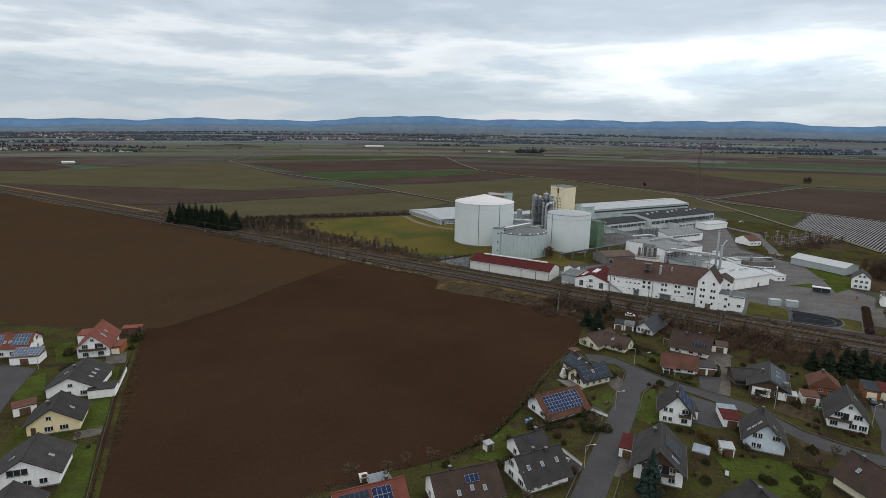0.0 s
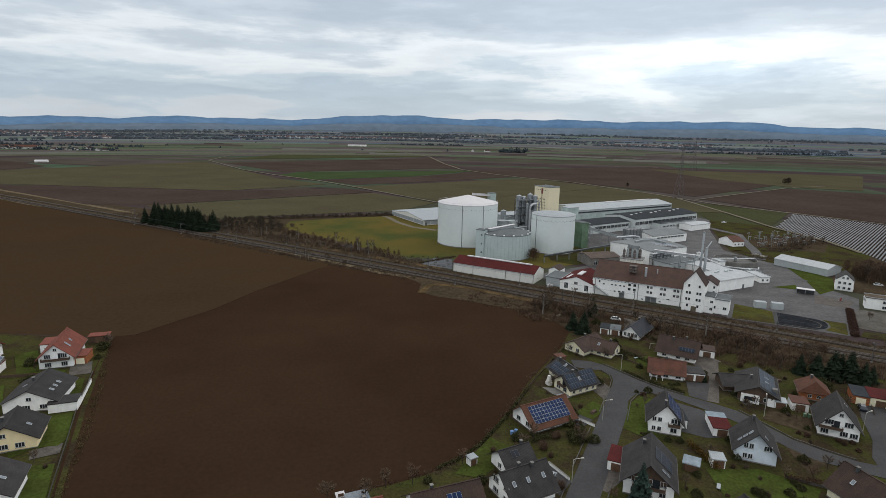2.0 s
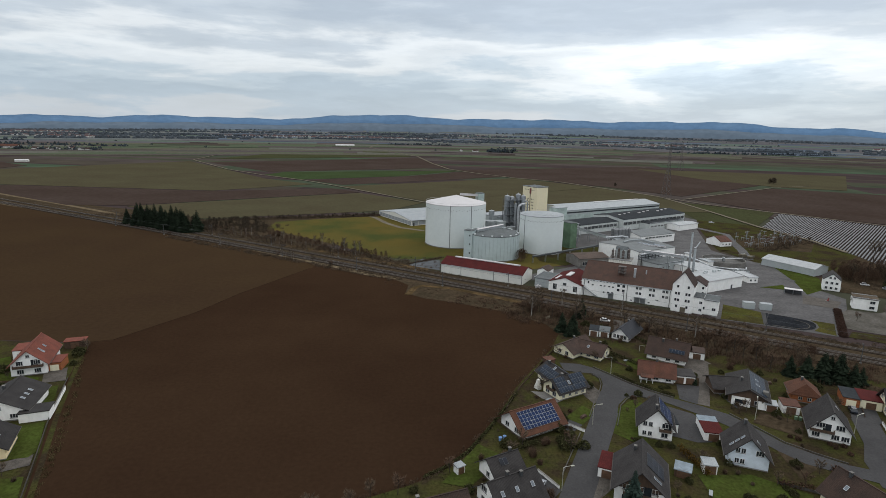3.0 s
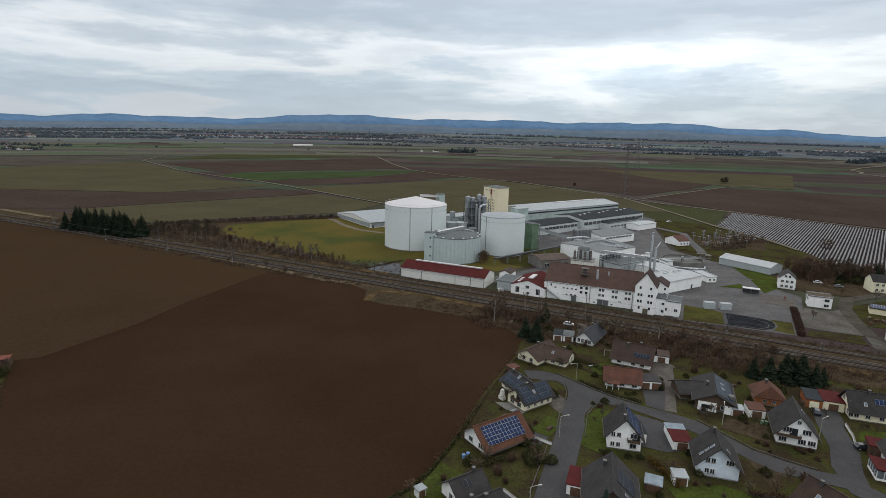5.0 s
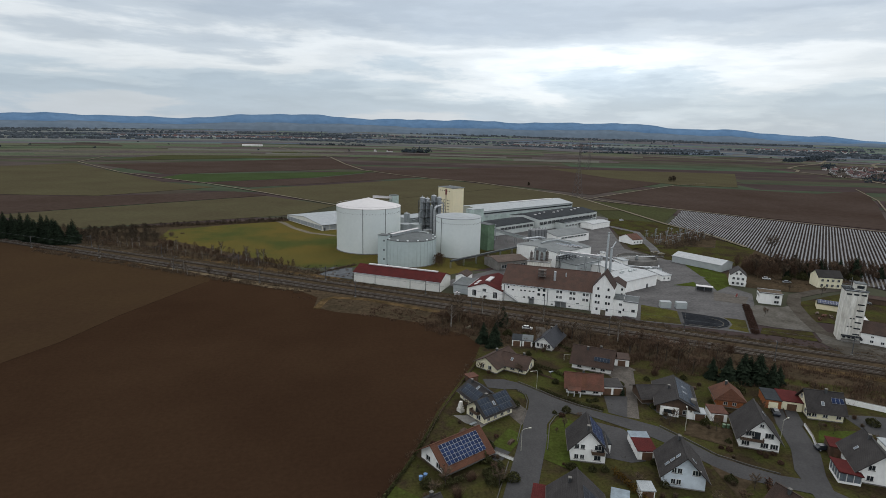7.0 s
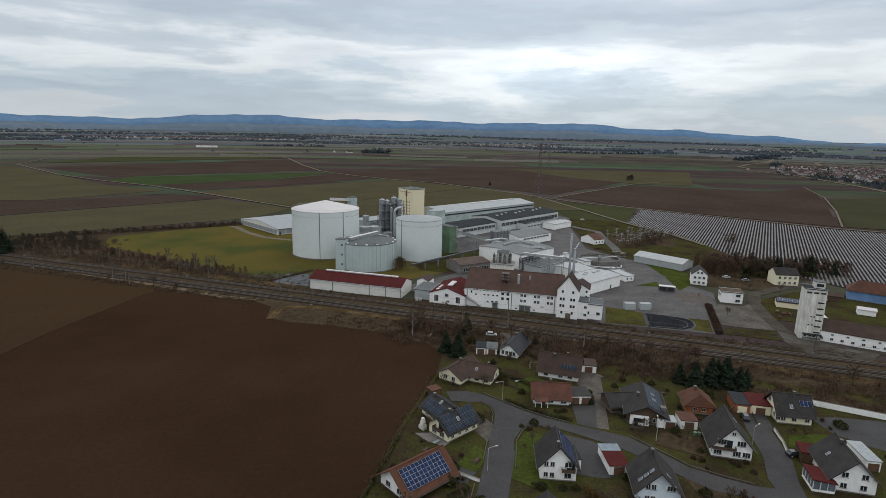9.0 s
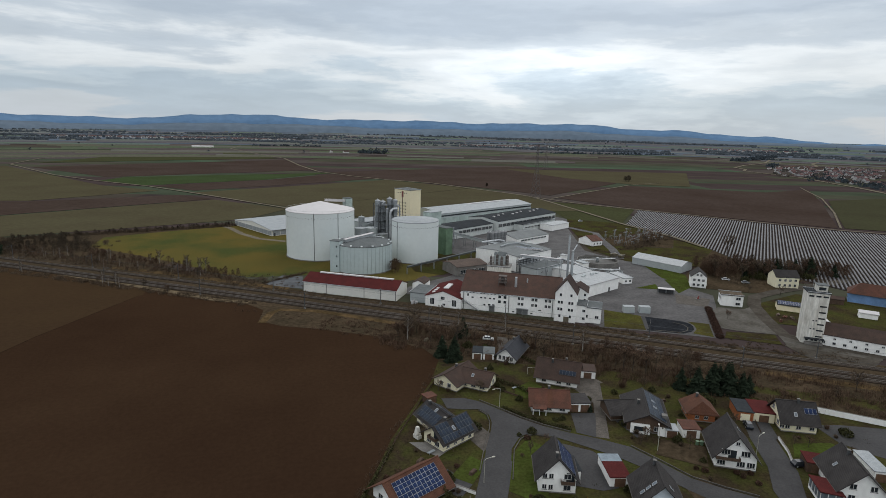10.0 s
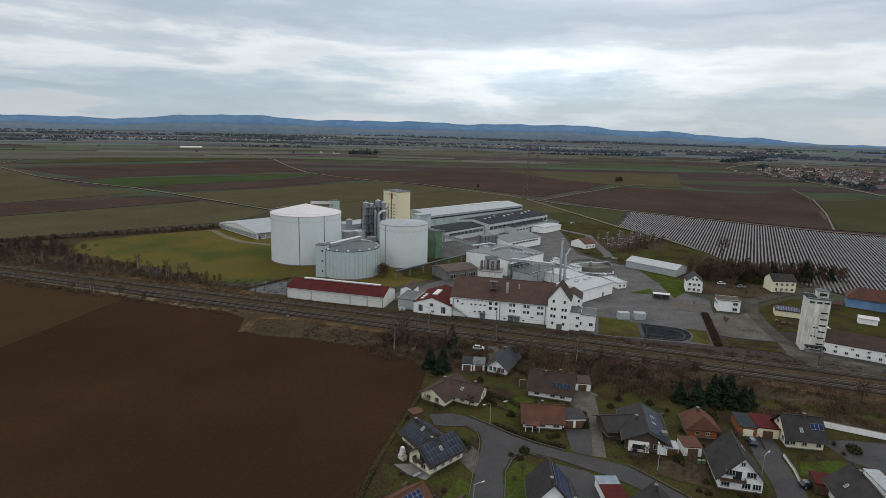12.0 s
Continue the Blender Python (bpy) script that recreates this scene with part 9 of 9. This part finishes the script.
sheet("switchyard_ground", [(236, 392), (245, 420), (300, 436), (309, 412), (275, 378)], 0.14, M["scrub"], "gravelly ground of the switchyard", "ground")

ROW = Vector((0.709, 0.706)).normalized()
SIDE = Vector((ROW.y, -ROW.x))
foil_base = [(303, 478), (299, 366), (291, 331), (291, 284), (301, 240), (380, 120), (640, 300), (512, 392), (480, 419), (442, 466), (372, 560)]
sheet("foil_field", foil_base, 0.14, M["foilsoil"], "brown ground beneath the foil rows", "field")


def clip_row(o):
    """Where a row at offset o to the side enters and leaves the field."""
    hits = []
    p0 = Vector((303, 478)) + SIDE * o
    for a, c in zip(foil_base, foil_base[1:] + foil_base[:1]):
        a, c = Vector(a), Vector(c)
        d = c - a
        den = ROW.x * d.y - ROW.y * d.x
        if abs(den) < 1e-6:
            continue
        w = a - p0
        s = (w.x * d.y - w.y * d.x) / den
        t = (w.x * ROW.y - w.y * ROW.x) / den
        if 0 <= t <= 1:
            hits.append(s)
    return (p0, min(hits), max(hits)) if len(hits) >= 2 else None


k = 0
o = -90.0
while o < 420:
    c = clip_row(o)
    o += 2.1
    if not c or c[2] - c[1] < 6:
        continue
    p0, s0, s1 = c
    s0, s1 = s0 + 1.5, s1 - 2.0
    mid = p0 + ROW * (s0 + s1) / 2
    L = s1 - s0
    b = Build()
    prof = [(-0.52, 0.0), (-0.38, 0.28), (0.0, 0.38), (0.38, 0.28), (0.52, 0.0)]
    nseg = 6
    vs, fs = [], []
    for i in range(nseg + 1):
        for px, pz in prof:
            vs.append((px + 0.05 * math.sin(i * 2.1 + o), -L / 2 + L * i / nseg, pz))
    for i in range(nseg):
        for j in range(4):
            q = i * 5 + j
            fs.append((q, q + 1, q + 6, q + 5))
    fs += [(4, 3, 2, 1, 0), tuple(range(nseg * 5, nseg * 5 + 5))]
    b.add(vs, fs)
    ob = b.done("foil_ridge", M["foil"])
    ob.matrix_world = pose(mid.x, mid.y, 0.12, 0, 0, math.degrees(math.atan2(ROW.y, ROW.x)) - 90)
    tagged(ob, "long crop row covered with silver-white foil", "crop row", "foil-covered crop rows")

# ---- grounds on the far side of the railway ----
sheet("settling_basin", [(-3, 328), (5.5, 345.6), (16.1, 341.3), (15.7, 317.5)], 0.16, M["basin_grey"], "flat grey surface of a shallow basin", "basin")
for pts, mat, label in (
    ([(147.6, 258), (159.3, 247.1), (150.5, 230.4), (135.4, 237.6)], "mown", "mown grass by the mill"),
    ([(175, 236.2), (182.4, 231.5), (172.8, 217.5), (167.4, 223.0), (172.4, 227), (174.6, 231.5)], "mown", "grass strip beside the black basin"),
    ([(222, 338), (231, 308), (216, 284), (201, 275), (207, 290), (211, 300)], "freshlawn", "green lawn beside the shed"),
    ([(184, 288), (200, 293), (196, 283)], "freshlawn", "small green triangle in the yard"),
    ([(210, 375), (236, 392), (245, 420), (300, 438), (304, 480), (262, 512), (242, 470), (212, 385)], "lawn", "rough grass near the switchyard"),
    ([(216, 345), (252, 324), (300, 366), (303, 412), (275, 376), (236, 390), (212, 378)], "lawn", "rough grass behind the shed"),
    ([(216, 284), (231, 308), (252, 324), (300, 366), (292, 331), (291, 284), (262, 268), (240, 268)], "scrub", "leaf-covered ground under the trees"),
    ([(213, 226), (228, 252), (262, 262), (301, 240), (300, 200), (235, 212)], "lawn", "rough lawns by the silo tower"),
    ([(262, 512), (304, 480), (303, 560), (303, 640), (280, 600)], "crop", "green strip beside the lane"),
):
    sheet("grass_patch", pts, 0.18, M[mat], label, "grass")
sheet("grass_patch", [(77.7, 357.5), (101.7, 379.4), (138.3, 388.9), (117.0, 359.6), (91.0, 331.2), (78.0, 342.1)], 0.17, M["lawn"], "trampled dark grass at the foot of the tanks", "grass")
sheet("black_basin", [(159.6, 246.3), (167.5, 241), (173.2, 236.4), (174.2, 233.2), (173.2, 230.1), (171, 226.8), (168.1, 224.7), (163.2, 223.6), (152.8, 228.7), (150.9, 230.3)], 0.19, M["darkwater"], "black-lined empty water basin", "basin")
strip("basin_kerb", [(153.5, 229.6), (163.2, 224.9), (167.2, 226.2), (169.8, 229.2), (170.4, 232.6), (168, 236.5)], 0.45, 0.26, M["yardpale"], "pale curved kerb inside the black basin", "kerb")
strip("basin_kerb", [(151.6, 231.2), (159.9, 246.2)], 1.6, 0.25, M["asphalt"], "grey edge of the black basin", "kerb")
strip("road", [(322, 280), (284, 273), (256, 268), (236, 262), (224, 250), (213, 232), (204, 214), (212, 198), (232, 176), (262, 150)], 6.0, 0.21, M["track"], "worn grey-brown lane curving past the silo tower", "road")
sheet("gravel_strip", [(194.2, 204.2), (192.6, 191.5), (205.4, 178.0), (220.9, 185.8), (205.7, 199.4), (206.1, 207.5)], 0.185, M["track"], "bare gravelly ground before the warehouse", "ground")
sheet("gravel_lot", [(197, 247), (204, 251), (214, 246), (222, 249), (212, 230), (202, 214), (188, 222), (184, 226)], 0.17, M["yardpale"], "pale patched parking ground", "ground")
sheet("paved_corner", [(198, 274), (210, 263), (199, 252), (188, 260)], 0.19, M["pavers"], "pale paved square in the yard", "pavement")
strip("road", [(210, 300), (204, 330), (205, 360), (200, 380)], 6.0, 0.20, M["yard"], "yard road beside the basin", "road")
strip("road", [(240, 470), (250, 440), (238, 410), (228, 380), (216, 352)], 6.0, 0.20, M["yard"], "factory road past the cottage", "road")

rs = random.Random(61)
for x, y, mat, label in ((223.3, 235.6, "brownwood", "stack of old timber beside the lane"), (223.6, 232.0, "rust_tile", "stack of red roof tiles beside the lane"), (225.6, 230.0, "brownwood", "stack of weathered planks on the grass"), (217.0, 228.0, "rust_tile", "low stack of red bricks beside the lane"), (58.5, 237.7, "lane", "heap of pale cut branches at the field edge"), (65.0, 235.1, "lane", "pile of pale boards beside the thicket")):
    e = thing("material_stack", x, y, 0.18, rs.uniform(0, 90), label, "stack", "stacks of stored material")
    for i in range(7):
        part("board", Build().box(rs.uniform(-0.3, 0.3), rs.uniform(-0.7, 0.7), 0.22 * (i // 2) - 0.1, rs.uniform(2.2, 3.2), 0.5, 0.2), M[mat], e)

bh = bpy.data.objects["bright_roofed_hall"]
part("hall_door", Build().box(5.0, -8.04, 0, 1.2, 0.1, 2.2), M["darksteel"], bh)
for u, v in ((-4, 2), (-1, 3.5), (3, 1.5), (5, 3), (8, 2)):
    part("roof_unit", Build().box(u, v, 6.6, 1.6, 1.2, 0.9), M["grey_sheet"], bh)
part("roof_edge", Build().box(0, -8.32, 5.75, 27.6, 0.12, 0.35), M["tankroof"], bh)
part("side_canopy", Build().box(-15.5, -3.0, 4.2, 4.0, 6.0, 0.25), M["dark_roof"], bh)
yo = bpy.data.objects["yard_office"]
for u in (-4.5, -1.5, 1.5, 4.5):
    window(yo, wall_frame("f", 13.5, 5.6) @ pose(u, 0, 1.0), 1.2, 1.0, "frame", sill=False)
for u in (-1.4, 1.2):
    window(yo, wall_frame("l", 13.5, 5.6) @ pose(u, 0, 1.0), 1.1, 1.1, "frame", sill=False)
for x, y, yaw, h_, label in ((216.2, 358.9, 20, 2.2, "ochre skip with scrap metal"), (219.4, 355.6, 30, 1.8, "ochre skip beside the basin"), (190.0, 321.0, 40, 1.6, "grey skip in the yard")):
    e = thing("skip", x, y, 0, yaw, label, "skip", "yard skips")
    part("skip_body", Build().add([(-2.2, -1.0, 0.1), (2.2, -1.0, 0.1), (2.2, 1.0, 0.1), (-2.2, 1.0, 0.1), (-2.8, -1.2, h_), (2.8, -1.2, h_), (2.8, 1.2, h_), (-2.8, 1.2, h_)], [(3, 2, 1, 0), (4, 5, 6, 7), (0, 1, 5, 4), (1, 2, 6, 5), (2, 3, 7, 6), (3, 0, 4, 7)]), M["lane"] if "ochre" in label else M["grey_sheet"], e)
    part("skip_rim", Build().box(0, -1.2, h_, 5.7, 0.12, 0.1).box(0, 1.2, h_, 5.7, 0.12, 0.1), M["steel"], e)
car(267.7, 497.0, 10, "carwhite", "white van on the lane behind the halls")
car(246, 293, -30, "carwhite", "white car parked beside the villa")

sheet("gravel_apron", [(203.4, 217.6), (194.5, 202.9), (206.7, 193.6), (217.4, 183.6), (225.4, 189.4), (213, 198.7), (205.5, 207.9)], 0.186, M["yardpale"], "pale gravel apron in front of the silo tower", "ground")
sheet("grass_patch", [(183, 222.1), (200.1, 214.5), (193.8, 204.7), (176.8, 216)], 0.176, M["lawn"], "rough grass between the lot and the railway", "grass")

# pipes and gear between the round basin and the hall
run([(176, 325, 1.4), (186, 323.5, 1.4), (196, 321, 1.4), (199, 326, 1.4)], 0.4, "alu", "yard_pipe", "silver pipe on short legs beside the basin", legs=4.0)
run([(172, 330, 2.6), (177, 323, 2.6), (186, 316, 2.6)], 0.35, "steel", "yard_pipe", "grey pipe bridge in the yard", legs=4.0)
run([(163.5, 336.5, 6.5), (170, 329, 5.0), (174, 322, 3.2)], 0.5, "alu", "yard_pipe", "silver pipe from the process hall", legs=5.0)
for x, y, l, w, h_ in ((187.0, 318.5, 3.0, 1.8, 2.0), (191.5, 317.0, 2.2, 1.6, 1.6), (194.8, 318.0, 2.6, 1.4, 1.3), (176.0, 318.5, 2.4, 2.0, 2.4), (171.5, 348.0, 3.0, 2.0, 2.2)):
    e = thing("plant_unit", x, y, 0, 25, "grey machine housing in the factory yard", "machine", "yard machines")
    u = part("housing", Build().box(0, 0, 0.1, l, w, h_), M["grey_sheet"], e)
    part("housing_lid", Build().box(0, 0, h_ + 0.1, l + 0.1, w + 0.1, 0.1), M["grey_roof"], u)
    part("skid", Build().box(0, 0, -0.05, l + 0.3, w + 0.3, 0.16), M["concrete"], e)
for x, y, h_ in ((133.5, 340.0, 7.5), (136.0, 338.6, 6.0), (128.0, 331.0, 5.0), (126.4, 334.0, 6.4)):
    vessel(x, y, 0, 1.1, h_, "steel", "grey steel process tank beside a hall", "process_tank", "process tanks", 0.5)
